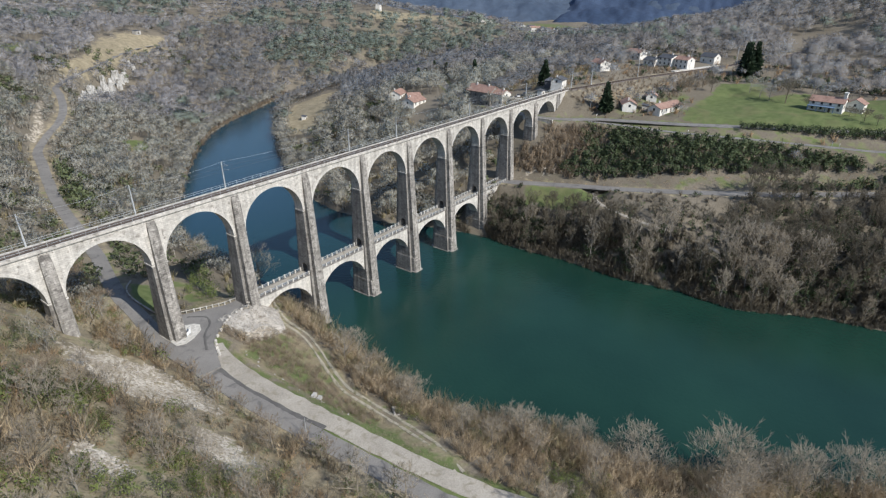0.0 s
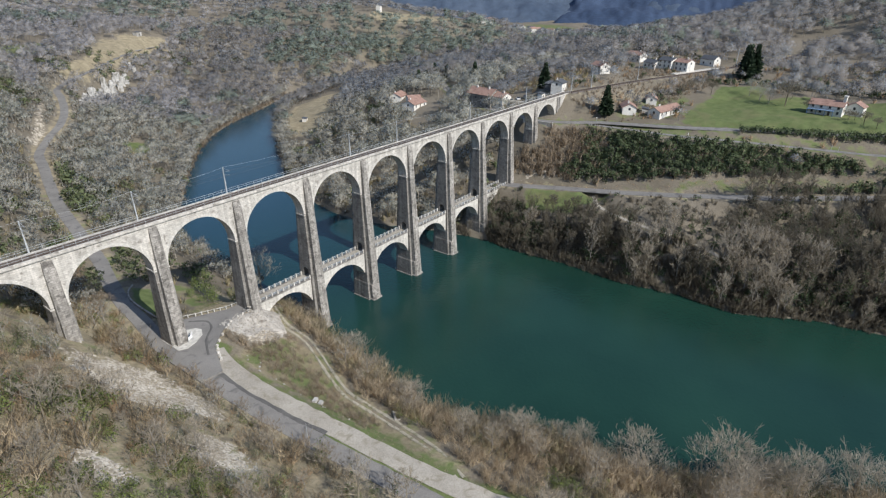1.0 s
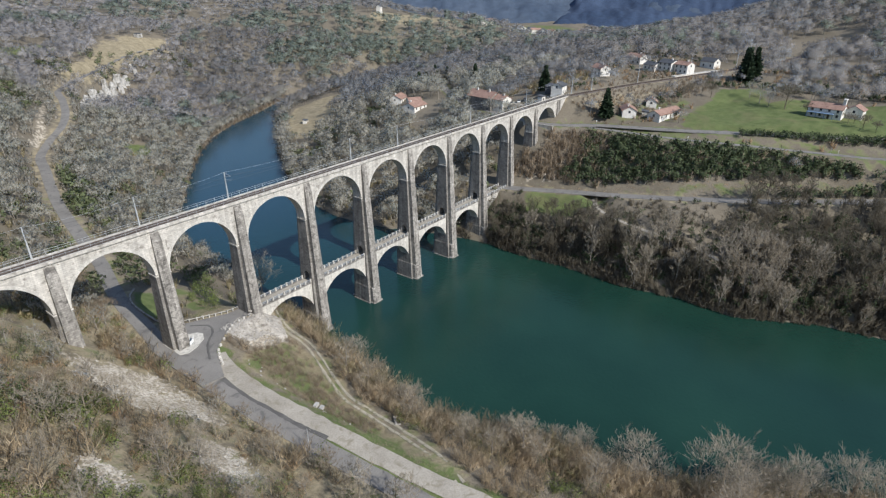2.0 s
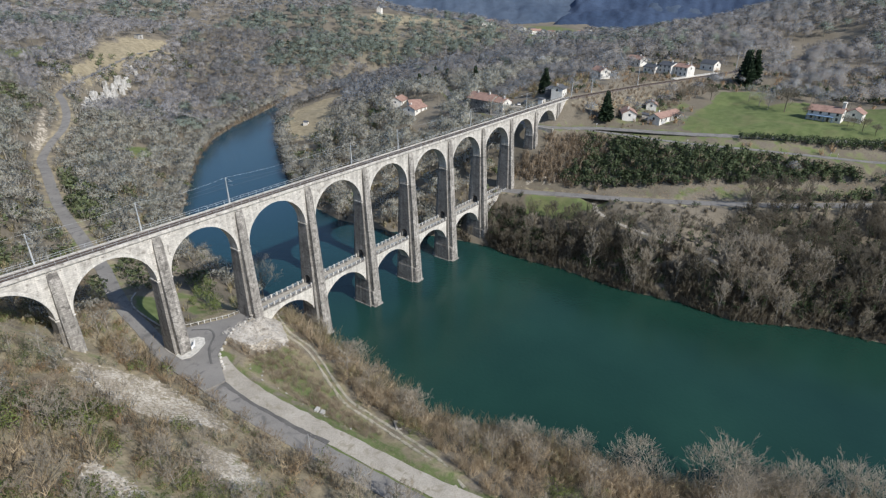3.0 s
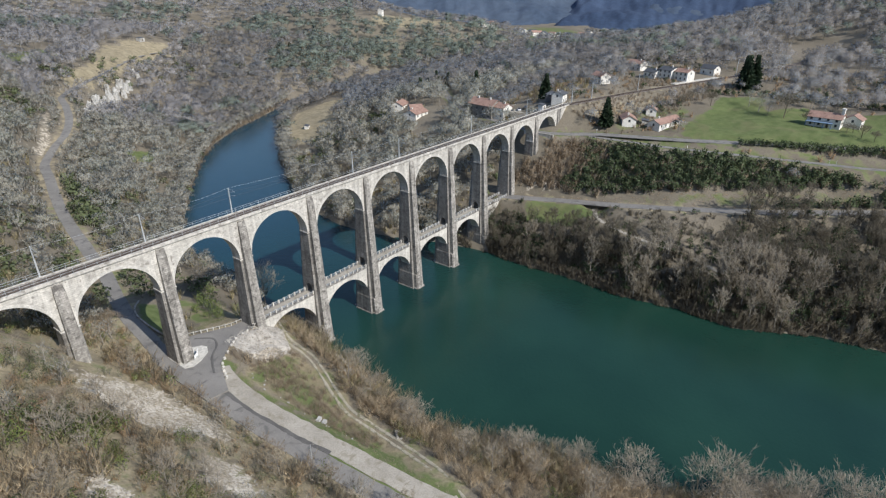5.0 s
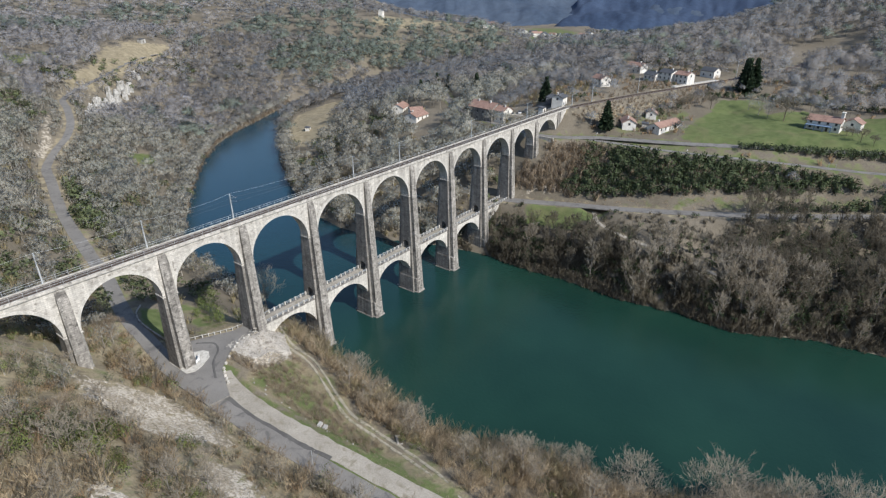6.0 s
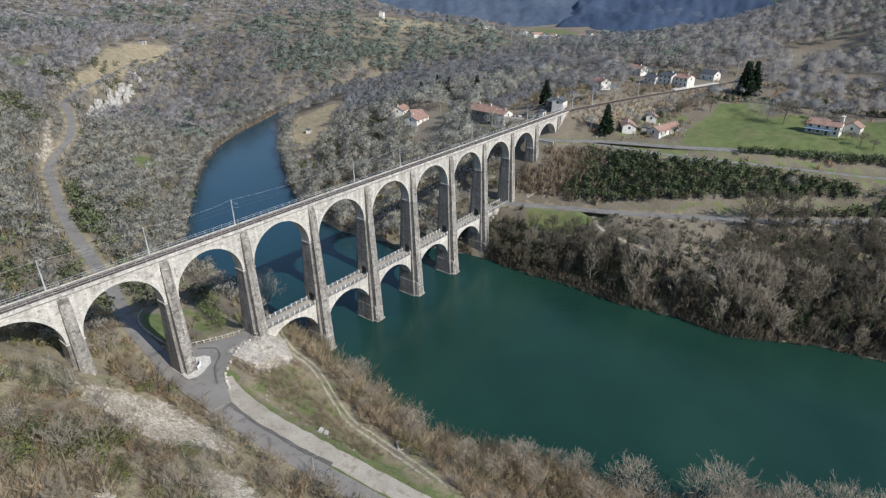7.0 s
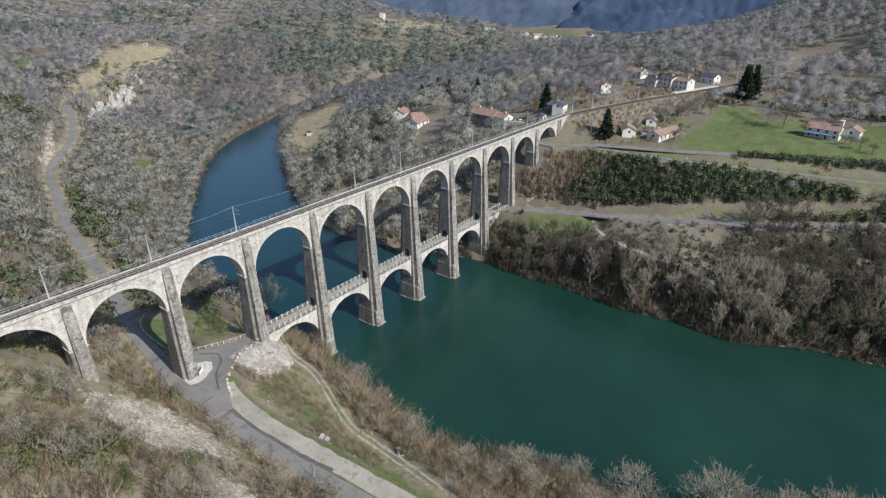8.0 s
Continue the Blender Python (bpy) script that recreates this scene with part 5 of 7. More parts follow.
GREY, BROWN, RED, OLIVE = [M["bark"], M["twig_grey"], M["ivy"]], [M["bark"], M["twig_brown"], M["ivy"]], [M["twig_red"], M["twig_red"], M["ivy"]], [M["twig_olive"], M["twig_olive"], M["ivy"]]
NEAR_TREES = [bare_tree(s, 10.0) for s in (1, 2, 3)]
ROUND_TREES = [full_tree(s, 10.0, 0.4, 380) for s in (9, 10)]
IVY_TREES = [bare_tree(s, 10.0, 11, 6, 6, 0.28, 110) for s in (4, 5)]
MID_TREES = [crown_tree(s, 10.0, 126, 0.9, 1.5, 0.13) for s in (6, 7, 8, 20)]
FAR_TREES = [crown_tree(s, 10.0, 70, 1.5, 1.7, 0.26) for s in (11, 12, 13)]
WOOD_TREES = [crown_tree(s, 10.0, 40, 2.3, 2.0, 0.4) for s in (14, 15, 16)]
BANK_TREES = [bare_tree(s, 10.0, 13, 6, 9, 0.26, 0, 0.10, 1.8) for s in (17, 18, 19)]
BANK_IVY = [bare_tree(s, 10.0, 11, 5, 6, 0.24, 120, 0.10, 1.8) for s in (26, 27)]
SHRUBS = [shrub(s, 3.0, 13, 190, 0.047, 0.85) for s in (21, 22, 23)]
GAUNT_TREES = [bare_tree(s, 10.0, 15, 6, 12, 0.44, 0, 0.085, 0.85, 1.7) for s in (47, 48, 49)]
DENSE_SHRUBS = [shrub(s, 3.0, 14, 80, 0.17, 0.6) for s in (28, 29)]
WITHIES = [shrub(s, 3.0, 24, 150, 0.045, 0.4) for s in (24, 25)]
LEAFY = [leafy(s, 2.5, 620, 0.075, 0.6) for s in (31, 32, 33)]
LEAFY_MID = [leafy(s, 2.5, 76, 0.26) for s in (36, 37)]
LEAFY_FINE = [leafy(s, 2.5, 220, 0.095, 0.7) for s in (38, 39, 40)]
ORCHARD = [full_tree(s, 10.0, 0.42, 300, 0.2) for s in (45, 46)]
LEAFY_FAR = [leafy(s, 2.5, 80, 0.26) for s in (34, 35)]
FIRS = [conifer(s) for s in (41, 42)]
FIRS_FAR = [conifer(s, 12.0, 5, 6) for s in (43, 44)]
WILLOWS = [full_tree(s) for s in (61, 62, 63)]
TUFTS = [tuft(s) for s in (51, 52, 53)]


def plant_hillside():
    """Scrub on the near slope: grey and brown bushes, evergreen clumps and dry tufts."""
    r = np.random.RandomState(5)
    x, y = poisson(61, -60, 24, -118, 66, 2.2)
    z = land(x, y)
    ok = clear(x, y, 0.5, ("bare",)) & (z < 62) & (y < 66 - 0.4 * x) & (x > -44 + 0.15 * (y + 132))
    den = value_noise(x, y, 13, 21) + 0.5 * value_noise(x, y, 6, 22) + r.normal(size=len(x)) * 0.35
    tall = 1.0 + 0.6 * value_noise(x, y, 12, 25)
    dusk = r.rand(len(x))
    k = ok & (den > 0.3) & (dusk < 0.2)
    scatter("dark_scrub", SHRUBS, x[k], y[k], (0.5 + 0.6 * r.rand(k.sum())) * tall[k] * 1.2, DUSKY, "dark brown leafless thorn bushes on the hillside", "scrub", 78, rounded=True)
    k = ok & (den > 0.3) & (dusk >= 0.2)
    scatter("hillside_scrub", SHRUBS, x[k], y[k], (0.4 + 0.95 * r.rand(k.sum()) ** 1.5) * tall[k] * 1.15, WARM, "leafless grey thorn scrub on the dry hillside", "scrub", 71, rounded=True)
    k = ok & (den <= 0.3) & (den > -0.15)
    scatter("brown_scrub", SHRUBS, x[k], y[k], (0.45 + 0.5 * r.rand(k.sum())) * tall[k], RED, "russet leafless bushes on the dry hillside", "scrub", 72, rounded=True)
    k = ok & (den <= -0.15) & (den > -0.55)
    scatter("olive_scrub", SHRUBS, x[k], y[k], (0.45 + 0.5 * r.rand(k.sum())) * tall[k], OLIVE, "olive brown leafless bushes on the dry hillside", "scrub", 76, rounded=True)
    dark = value_noise(x, y, 8, 26) > 0.1
    k = ok & (den < -0.12) & ~dark
    scatter("evergreen_scrub", LEAFY_FINE, x[k], y[k], (0.6 + 0.7 * r.rand(k.sum())) * tall[k], [M["bark"], M["box"]], "bright green box bushes on the hillside", "scrub", 73, rounded=True)
    k = ok & (den < -0.22) & dark
    scatter("ivy_scrub", LEAFY_FINE, x[k], y[k], (0.6 + 0.7 * r.rand(k.sum())) * tall[k], [M["bark"], M["mid_green"]], "dull olive evergreen bushes on the hillside", "scrub", 77, rounded=True)
    x, y = poisson(63, -60, 24, -118, 66, 1.2)
    ok = clear(x, y, 0.3, ()) & (land(x, y) < 62) & (value_noise(x, y, 7, 24) > -0.2) & (x > -44 + 0.15 * (y + 132))
    scatter("dry_grass", TUFTS, x[ok], y[ok], 0.6 + 0.8 * r.rand(ok.sum()), [M["drygrass"], M["drygrass"]], "tufts of pale dry grass on the hillside", "grass", 74)
    x, y = poisson(64, -58, 18, -115, 66, 6.0)
    ok = clear(x, y, 2.0, ("bare",)) & (land(x, y) < 62) & (r.rand(len(x)) < 0.5) & (x > -40 + 0.15 * (y + 132))
    scatter("young_trees", NEAR_TREES[:1] + GAUNT_TREES, x[ok], y[ok], 0.3 + 0.45 * r.rand(ok.sum()) ** 1.5, PALE, "slender leafless young trees on the hillside", "trees", 75)


def plant_near_bank():
    """Brush between the track and the water, with taller trees at the edge."""
    r = np.random.RandomState(6)
    x, y = poisson(81, 18, 110, -175, 8, 2.0)
    dl = near_line(x, y, BANK_L)[0]
    ok = clear(x, y, 0.8, ("green", "dry", "bare")) & (dl < 34) & (x > 33)
    den = value_noise(x, y, 10, 31) + r.normal(size=len(x)) * 0.4
    k = ok & (den > -0.2)
    scatter("bank_brush", SHRUBS[:1] + WITHIES, x[k], y[k], (0.9 + 0.7 * r.rand(k.sum())) * np.clip(1.7 - dl[k] / 22, 0.8, 1.5), TAN, "dense tan leafless brush on the river bank", "brush", 82, rounded=True)
    k = ok & (den < -0.2) & (den > -0.65)
    scatter("olive_brush", SHRUBS, x[k], y[k], (0.8 + 0.7 * r.rand(k.sum())) * np.clip(1.7 - dl[k] / 22, 0.8, 1.5), OLIVE, "olive brown leafless brush on the river bank", "brush", 83, rounded=True)
    k = ok & (den < -0.6)
    scatter("evergreen_brush", LEAFY_FINE, x[k], y[k], 0.6 + 0.7 * r.rand(k.sum()), [M["bark"], M["box"]], "olive green bushes among the bank brush", "brush", 84, rounded=True)
    x, y = poisson(89, 40, 112, -180, 2, 4.2)
    dl = near_line(x, y, BANK_L)[0]
    ok = clear(x, y, 2.0, ("green", "dry")) & (dl < 17) & (r.rand(len(x)) < 0.35)
    i = np.where(ok)[0]
    plant_trees("waterside_tree", ROUND_TREES + GAUNT_TREES[:1], PALE, x[i], y[i], 0.45 + 0.6 * r.rand(len(i)) ** 2, "leafless grey willow tree at the water's edge", "tree", "trees at the water's edge", 90)
    x, y = poisson(85, 27, 50, -60, -8, 1.15)
    ok = clear(x, y, 0.6, ("green", "bare")) & (value_noise(x, y, 9, 33) + r.normal(size=len(x)) * 0.2 > -0.05) & (x > 31)
    scatter("slope_brush", WITHIES + SHRUBS[:1], x[ok], y[ok], 0.3 + 0.5 * r.rand(ok.sum()), UMBER, "low russet brush between road and track", "brush", 86)
    x, y = poisson(87, 20, 60, -90, 12, 0.9)
    ok = clear(x, y, 0.1, ()) & (near_line(x, y, BANK_L)[0] > 8) & (x > 24)
    scatter("verge_grass", TUFTS, x[ok], y[ok], 0.4 + 0.6 * r.rand(ok.sum()), [M["drygrass"], M["drygrass"]], "pale dry grass tufts on the verge and track", "grass", 88)


def tree_master(name, kind, mats, label, category, group):
    """One tree as a thing: trunk, crown and, where it has some, ivy."""
    v, f, m = kind
    ob = thing(name, label, category, group=group)
    for k, pn in enumerate(("trunk", "crown", "ivy")):
        sel = f[m == k]
        if len(sel):
            ids, inv = np.unique(sel, return_inverse=True)
            mesh_object(pn, v[ids], inv.reshape(-1, 3), [mats[k]], parent=ob)
    return ob


def plant_trees(name, kinds, mats, xs, ys, sizes, label, category, group, seed):
    """Single trees that can be told apart, each a thing of its own."""
    r = np.random.RandomState(seed)
    zs = land(np.asarray(xs, float), np.asarray(ys, float))
    masters, used = [tree_master(name, k, mats, label, category, group) for k in kinds], set()
    for x, y, z, s in zip(xs, ys, zs, sizes):
        i = r.randint(len(masters))
        m = Matrix.LocRotScale((x, y, z), Euler((0, 0, r.rand() * 6.28)), (s * (0.9 + 0.2 * r.rand()),) * 2 + (s,))
        if i in used:
            copy_thing(masters[i], Matrix()).matrix_basis = m
        else:
            masters[i].matrix_basis = m
            used.add(i)
    for i, ob in enumerate(masters):
        if i not in used:
            for c in list(ob.children):
                bpy.data.objects.remove(c)
            bpy.data.objects.remove(ob)


def plant_right_bank():
    r = np.random.RandomState(7)
    x, y = poisson(91, 150, 250, -205, 6, 4.3)
    dr = near_line(x, y, BANK_R)[0]
    lo = near_line(x, y, np.array(LOW_ROAD)[:, :2])[0]
    ok = clear(x, y, 1.2, ("green", "bare", "open")) & (land(x, y) < 28) & ((dr < 20) | (y < -95)) & (lo > np.where(y > -92, 10, 5))
    ok &= (y > -165) | (r.rand(len(x)) < 0.4)
    i = np.where(ok)[0]
    s = (1.0 + 0.5 * r.rand(len(i))) * np.where(dr[i] < 1.5, 0.8, 1.0) * np.where((y[i] < -50) & (dr[i] < 18), 1.2, 0.85)
    _, zr, _ = near_line(x[i], y[i], WAYS[3][0])
    cap = (zr - land(x[i], y[i]) + 0.3 * lo[i]) / 10.5
    s = np.where(y[i] > -100, np.minimum(0.82 * s, np.maximum(0.8 * cap, 0.25)), 0.92 * s)
    pale = ((r.rand(len(i)) < 0.17) & (dr[i] < 12)) | ((np.abs(y[i] + 108) < 16) & (dr[i] < 16) & (r.rand(len(i)) < 0.7))
    plant_trees("bank_tree", BANK_TREES, PALE, x[i][pale], y[i][pale], s[pale] * 1.1, "tall pale grey leafless tree on the wooded river bank", "tree", "trees on the river bank", 92)
    plant_trees("bank_tree", BANK_TREES[:2] + BANK_IVY, DUSKY, x[i][~pale], y[i][~pale], s[~pale], "leafless brown tree with dark ivy on the river bank", "tree", "trees on the river bank", 93)
    x, y = poisson(93, 150, 260, -205, 6, 2.6)
    dr = near_line(x, y, BANK_R)[0]
    ok = clear(x, y, 0.8, ("green", "bare", "open")) & (land(x, y) < 29) & ((dr < 28) | (y < -45))
    den = value_noise(x, y, 9, 41) + r.normal(size=len(x)) * 0.4
    k = ok & (den > -0.1)
    scatter("bank_thicket", DENSE_SHRUBS, x[k], y[k], (0.8 + 0.7 * r.rand(k.sum())) * np.clip(0.75 + dr[k] / 16, 0.75, 1) * np.where((dr[k] > 14) & (y[k] > -100), 0.5, 1), DUSKY, "brown leafless thicket under the bank trees", "thicket", 94, rounded=True)
    k = ok & (den < -0.2) & (dr > 2)
    scatter("ivy_thicket", LEAFY_MID, x[k], y[k], (0.8 + 0.9 * r.rand(k.sum())) * np.where((dr[k] > 16) & (y[k] > -100), 0.55, 1), [M["bark"], M["ivy"]], "dark evergreen thicket under the bank trees", "thicket", 95, rounded=True)
    x, y = poisson(190, 150, 200, -205, 30, 1.5)
    dr = near_line(x, y, BANK_R)[0]
    ok = clear(x, y, 0.5, ()) & (dr < 11)
    den = value_noise(x, y, 7, 44) + r.normal(size=len(x)) * 0.35
    k = ok & (den > -0.25)
    scatter("shore_brush", DENSE_SHRUBS, x[k], y[k], 0.75 + 0.75 * r.rand(k.sum()), DUSKY, "leafless brown brush on the steep river bank", "brush", 191, rounded=True)
    k = ok & (den < -0.4) & (dr > 1)
    scatter("shore_ivy", LEAFY_MID, x[k], y[k], 0.6 + 0.6 * r.rand(k.sum()), [M["bark"], M["ivy"]], "dark ivy brush on the steep river bank", "brush", 192)
    x, y = poisson(193, 180, 250, -150, -6, 1.7)
    ok = inside(x, y, TERRACE_LOW) & clear(x, y, 0.6, ())
    scatter("terrace_grass", TUFTS, x[ok], y[ok], 0.8 + 0.8 * r.rand(ok.sum()), [M["twig_red"], M["twig_red"]], "low russet grass and brambles above the road", "grass", 194)
    hl = sampled([p for p in BANK_R if -205 < p[1] < 10], 1.3)
    tn = np.gradient(hl, axis=0)
    tn = np.c_[tn[:, 1], -tn[:, 0]] / np.linalg.norm(tn, axis=1)[:, None]
    hl = np.vstack([hl - tn * 0.2, hl + tn * 0.5, hl + tn * 1.6])
    hl = hl + r.normal(size=hl.shape) * 0.5
    scatter("waterline_brush", DENSE_SHRUBS, hl[:, 0], hl[:, 1], 0.5 + 0.6 * r.rand(len(hl)), DUSKY, "low brown brush overhanging the river's edge", "brush", 197)
    # the cutting above the lower road
    x, y = poisson(96, 184, 256, -150, 2, 1.8)
    z = land(x, y)
    lo = near_line(x, y, CUTTING_FOOT)[0]
    up = near_line(x, y, CUTTING_TOP)[0]
    east = near_line(x, y, np.array(LOW_ROAD)[:, :2])
    ok = clear(x, y, 1.2, ("dry", "green", "open")) & (z > 21) & (z < 38.2) & (y < 0) & (lo + up < 44)
    green = y < -28 + r.normal(size=len(x)) * 5
    k = ok & green
    scatter("evergreen_slope", LEAFY_MID, x[k], y[k], 0.95 + 0.95 * r.rand(k.sum()), [M["bark"], M["ivy"]], "dark green evergreen scrub on the cutting slope", "scrub", 97, rounded=True)
    k = ok & (~green | (r.rand(len(x)) < 0.1))
    scatter("bare_slope_scrub", DENSE_SHRUBS, x[k], y[k], 0.75 + 0.8 * r.rand(k.sum()), UMBER, "brown leafless scrub on the cutting slope", "scrub", 98, rounded=True)
    # hedge along the pasture
    hl = sampled([(246.5, -84), (250, -94), (255, -111), (259.5, -126), (263, -138), (266, -150)], 1.8)
    hl = np.vstack([hl, hl + (1.6, 0.4), hl - (1.4, 0.4)])
    scatter("hedge", LEAFY_MID, hl[:, 0] + r.normal(size=len(hl)) * 0.6, hl[:, 1] + r.normal(size=len(hl)) * 0.6, 0.85 + 0.5 * r.rand(len(hl)), [M["bark"], M["ivy"]], "dark clipped evergreen hedge along the pasture", "hedge", 99, rounded=True)


def plant_upstream():
    r = np.random.RandomState(8)
    # woods seen from 200 m to 450 m
    x, y = poisson(101, -75, 420, 12, 460, 5.2)
    far = np.hypot(x + 34, y + 132)
    z = land(x, y)
    ok = clear(x, y, 1.5, reach=-1) & (far < 480) & (z < 74) & (x > -52 + 0.2 * (y + 132)) & (near_line(x, y, CLIFF)[0] > 7)
    ok &= ~((x > 236) & (y < 62)) & ~((np.abs(x - 40) < 24) & (y < 40))
    ok &= r.rand(len(x)) < 0.9
    ok &= ~inside(x, y, [(208, 66), (240, 68), (258, 92), (268, 126), (250, 134), (230, 108)])
    den = value_noise(x, y, 42, 51) + 0.5 * value_noise(x, y, 17, 58) + 0.2 * r.normal(size=len(x))
    s = 0.65 + 0.5 * r.rand(len(x))
    edge = np.minimum(near_line(x, y, BANK_L)[0], near_line(x, y, BANK_R)[0])
    s = s * np.where(left_side(x, y), np.clip(0.65 + edge / 60, 0.5, 1.0), 1.0)
    s = s * np.clip((near_line(x, y, WAYS[0][0])[0] - 1) / 12, 0.5, 1.0)
    s = s * np.clip(near_line(x, y, PLATEAU_FIELD + PLATEAU_FIELD[:1])[0] / 22, 0.3, 1.0) * np.clip(near_line(x, y, CLIFF)[0] / 16, 0.45, 1.0)
    s = s * np.where(inside(x, y, [(140, 100), (200, 150), (262, 215), (250, 245), (190, 200), (140, 120)]), 0.62, 1.0)
    for lab, sel, mats, sd in (("grey", den > 0.3, MID_GREY, 102), ("brown", (den <= 0.3) & (den > -0.6), BROWN, 103)):
        k = ok & sel
        scatter(lab + "_woods", MID_TREES, x[k], y[k], s[k], mats, "leafless " + lab + " winter woods along the river", "woods", sd, broad=1.25, rounded=True)
    belt = inside(x, y, EVERGREEN_BELT) & (r.rand(len(x)) < 0.75)
    k = ok & ((den < -0.48) | belt)
    scatter("evergreen_woods", LEAFY_FAR, x[k], y[k], 1.2 + 1.2 * r.rand(k.sum()), [M["bark"], M["mid_green"]], "scattered evergreen trees in the winter woods", "woods", 104, broad=1.2, rounded=True)
    x, y = poisson(105, -60, 300, 8, 330, 5.8)
    far = np.hypot(x + 34, y + 132)
    ok = clear(x, y, 0.8, reach=-2) & (far < 380) & (land(x, y) < 70) & (value_noise(x, y, 12, 53) > -0.2)
    scatter("undergrowth", DENSE_SHRUBS, x[ok], y[ok], 0.6 + 0.7 * r.rand(ok.sum()), OLIVE, "olive brown undergrowth beneath the winter woods", "undergrowth", 106, rounded=True)


def plant_road_verges():
    """Scrub on the slopes beside the upper valley road."""
    r = np.random.RandomState(15)
    p = sampled([q[:2] for q in ROAD if 100 < q[1] < 420], 3.4)
    t = np.gradient(p, axis=0)
    t /= np.linalg.norm(t, axis=1)[:, None] + 1e-9
    nrm = np.c_[-t[:, 1], t[:, 0]]
    q = np.vstack([p + nrm * d for d in (6.5, 9, 12, 15, 18.5, -6, -8.5)]) + r.normal(size=(7 * len(p), 2)) * 1.1
    ok = clear(q[:, 0], q[:, 1], 1.2, ("bare", "dry")) & (r.rand(len(q)) < 0.85)
    q = q[ok]
    scatter("verge_scrub", DENSE_SHRUBS, q[:, 0], q[:, 1], 0.6 + 0.8 * r.rand(len(q)), MID_GREY, "leafless grey scrub on the banks of the valley road", "scrub", 142, rounded=True)


def plant_shores():
    """Low brush along the water upstream, and trees that lean over the shore."""
    r = np.random.RandomState(12)
    x, y = poisson(195, 60, 330, 14, 340, 3.8)
    edge = np.minimum(near_line(x, y, BANK_L)[0], near_line(x, y, BANK_R)[0])
    ok = clear(x, y, 1.0, ()) & (edge < 9)
    scatter("waterside_brush", DENSE_SHRUBS, x[ok], y[ok], 0.7 + 0.7 * r.rand(ok.sum()), MID_GREY, "leafless grey brush along the upstream shore", "brush", 196, rounded=True)
    for nm, bank, y0, side, seed in (("shore_trees", BANK_L, 84, -1, 198), ("meadow_shore_trees", BANK_R, 100, 1, 199)):
        p = sampled([q for q in bank if y0 < q[1] < 345], 4.2)
        t = np.gradient(p, axis=0)
        t /= np.linalg.norm(t, axis=1)[:, None]
        out = np.c_[-t[:, 1], t[:, 0]] * (1 if side < 0 else -1)
        low = np.vstack([p + out * 0.1, p + out * 1.3]) + r.normal(size=(2 * len(p), 2)) * 0.5
        low = np.vstack([low, low + r.normal(size=low.shape) * 1.2])
        scatter(nm.replace("trees", "scrub"), DENSE_SHRUBS, low[:, 0], low[:, 1], 0.6 + 0.5 * r.rand(len(low)), UMBER, "brown leafless scrub hanging over the river shore", "brush", seed + 30, rounded=True)
        p = np.vstack([p + out * 0.5, p + out * 3.2]) + r.normal(size=(2 * len(p), 2)) * 0.9
        k = ~inside(p[:, 0], p[:, 1], RIVER) & (r.rand(len(p)) < 0.85)
        p = p[k]
        scatter(nm, MID_TREES, p[:, 0], p[:, 1], 0.6 + 0.4 * r.rand(len(p)), BROWN, "leafless brown trees leaning over the river shore", "woods", seed, broad=1.5, rounded=True)


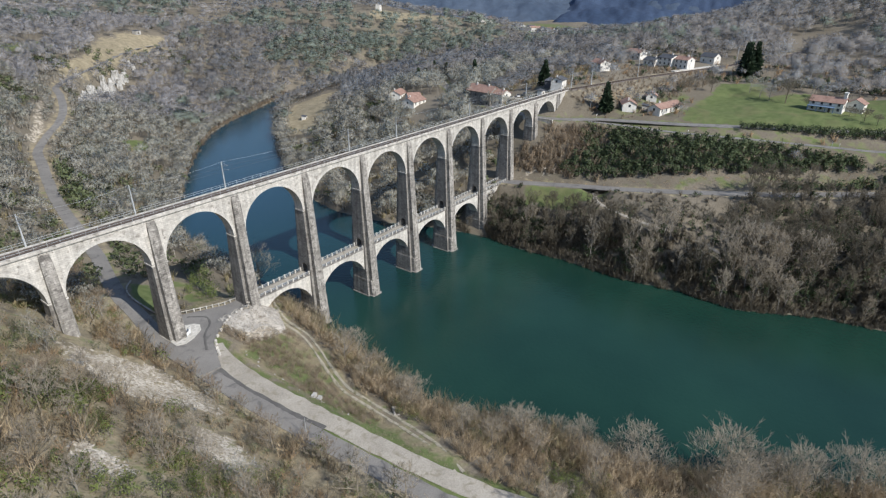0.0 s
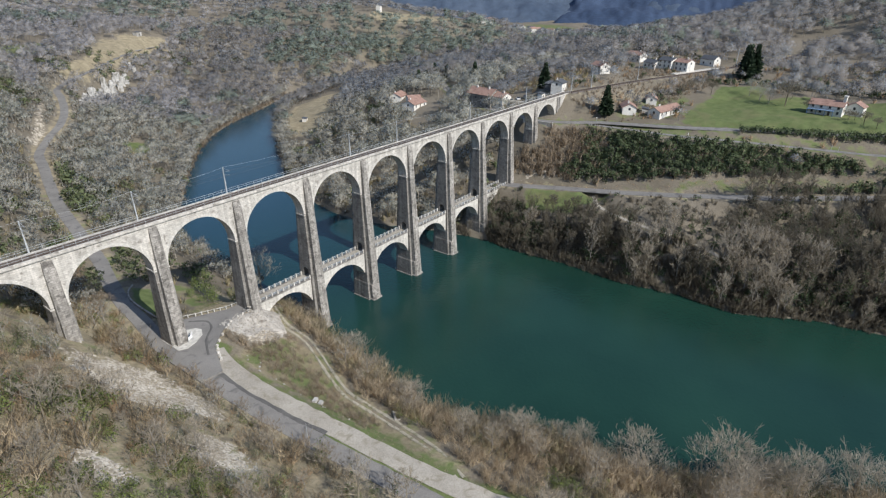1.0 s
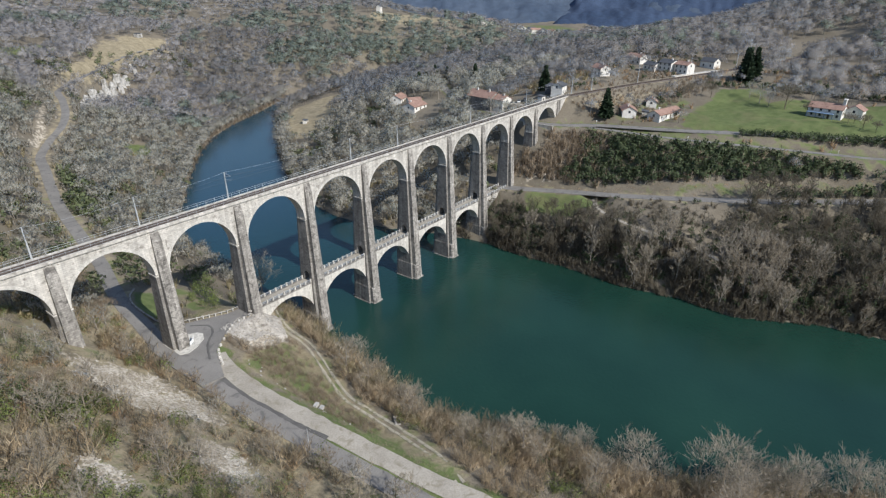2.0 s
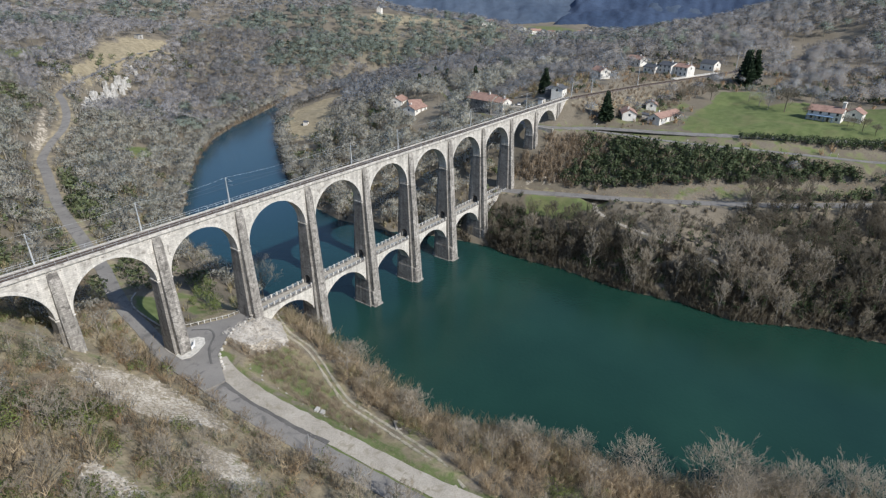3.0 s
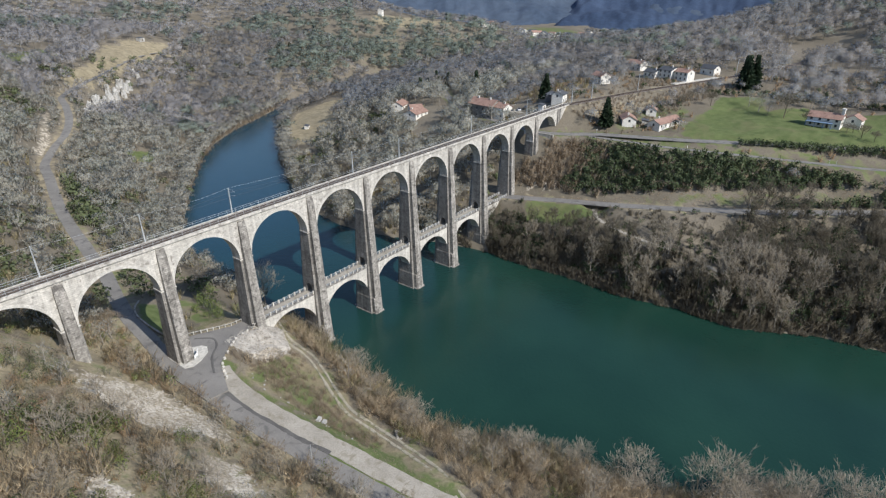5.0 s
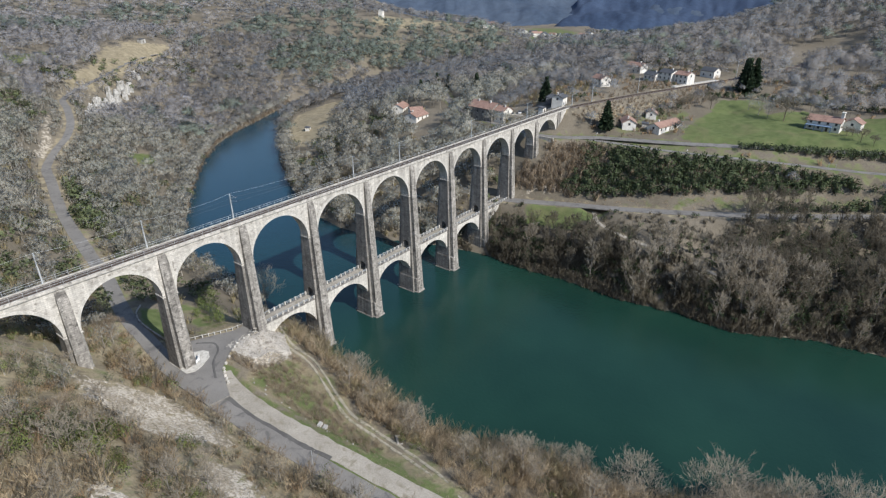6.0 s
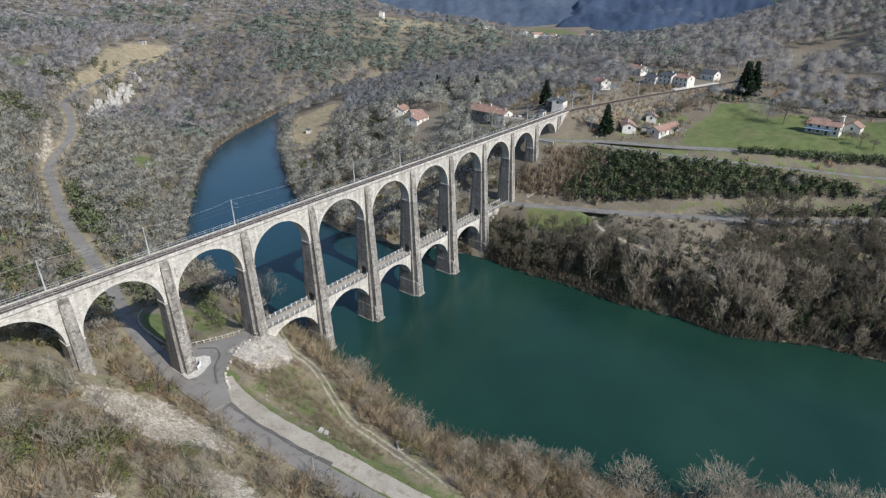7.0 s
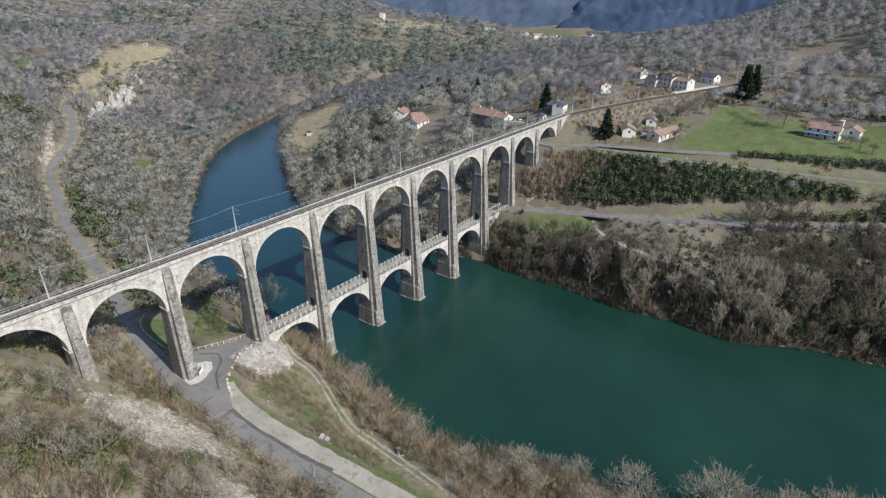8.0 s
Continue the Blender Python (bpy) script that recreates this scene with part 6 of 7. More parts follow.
def plant_east():
    """Trees, thickets and hedges among the houses and behind the pasture."""
    r = np.random.RandomState(10)
    x, y = poisson(121, 236, 520, -260, 62, 5.6)
    d = np.hypot(x + 34, y + 132)
    rail = near_line(x, y, RAIL_E)[0]
    ok = clear(x, y, 2.5, reach=-2) & (d < 445) & (rail > 7) & (value_noise(x, y, 24, 55) + 0.35 * r.normal(size=len(x)) > -0.3)
    ok &= (x > 300) | (y > -10) | (y < -145) | (r.rand(len(x)) < 0.4)
    ok &= ~(inside(x, y, [(280, -30), (335, -50), (400, -78), (410, 25), (350, 8), (300, 0)]) & (r.rand(len(x)) < 0.85))
    s = 0.55 + 0.45 * r.rand(len(x))
    half = r.rand(len(x)) < 0.5
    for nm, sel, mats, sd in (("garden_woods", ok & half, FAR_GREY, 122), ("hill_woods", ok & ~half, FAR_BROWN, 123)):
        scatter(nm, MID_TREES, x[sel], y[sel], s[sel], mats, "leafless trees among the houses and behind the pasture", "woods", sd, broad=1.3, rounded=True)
    x, y = poisson(124, 236, 430, -220, 60, 5.0)
    rail = near_line(x, y, RAIL_E)[0]
    ok = clear(x, y, 1.5, ("green", "dry"), reach=-4) & (rail > 3.5) & (value_noise(x, y, 11, 56) + 0.3 * r.normal(size=len(x)) > 0.32)
    scatter("garden_shrubs", DENSE_SHRUBS, x[ok], y[ok], 0.4 + 0.6 * r.rand(ok.sum()), RED, "brown leafless shrubs on the embankment and in gardens", "shrubs", 125, rounded=True)
    x, y = poisson(129, 236, 345, -62, -4, 2.1)
    ok = clear(x, y, 0.6, ("green",), reach=-5) & (near_line(x, y, RAIL_E)[0] > 4) & (value_noise(x, y, 8, 59) + 0.4 * r.normal(size=len(x)) > -0.6) & (y > -36 - 0.2 * (x - 236))
    scatter("embankment_scrub", DENSE_SHRUBS, x[ok], y[ok], 0.3 + 0.4 * r.rand(ok.sum()), UMBER, "low russet scrub on the railway embankment", "scrub", 130, rounded=True)
    x, y = poisson(126, 240, 430, -220, 60, 7.5)
    ok = clear(x, y, 1.5, reach=-3) & (near_line(x, y, RAIL_E)[0] > 5) & (value_noise(x, y, 19, 57) > 0.25)
    scatter("garden_evergreens", LEAFY_FAR, x[ok], y[ok], 0.8 + 0.8 * r.rand(ok.sum()), [M["bark"], M["ivy"]], "dark evergreen shrubs in gardens and hedges", "shrubs", 127, rounded=True)
    hl = sampled([(322, -50), (330, -75), (338, -104), (336, -140), (330, -165)], 1.6)
    scatter("field_hedge", LEAFY_FAR, hl[:, 0] + r.normal(size=len(hl)), hl[:, 1] + r.normal(size=len(hl)), 1.0 + 0.7 * r.rand(len(hl)), [M["bark"], M["ivy"]], "dark overgrown hedge behind the pasture", "hedge", 128, rounded=True)


def plant_far():
    r = np.random.RandomState(9)
    parts = []
    for x0, x1, y0, y1, gap, near, limit in ((100, 800, -320, 760, 9.5, 440, 820), (100, 1500, -500, 1500, 19, 820, 1500), (600, 2000, -300, 1800, 34, 1500, 1900)):
        x, y = poisson(int(gap * 10), x0, x1, y0, y1, gap)
        d = np.hypot(x + 34, y + 132)
        az = np.degrees(np.arctan2(x + 34, y + 132))
        ok = (d > near) & (d < limit) & (az > 8) & (az < 97)
        x, y = x[ok], y[ok]
        k = clear(x, y, 3.0, reach=5) & (near_line(x, y, CLIFF)[0] > 8) & ((d[ok] < 1230) | (az[ok] < 46) | (az[ok] > 82))
        parts.append((x[k], y[k], np.full(k.sum(), gap)))
    x, y, gap = (np.concatenate([p[i] for p in parts]) for i in range(3))
    den = value_noise(x, y, 60, 61) + 0.5 * value_noise(x, y, 200, 62) + 0.45 * r.normal(size=len(x))
    west = x < 0.72 * y + 60 * value_noise(x, y, 150, 63)
    belt = (near_line(x, y, [(470, 560), (620, 520), (760, 420)])[0] < 45) | (inside(x, y, EVERGREEN_BELT) & (r.rand(len(x)) < 0.8))
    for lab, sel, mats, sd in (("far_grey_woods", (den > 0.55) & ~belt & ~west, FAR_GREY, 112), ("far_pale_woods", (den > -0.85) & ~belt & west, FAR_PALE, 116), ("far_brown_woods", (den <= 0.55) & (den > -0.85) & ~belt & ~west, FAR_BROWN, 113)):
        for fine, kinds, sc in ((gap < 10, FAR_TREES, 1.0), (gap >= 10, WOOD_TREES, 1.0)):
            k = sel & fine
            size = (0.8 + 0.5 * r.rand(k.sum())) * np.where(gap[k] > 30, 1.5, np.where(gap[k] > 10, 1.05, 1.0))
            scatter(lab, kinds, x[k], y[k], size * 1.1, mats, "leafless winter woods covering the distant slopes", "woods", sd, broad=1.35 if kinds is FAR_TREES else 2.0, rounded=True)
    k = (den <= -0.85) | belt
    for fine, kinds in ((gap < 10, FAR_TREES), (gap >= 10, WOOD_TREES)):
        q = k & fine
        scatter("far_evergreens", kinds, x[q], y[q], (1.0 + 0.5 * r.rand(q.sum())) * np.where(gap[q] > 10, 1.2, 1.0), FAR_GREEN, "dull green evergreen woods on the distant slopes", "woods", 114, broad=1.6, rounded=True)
    q = (den <= -0.6) & (r.rand(len(x)) < 0.06)
    scatter("far_conifers", FIRS_FAR, x[q], y[q], 0.7 + 0.4 * r.rand(q.sum()), [M["bark"], M["needle"]], "scattered dark conifers in the distant woods", "woods", 115)


def plant_evergreen_stands():
    """Clumps of evergreen trees by the valley road, the cliff and the meadows."""
    r = np.random.RandomState(14)
    xs, ys, ss = [], [], []
    for x, y, n, spread, s in ((56, 118, 16, 5, 2.2), (60, 142, 14, 5, 2.2), (68, 133, 12, 5, 2.0), (80, 141, 5, 3, 1.6), (92, 208, 10, 5, 2.0), (50, 124, 6, 3, 1.8), (150, 395, 16, 7, 2.2), (200, 437, 10, 6, 2.0),
                              (245, 452, 18, 9, 2.2), (294, 482, 18, 12, 2.4), (302, 459, 16, 12, 2.2), (340, 450, 22, 14, 2.4), (205, 414, 10, 6, 2.2), (140, 290, 9, 5, 1.8), (110, 250, 5, 4, 1.6),
                              (54, 128, 16, 4, 2.4), (58, 146, 16, 4, 2.4), (63, 160, 12, 4, 2.2), (53, 112, 12, 4, 2.2), (94, 204, 10, 4, 2.4), (84, 190, 8, 4, 2.0), (162, 384, 14, 6, 2.0), (188, 400, 12, 6, 2.0), (132, 330, 10, 4, 1.8), (34, 180, 12, 7, 2.0), (62, 250, 14, 8, 2.2), (40, 215, 10, 7, 2.0)):
        xs += list(x + r.normal(size=n) * spread * 0.8)
        ys += list(y + r.normal(size=n) * spread * 1.2)
        ss += list(s * (0.6 + 0.7 * r.rand(n)))
    xs, ys, ss = np.array(xs), np.array(ys), np.array(ss)
    ok = clear(xs, ys, 2.0, ())
    scatter("evergreen_stand", LEAFY_MID, xs[ok], ys[ok], ss[ok], [M["bark"], M["mid_green"]], "clumps of olive evergreen trees beside the valley road", "trees", 141, broad=1.1, rounded=True)


plant_evergreen_stands()
plant_hillside()
plant_near_bank()
plant_right_bank()
plant_upstream()
plant_road_verges()
plant_shores()
plant_east()
plant_far()

# ---- houses ----


def house(name, label, at, turn, length, width, wall_h, roof_h, roof_mat="tile", windows=3, chimney=1, wall_mat="plaster", floors=1, group=""):
    """A small house: walls with gables, a roof with eaves, a chimney, windows and a door."""
    ob = thing(name, label, "house" if "shed" not in name else "shed", at, turn, group)
    a, c = length / 2, width / 2
    bm = bmesh.new()
    prof = [(-c, -1.2), (c, -1.2), (c, wall_h), (0, wall_h + roof_h), (-c, wall_h)]
    ends = [[bm.verts.new((x, y, z)) for y, z in prof] for x in (-a, a)]
    bm.faces.new(ends[0][::-1])
    bm.faces.new(ends[1])
    for i in range(5):
        j = (i + 1) % 5
        bm.faces.new((ends[0][i], ends[0][j], ends[1][j], ends[1][i]))
    part("wall", bm, M[wall_mat], ob)
    k = roof_h / c
    e, o, th = 0.55, 0.4, 0.18
    for side in (-1, 1):
        bm = bmesh.new()
        pts = [(0, wall_h + roof_h + 0.03), (side * (c + e), wall_h - k * e + 0.03), (side * (c + e), wall_h - k * e + th + 0.03), (0, wall_h + roof_h + th + 0.03)]
        lo = [[bm.verts.new((x, y, z)) for y, z in pts] for x in (-a - o, a + o)]
        bm.faces.new(lo[0])
        bm.faces.new(lo[1][::-1])
        for i in range(4):
            j = (i + 1) % 4
            bm.faces.new((lo[0][i], lo[0][j], lo[1][j], lo[1][i]))
        part("roof", bm, M[roof_mat], ob, "red clay tile roof slope" if roof_mat == "tile" else "dark roof slope")
    for n in range(chimney):
        bm = bmesh.new()
        x = -a * 0.5 + n * a
        box(bm, x - 0.35, x + 0.35, 0.2, 0.8, wall_h + roof_h * 0.5, wall_h + roof_h + 0.9)
        box(bm, x - 0.42, x + 0.42, 0.13, 0.87, wall_h + roof_h + 0.9, wall_h + roof_h + 1.0)
        part("chimney", bm, M["plaster"], ob)
    for side in (-1, 1):
        for f in range(floors):
            z0 = 0.9 + f * (wall_h / floors)
            for n in range(windows):
                x = -a + length * (n + 0.5) / windows
                bm = bmesh.new()
                y0, y1 = sorted((side * (c - 0.05), side * (c + 0.03)))
                door = f == 0 and n == windows // 2 and side < 0
                box(bm, x - 0.5, x + 0.5, y0, y1, 0.0 if door else z0, 2.05 if door else z0 + 1.3)
                w = part("door" if door else "window", bm, M["wood_tie"] if door else M["glass_dark"], ob)
                if not door:
                    bm = bmesh.new()
                    y0, y1 = sorted((side * (c + 0.0), side * (c + 0.16)))
                    box(bm, x - 0.62, x + 0.62, y0, y1, z0 - 0.12, z0)
                    part("sill", bm, M["plaster"], w)
    for s in (-1, 1):
        bm = bmesh.new()
        x0, x1 = sorted((s * (a - 0.05), s * (a + 0.03)))
        box(bm, x0, x1, -0.5, 0.5, wall_h - 1.3, wall_h - 0.1)
        part("window", bm, M["glass_dark"], ob)
    return ob


def shed(label, at, turn, length, width, h, wall_mat="plaster", roof_mat="slate"):
    ob = thing("shed", label, "shed", at, turn)
    a, c = length / 2, width / 2
    bm = bmesh.new()
    frustum(bm, [rect(-a, a, -c, c, -0.8), rect(-a, a, -c, c, h)])
    part("wall", bm, M[wall_mat], ob)
    bm = bmesh.new()
    frustum(bm, [[(-a - 0.3, -c - 0.3, h), (a + 0.3, -c - 0.3, h), (a + 0.3, c + 0.3, h + 0.5), (-a - 0.3, c + 0.3, h + 0.5)], [(-a - 0.3, -c - 0.3, h + 0.15), (a + 0.3, -c - 0.3, h + 0.15), (a + 0.3, c + 0.3, h + 0.65), (-a - 0.3, c + 0.3, h + 0.65)]])
    part("roof", bm, M[roof_mat], ob)
    bm = bmesh.new()
    box(bm, -0.6, 0.6, -c - 0.04, -c + 0.1, 0.0, 2.0)
    part("door", bm, M["wood_tie"], ob)
    return ob


def ground_at(x, y, lift=0.0):
    return (x, y, float(land(np.array([float(x)]), np.array([float(y)]))[0]) + lift)


def build_houses():
    house("house", "long low white house with a red tile roof", ground_at(255.5, -46.5), -13, 19, 6.5, 2.7, 1.6, windows=5)
    house("house", "small white cottage with a red tile roof and gable", ground_at(248, -31), 28, 10, 6.5, 2.5, 1.7, windows=3)
    house("house", "little white outbuilding with a red tile roof", ground_at(269, -35), 20, 6, 5, 2.8, 1.5, windows=2, chimney=0)
    shed("grey garden shed beside the white cottage", ground_at(252.5, -38), 20, 4, 3, 2.2, "concrete")
    # farmhouse by the pasture
    h = house("farmhouse", "white farmhouse with red roof and blue veranda on green pasture", ground_at(293, -110), -97, 14, 8, 4.6, 1.9, windows=4, floors=2, chimney=0)
    bm = bmesh.new()
    box(bm, -7.0, 4.0, -6.4, -4.1, 2.4, 2.65)
    for x in (-6.8, -3.0, 0.5, 3.8):
        box(bm, x - 0.15, x + 0.15, -6.2, -5.9, -1.0, 2.4)
    part("veranda", bm, M["blue_paint"], h, "pale blue veranda roof on posts")
    bm = bmesh.new()
    frustum(bm, [rect(5.6, 7.0, -1.0, 1.0, 0), rect(5.7, 6.9, -0.9, 0.9, 8.8)])
    box(bm, 5.5, 7.1, -1.1, 1.1, 8.8, 9.1)
    part("chimney", bm, M["plaster"], h, "broad white chimney stack")
    house("house", "white wing with a red hipped roof beside the farmhouse", ground_at(297.5, -121), -8, 7, 7, 3.8, 1.9, windows=2, floors=1, chimney=0)
    # station
    house("station_house", "tall white station house with a red tile roof", ground_at(347, -27, 0.2), 72, 9, 7.5, 5.4, 1.6, windows=3, floors=2)
    house("house", "pale house with a dark roof behind the platform", ground_at(349, -17, 0.2), 66, 10, 8, 4.8, 1.7, "slate", windows=3, floors=2)
    house("house", "low cream building with a grey roof by the track", ground_at(349, -7, 0.2), 68, 9, 7, 3.4, 1.6, "slate", windows=3)
    house("house", "two-storey house with a red tile roof above the station", ground_at(377, 14, 0.2), 75, 11, 8, 4.8, 1.9, windows=3, floors=2)
    house("house", "small white gabled goods shed near the track", ground_at(383, -33, 0.2), 70, 10, 7, 4.0, 2.0, "slate", windows=2, chimney=0)
    house("house", "red-roofed house half hidden in the trees", ground_at(302, 8, 0.2), 60, 9, 7, 4.4, 1.8, windows=3, floors=2)
    # at the viaduct's end
    house("crossing_house", "white gatekeeper's house with a grey roof by the track", ground_at(246, 6.5, 0.1), 8, 7, 6, 4.6, 1.3, "slate", windows=2, floors=1)
    shed("long dark shed beside the track", ground_at(252, 14), 12, 10, 4, 3.0, "slate")
    # Dark pier stone on the walls stands in for shade on the west side.
    house("mill_house", "tall old stone house, walls darkened for shade, long red tile roof", ground_at(237, 47), 82, 17, 9, 7.4, 2.8, windows=4, floors=2, chimney=2, wall_mat="pier")
    house("house", "lower stone wing with a red tile roof", ground_at(236.5, 35), 82, 7, 7.5, 6.0, 1.9, windows=2, chimney=1)
    shed("grey flat-roofed outbuilding below the old house", ground_at(229, 55), 50, 6, 5, 3.2, "concrete")
    shed("small white hut beside the track", ground_at(238, 12), 0, 3.4, 2.6, 2.6)
    house("villa", "white villa with red tile roofs among bare trees", ground_at(236, 97), 5, 13, 9, 2.8, 2.0, windows=3)
    house("villa", "white villa wing with a red tile roof", ground_at(245, 105), -35, 8, 7, 3.0, 1.6, windows=2, chimney=0)
    house("house", "white house with a wide red roof among bare trees", ground_at(258, 130), 20, 12, 9, 3.2, 2.2, windows=3)
    shed("small white hut in the dry river meadow", ground_at(251, 220), 30, 4, 3, 2.2)
    shed("small pale stone hut on the meadow crest", ground_at(288, 531), 20, 7, 5, 3.5, "rock", "slate")
    house("chapel_tower", "white tower house on the far hill", ground_at(678, 540), 20, 7, 7, 9, 3, "slate", windows=1, chimney=0, floors=2)
    r = np.random.RandomState(17)
    for px, py in ((898, 403), (912, 396), (930, 392), (941, 388), (950, 376), (958, 370), (936, 374), (920, 382), (1020, 356), (1036, 350), (985, 372), (905, 388), (905, 480), (890, 472), (870, 470), (850, 462), (836, 452), (800, 440)):
        house("village_house", "white village house with a grey-red roof far down the valley", ground_at(px + r.rand() * 8, py + r.rand() * 8), r.rand() * 180, 13, 10, 6, 3, "tile" if r.rand() < 0.5 else "slate", windows=2, chimney=0, group="village down the valley")


def car(at, turn, mat, label):
    ob = thing("car", label, "car", at, turn, "cars in the yard")
    bm = bmesh.new()
    frustum(bm, [rect(-2.1, 2.1, -0.85, 0.85, 0.3), rect(-2.15, 2.15, -0.88, 0.88, 0.75), rect(-2.0, 1.9, -0.82, 0.82, 0.9)])
    part("body", bm, mat, ob)
    bm = bmesh.new()
    frustum(bm, [rect(-1.7, 1.0, -0.78, 0.78, 0.9), rect(-1.3, 0.4, -0.62, 0.62, 1.42)])
    part("cabin", bm, M["glass_dark"], ob)
    for x in (-1.3, 1.3):
        for y in (-0.8, 0.8):
            bm = bmesh.new()
            rod(bm, (x, y - 0.1, 0.32), (x, y + 0.1, 0.32), 0.32, sides=10)
            part("wheel", bm, M["dark_metal"], ob)


# ---- small things by the road and track ----


def build_details():
    r = np.random.RandomState(23)
    # guard rail on the upstream side of the junction
    g = thing("guard_rail", "weathered low guard rail on pale posts beside the junction", "guard rail")
    line = sampled([(25.5, 8.9), (28.8, 7.3), (32.3, 5.5), (39.7, 2.1), (43.0, 1.7)], 1.6)
    for a, c in zip(line[:-1], line[1:]):
        bm = bmesh.new()
        rod(bm, (a[0], a[1], 18.45), (c[0], c[1], 18.45), 0.09, sides=4)
        part("rail", bm, M["concrete"], g)
    for a in line:
        bm = bmesh.new()
        box(bm, a[0] - 0.13, a[0] + 0.13, a[1] - 0.13, a[1] + 0.13, 17.2, 18.65)
        part("post", bm, M["concrete"], g)
    # kerb stones on the outer bend
    base = None
    for x, y in sampled([(42.6, -4.0), (39, -4.4), (36.4, -5.0), (33.6, -7.0), (31.4, -8.8), (29.2, -10.6), (27.6, -12.2), (26.0, -15.2), (25.0, -18.0)], 1.9):
        if base is None:
            base = thing("kerb_stone", "pale roadside kerb stone on the bend", "kerb stone", group="kerb stones on the bend")
            bm = bmesh.new()
            frustum(bm, [rect(-0.35, 0.35, -0.22, 0.22, -0.3), rect(-0.33, 0.33, -0.2, 0.2, 0.42), rect(-0.25, 0.25, -0.12, 0.12, 0.55)])
            part("stone", bm, M["ring"], base)
            ob = base
        else:
            ob = copy_thing(base, Matrix())
        ob.matrix_basis = pose(x, y, 17.75, 0, 0, r.rand() * 40)
    # rubble revetment under the bridge end
    n, m = 44, 13
    v, f = [], []
    for j in range(m):
        for i in range(n):
            a = math.pi * (1.02 + 0.98 * i / (n - 1))
            s = j / (m - 1)
            rad = 3.4 + (8.4 + 1.6 * math.sin(2.3 * a) + 1.2 * math.sin(5.1 * a)) * s + 0.35 * (r.rand() - 0.5)
            px, py = 42.6 + rad * 0.78 * math.cos(a), -2.6 + rad * math.sin(a)
            v.append((px, py, 17.75 - 6.6 * s))
    for j in range(m - 1):
        for i in range(n - 1):
            k = j * n + i
            f.append((k, k + 1, k + n + 1, k + n))
    v = np.array(v)
    v[:, 2] = np.maximum(v[:, 2], land(v[:, 0], v[:, 1]) + 0.14) + 0.22 * (r.rand(len(v)) - 0.5)
    v[-n:, 2] -= 0.5
    top = len(v)
    v = np.vstack([v, (42.6, -2.4, 17.6)])
    ob = mesh_object("revetment", v, f, [M["rubble"]])
    bm = bmesh.new()
    bm.from_mesh(ob.data)
    bm.verts.ensure_lookup_table()
    for i in range(n - 1):
        bm.faces.new((bm.verts[i + 1], bm.verts[i], bm.verts[top]))
    bmesh.ops.recalc_face_normals(bm, faces=bm.faces[:])
    bm.to_mesh(ob.data)
    bm.free()
    tagged(ob, "pale rubble stone slope below the bridge end", "revetment", kind="structure")
    # loose pale stones along its foot and the road verge
    for k in range(46):
        if k < 26:
            a = math.pi * (1.02 + 0.95 * r.rand())
            rad = 10.6 + 2.6 * r.rand()
            x, y = 42.6 + rad * 0.85 * math.cos(a), -2.6 + rad * math.sin(a)
        else:
            s = r.rand()
            x, y = 28.0 + 2.5 * s + 3.5 * r.rand(), -16 - 40 * s
        q = thing("boulder", "pale limestone boulder lying in dry grass", "boulder", ground_at(x, y), r.rand() * 360, "boulders below the road")
        bm = bmesh.new()
        bmesh.ops.create_icosphere(bm, subdivisions=1, radius=0.14 + 0.24 * r.rand() ** 2)
        for w in bm.verts:
            w.co *= 0.75 + 0.5 * r.rand()
            w.co.z *= 0.7
        part("stone", bm, M["rock"], q)
    # small stones on the rubble slope and the bare scree
    g = Geo()
    for poly, count, lift in ((RUBBLE, 900, 0.2), (SCREE, 450, 0.03), (SCREE_LOW, 260, 0.03), (SCREE_SIDE, 160, 0.03)):
        p = np.array(poly, float)
        x = p[:, 0].min() + np.ptp(p[:, 0]) * r.rand(count * 3)
        y = p[:, 1].min() + np.ptp(p[:, 1]) * r.rand(count * 3)
        k = np.where(inside(x, y, poly))[0][:count]
        x, y = x[k], y[k]
        z = np.maximum(land(x, y), 17.75 - 0.8 * (np.hypot((x - 42.6) / 0.78, y + 2.6) - 3.4) if poly is RUBBLE else -9) + lift * 0.5
        for a, c, h in zip(x, y, z):
            s = 0.07 + 0.26 * r.rand() ** 3
            o = np.array([(1, 0, 0), (-1, 0, 0), (0, 1, 0), (0, -1, 0), (0, 0, 0.8), (0, 0, -0.6)]) * s * (0.6 + 0.8 * r.rand(6, 1)) + 0.25 * s * r.normal(size=(6, 3))
            g.add(o + (a, c, h), [(0, 2, 4), (2, 1, 4), (1, 3, 4), (3, 0, 4), (2, 0, 5), (1, 2, 5), (3, 1, 5), (0, 3, 5)], 0)
    v, f, _ = g.arrays()
    tagged(mesh_object("scree_stones", v, f, [M["rubble"]]), "pale loose limestone rubble on the bare slopes", "stones", kind="stuff")
    # two stone blocks on the verge, a slab on the track
    for x, y, l in ((30.6, -45.6, 1.5), (31.0, -46.9, 1.3)):
        q = thing("stone_block", "pale cut stone block on the grass verge", "stone block", ground_at(x, y), 20)
        bm = bmesh.new()
        frustum(bm, [rect(-l / 2, l / 2, -0.45, 0.45, -0.1), rect(-l / 2 + 0.05, l / 2 - 0.05, -0.42, 0.42, 0.75)])
        part("stone", bm, M["rock"], q)
    q = thing("culvert", "pale concrete culvert head beside the gravel track", "culvert", ground_at(40.8, -60.6), 52)
    bm = bmesh.new()
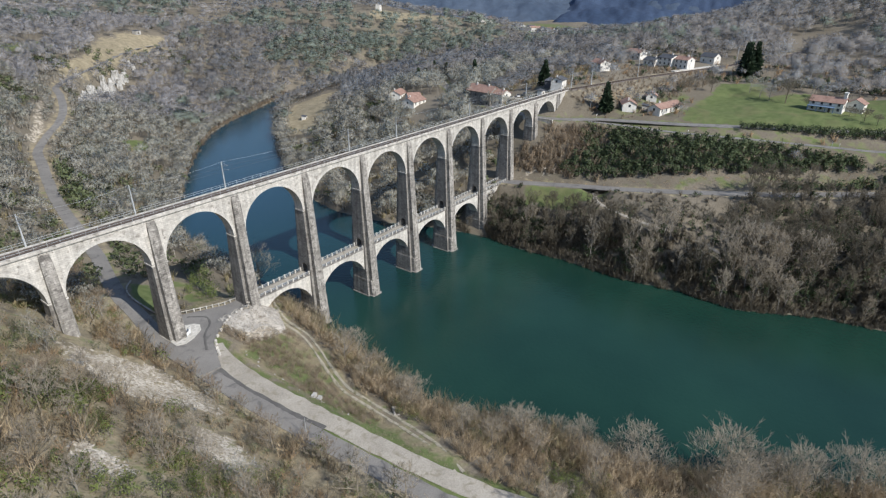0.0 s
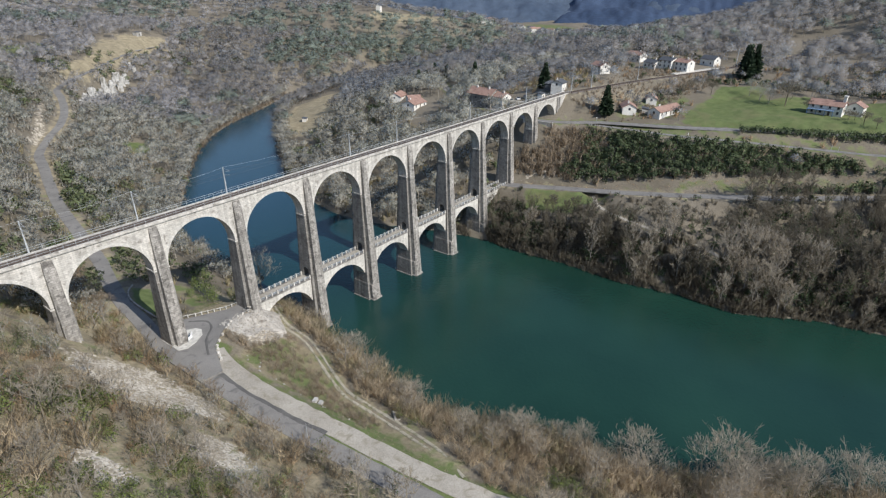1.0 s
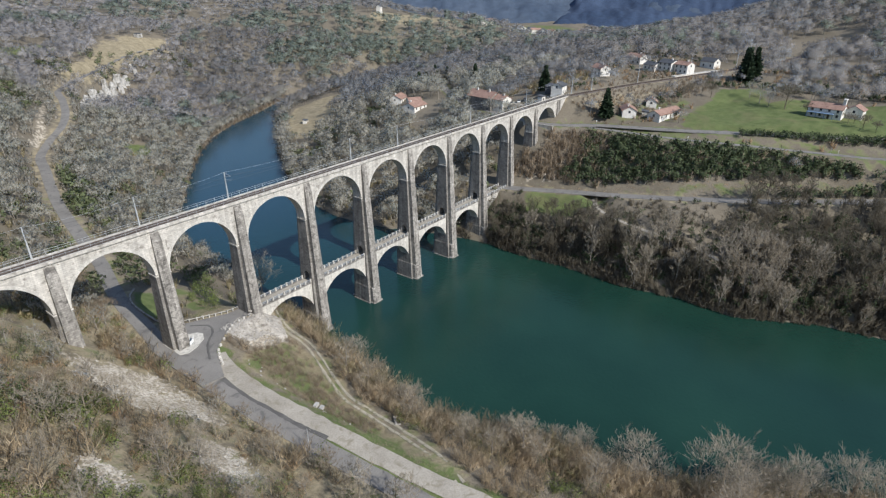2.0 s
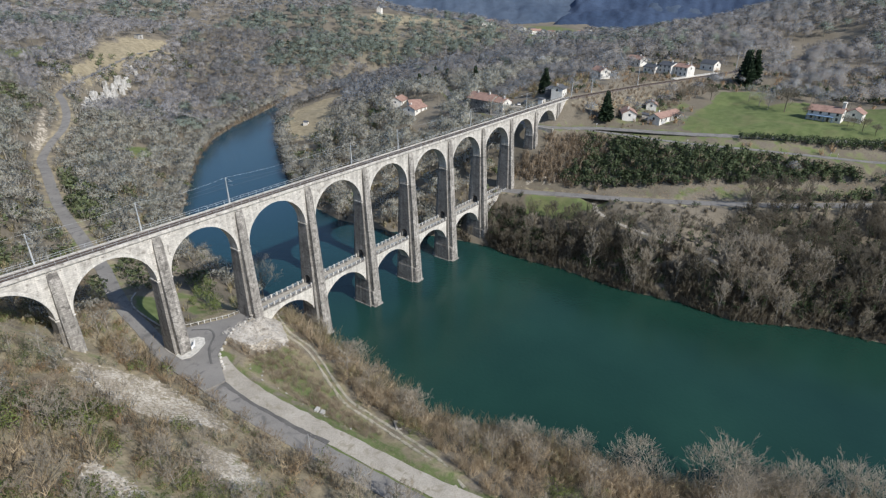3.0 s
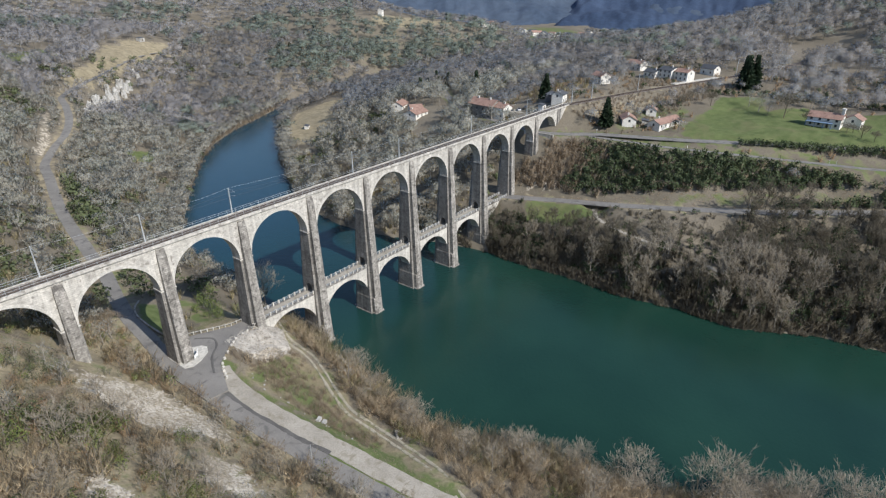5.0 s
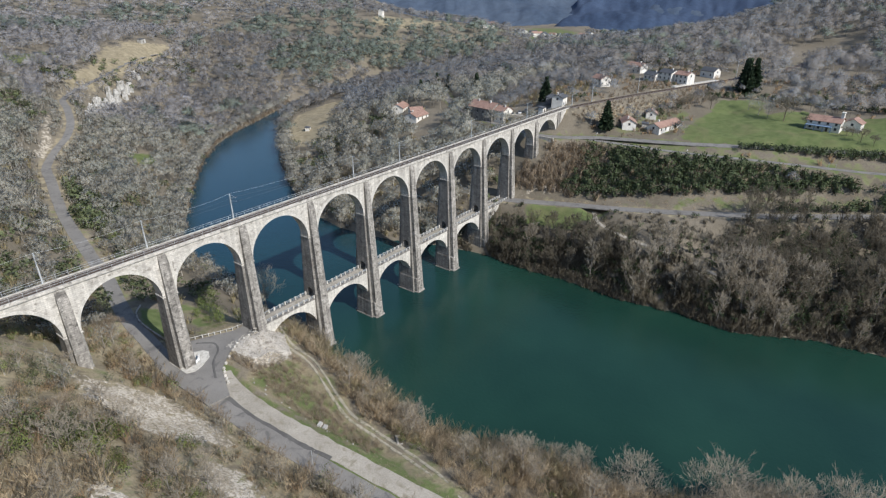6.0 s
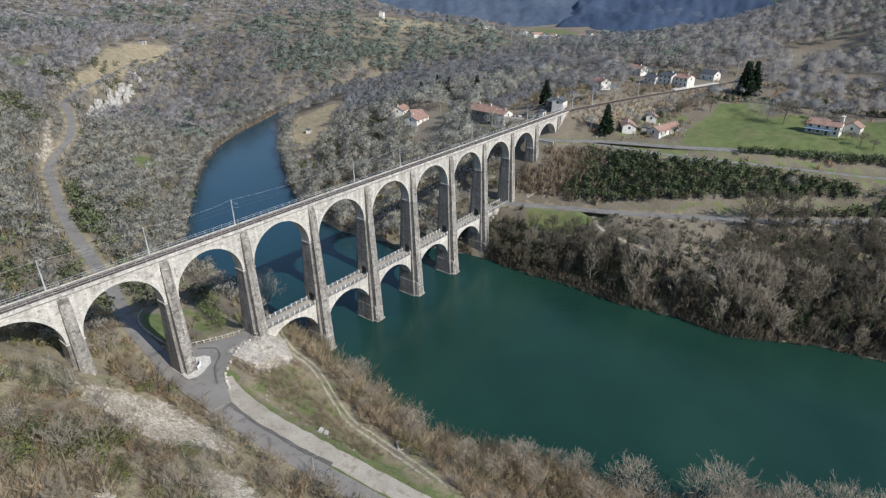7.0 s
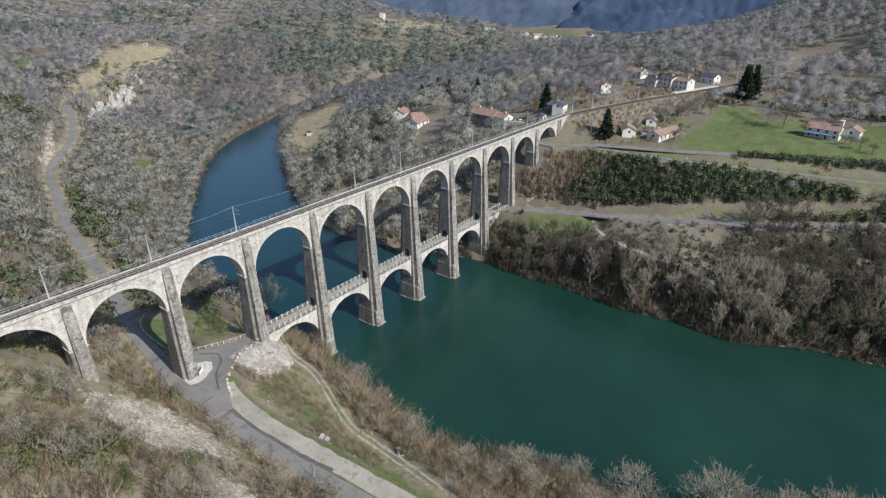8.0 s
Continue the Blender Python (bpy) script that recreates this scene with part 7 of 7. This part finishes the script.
    frustum(bm, [rect(-1.5, 1.5, -0.3, 0.3, -0.5), rect(-1.5, 1.5, -0.25, 0.25, 0.45)])
    part("head_wall", bm, M["rubble"], q)
    for x in (-1.4, 1.4):
        bm = bmesh.new()
        box(bm, x - 0.15, x + 0.15, -1.1, 0.3, -0.5, 0.3)
        part("side_wall", bm, M["rubble"], q)
    # notice boards at the pier foot
    for x, y, t in ((24.6, -5.2, 30), (25.6, -4.0, 50)):
        q = thing("notice_board", "white notice board on posts at the pier foot", "notice board", (x, y, 17.95), t)
        bm = bmesh.new()
        box(bm, -0.9, 0.9, -0.04, 0.04, 0.7, 1.6)
        part("panel", bm, M["white_paint"], q)
        for px in (-0.75, 0.75):
            bm = bmesh.new()
            rod(bm, (px, 0.08, 0), (px, 0.08, 1.6), 0.05)
            part("post", bm, M["galv"], q)
    # posts and road signs
    for x, y, h in ((20.6, -55.0, 5.0), (233, -65, 1.6), (247.5, -121, 1.8), (246, -118.5, 2.4), (232, -22, 2.2)):
        q = thing("sign_post", "slim pale road sign post at the verge", "sign post", ground_at(x, y))
        bm = bmesh.new()
        rod(bm, (0, 0, -0.2), (0, 0, h), 0.06, 0.05)
        part("post", bm, M["galv"], q)
        if h < 3:
            bm = bmesh.new()
            box(bm, -0.35, 0.35, -0.07, -0.04, h - 0.6, h)
            part("plate", bm, M["white_paint"], q)
    # edge kerb of the grass island
    g = [(26.3, 8.9), (25.0, 12), (24.75, 20), (25.2, 27), (26.9, 32.2), (29.8, 35.4)]
    kerb = strip("kerb", [(x, y, 18.25 + 0.012 * (y - 9)) for x, y in g], 0.22, M["rubble"], 0.3, 1.0)
    tagged(kerb, "pale stone kerb round the grass island", "kerb", kind="structure")
    # road barrier wall under the last arch
    q = thing("parapet_wall", "low pale wall beside the road under the last arch", "wall")
    bm = bmesh.new()
    box(bm, 213.4, 214.0, -8, 8, 38.6, 40.9)
    part("wall", bm, M["concrete"], q)
    # cars
    for x, y, t, m in ((238.5, 30.0, 20, "white_paint"), (240.2, 26.8, 35, "white_paint"), (242.0, 24.0, 30, "dark_metal")):
        car(ground_at(x, y, 0.02), t, M[m], "parked car in the gravel yard")
    slab("pavement_2", [(233, 33), (240, 33), (247, 20), (243, 14), (237, 20)], ground_at(239, 26)[2] + 0.05, 2.5, M["gravel"], "pale gravel yard beside the viaduct", "pavement")
    slab("platform", [(330, -24), (372, -38.5), (372, -41.5), (330, -27)], 52.1, 1.6, M["concrete"], "pale station platform edge along the track", "platform")


def build_cliff():
    """Pale limestone slabs below the valley road."""
    r = np.random.RandomState(29)
    q = thing("cliff", "pale limestone cliff slabs below the valley road", "cliff", kind="structure")
    for x, y, _, _ in ((131, 297, 5, 7), (136, 306, 5, 8), (141, 318, 6, 9), (150, 334, 6, 10), (157, 345, 7, 12), (163, 353, 7, 13), (169, 360, 7, 13), (175, 367, 8, 14), (181, 374, 8, 14), (187, 381, 7, 13), (193, 387, 7, 12), (200, 394, 7, 10), (206, 400, 6, 8), (228, 425, 6, 6)):
        for k in range(3):
            a, c = x + r.normal() * 2.2, y + r.normal() * 2.2
            w, h = (4.0 + 2 * r.rand()), (6.0 + 4 * r.rand())
            z = float(land(np.array([a]), np.array([c]))[0])
            bm = bmesh.new()
            n = 7
            rings = []
            for s in (-0.35, 0.2, 0.55, 0.8, 1.0):
                rings.append([(a + (w * 0.45 * math.cos(2 * math.pi * i / n)) * (1.05 - 0.35 * s) * (0.7 + 0.5 * r.rand()), c + (w * 0.4 * math.sin(2 * math.pi * i / n)) * (1.05 - 0.35 * s) * (0.7 + 0.5 * r.rand()), z + s * h * (0.75 + 0.15 * r.rand())) for i in range(n)])
            frustum(bm, rings)
            part("rock_slab", bm, M["rock"], q)


def build_backdrop():
    """Wooded mountains closing the valley, far beyond the village; their blue is painted haze."""
    for name, az0, az1, r0, rise, seed, mat, label in (("backdrop", 36, 96, 1420, 0.31, 81, "far_haze", "wooded mountain closing the valley, coloured grey-blue by painted haze"),
                                                       ("backdrop_2", 60.5, 97, 1330, 0.30, 91, "far_blue_haze", "wooded mountain side across the valley, coloured dark blue as haze")):
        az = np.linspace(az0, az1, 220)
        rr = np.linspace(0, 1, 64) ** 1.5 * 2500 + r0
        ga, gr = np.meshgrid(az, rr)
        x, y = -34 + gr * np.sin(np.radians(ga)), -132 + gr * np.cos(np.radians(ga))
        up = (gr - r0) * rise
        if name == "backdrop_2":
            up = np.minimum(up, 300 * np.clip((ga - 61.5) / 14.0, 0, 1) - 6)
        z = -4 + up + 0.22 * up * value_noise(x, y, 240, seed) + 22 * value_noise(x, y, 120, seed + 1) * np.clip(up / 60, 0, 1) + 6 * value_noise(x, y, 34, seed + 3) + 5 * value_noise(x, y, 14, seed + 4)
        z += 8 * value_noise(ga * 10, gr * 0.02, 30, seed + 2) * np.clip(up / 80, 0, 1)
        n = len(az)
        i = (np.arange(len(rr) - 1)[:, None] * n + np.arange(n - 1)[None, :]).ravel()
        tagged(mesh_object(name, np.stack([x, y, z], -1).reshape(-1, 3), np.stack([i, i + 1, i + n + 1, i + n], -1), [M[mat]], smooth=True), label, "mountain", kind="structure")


M["rubble"] = material("rubble_stone", (0.275, 0.255, 0.225), (0.455, 0.425, 0.38), 0.6, 0.95, 0.9, 2.2, ((0.17, 0.15, 0.13), 0.3))
# Aerial haze painted into the base colour of the mountain woods.
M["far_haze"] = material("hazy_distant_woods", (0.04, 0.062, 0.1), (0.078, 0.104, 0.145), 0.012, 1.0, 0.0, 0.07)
M["far_blue_haze"] = material("haze_blue_woods", (0.024, 0.044, 0.086), (0.048, 0.073, 0.126), 0.006, 1.0, 0.0, 0.12)

build_houses()
build_details()
build_cliff()
build_backdrop()


def plant_single_trees():
    xs = [238.1, 258, 344, 348, 352, 262]
    ys = [-23.7, 21, -63, -66, -60, 25]
    plant_trees("fir_tree", FIRS, [M["bark"], M["needle"], M["ivy"]], xs, ys, [1.25, 1.2, 1.7, 1.75, 1.6, 0.9], "dark green fir tree", "tree", "fir trees", 201)
    plant_trees("fir_tree", FIRS, [M["bark"], M["needle"], M["ivy"]], [314, 312, 320, 325, 330, 302], [158, 149, 147, 150, 143, 98], [1.1, 1.0, 1.2, 0.9, 1.0, 1.3], "dark fir tree in the meadow edge", "tree", "fir trees", 202)
    plant_trees("garden_tree", ORCHARD, DUSKY, [298.7, 291, 283, 279, 290, 286, 276, 297, 300, 290, 262, 305], [-91.6, -102.4, -119.8, -126, -116, -122, -131, -46, -56, -44, -52, -50], [1.25, 0.6, 0.5, 0.6, 0.4, 0.4, 0.5, 0.7, 0.75, 0.6, 0.4, 0.7], "leafless orchard tree on the green pasture", "tree", "orchard trees", 203)
    plant_trees("waterside_tree", [ROUND_TREES[0]], PALE, [71.5, 61, 52], [33, 52, 58], [1.6, 1.0, 0.8], "round leafless tree at the water behind the viaduct", "tree", "trees behind the viaduct", 204)
    plant_trees("hillside_tree", GAUNT_TREES, GAUNT, [-17, -11, 0, 17, 14.5, 21.5, -22, 8, 34, 10, 3, -4, -26, 12], [-43, -40, -52, -63, -76, -81, -58, -8, -104, 24, 12, -22, -74, -92], [0.85, 0.7, 0.6, 0.6, 0.85, 0.9, 0.7, 0.5, 0.9, 0.8, 0.75, 0.6, 0.7, 0.8], "gaunt leafless pale grey tree on the near hillside", "tree", "trees on the hillside", 205)
    plant_trees("hillside_tree", GAUNT_TREES, BROWN, [9.3, 12.8, 3, -8, 8.7, -4, -8.1, 13, 15.3, 13.5, 16.5, 20.5, -20, -2], [10, 14, 4.2, -11, -9, 15.2, -18, -14, -24.7, -34, -40, -70, -34, -70], [0.65, 0.6, 0.55, 0.6, 0.45, 0.7, 0.6, 0.35, 0.4, 0.5, 0.45, 0.5, 0.6, 0.7], "leafless brown tree with fine branches on the hillside", "tree", "trees on the hillside", 206)
    plant_trees("waterside_tree", WILLOWS, PALE, [68, 73.4, 80.5, 86.5, 76.4, 66, 66.5, 64, 91], [-109, -125, -138, -147, -131.5, -96, -89, -83, -155], [1.25, 1.55, 1.3, 1.25, 1.05, 0.95, 0.75, 0.7, 1.3], "broad leafless grey tree with a rounded crown at the water", "tree", "trees at the water's edge", 207)
    plant_trees("hillside_tree", WILLOWS, UMBER, [13.5, 15, 11, 7, 16, 9, 3, -12], [27, 20, 34, 21, 36, 28, 30, -30], [0.75, 0.65, 0.8, 0.7, 0.7, 0.75, 0.6, 0.6], "spreading leafless brown tree beside the valley road", "tree", "trees on the hillside", 211)
    plant_trees("roadside_tree", GAUNT_TREES[:2] + WILLOWS[:1], UMBER, [15.6, 14.8, 15.5, 16.2, 14.6, 15.8, 16.4, 15.0, 17.0, 18.2], [-11, -17, -22.5, -28, -33, -39, -45, -51, -58, -64], [0.5, 0.42, 0.55, 0.45, 0.6, 0.5, 0.42, 0.6, 0.5, 0.6], "thin leafless brown tree on the slope above the road", "tree", "trees beside the road", 212)
    plant_trees("ivy_tree", IVY_TREES, DUSKY, [17.5, 20.5, 13], [-71, -79, -75], [0.85, 0.8, 0.6], "dark ivy-clad leafless tree beside the valley road", "tree", "trees beside the road", 208)
    plant_trees("roadside_tree", BANK_TREES, DUSKY, [204.6, 206, 209.5, 211, 207.5, 213], [-98.5, -101.5, -104, -108, -106, -112], [1.2, 1.0, 1.15, 1.1, 0.9, 1.0], "slender leafless brown tree below the bank road", "tree", "trees beside the road", 209)
    plant_trees("garden_tree", WILLOWS, BROWN, [304, 309, 300], [-79, -73, -84], [1.0, 0.9, 0.8], "broad leafless brown tree at the pasture edge", "tree", "orchard trees", 210)
    r = np.random.RandomState(31)
    for k, (x, y, s) in enumerate(((42.5, 14, 2.1), (43.5, 19.5, 2.6), (45.5, 26, 2.4), (41, 23, 1.5), (52, 35, 2.2), (41, 18, 0.9), (52, 100, 2.6), (56, 108, 2.2), (60, 118, 2.4), (64, 96, 2.0), (50, 14, 1.5), (46, 9, 1.0), (42, 12, 0.8))):
        v, f, m = LEAFY[k % 3]
        q = thing("evergreen_bush", "rounded olive green evergreen bush beside the viaduct", "bush", ground_at(x, y), r.rand() * 360, "evergreen bushes")
        q.scale = (s, s, s)
        for i, pn in ((0, "stem"), (1, "foliage")):
            sel = f[m == i]
            ids, inv = np.unique(sel, return_inverse=True)
            mesh_object(pn, v[ids], inv.reshape(-1, 3), [M["bark"] if i == 0 else M["box"]], parent=q)


plant_single_trees()
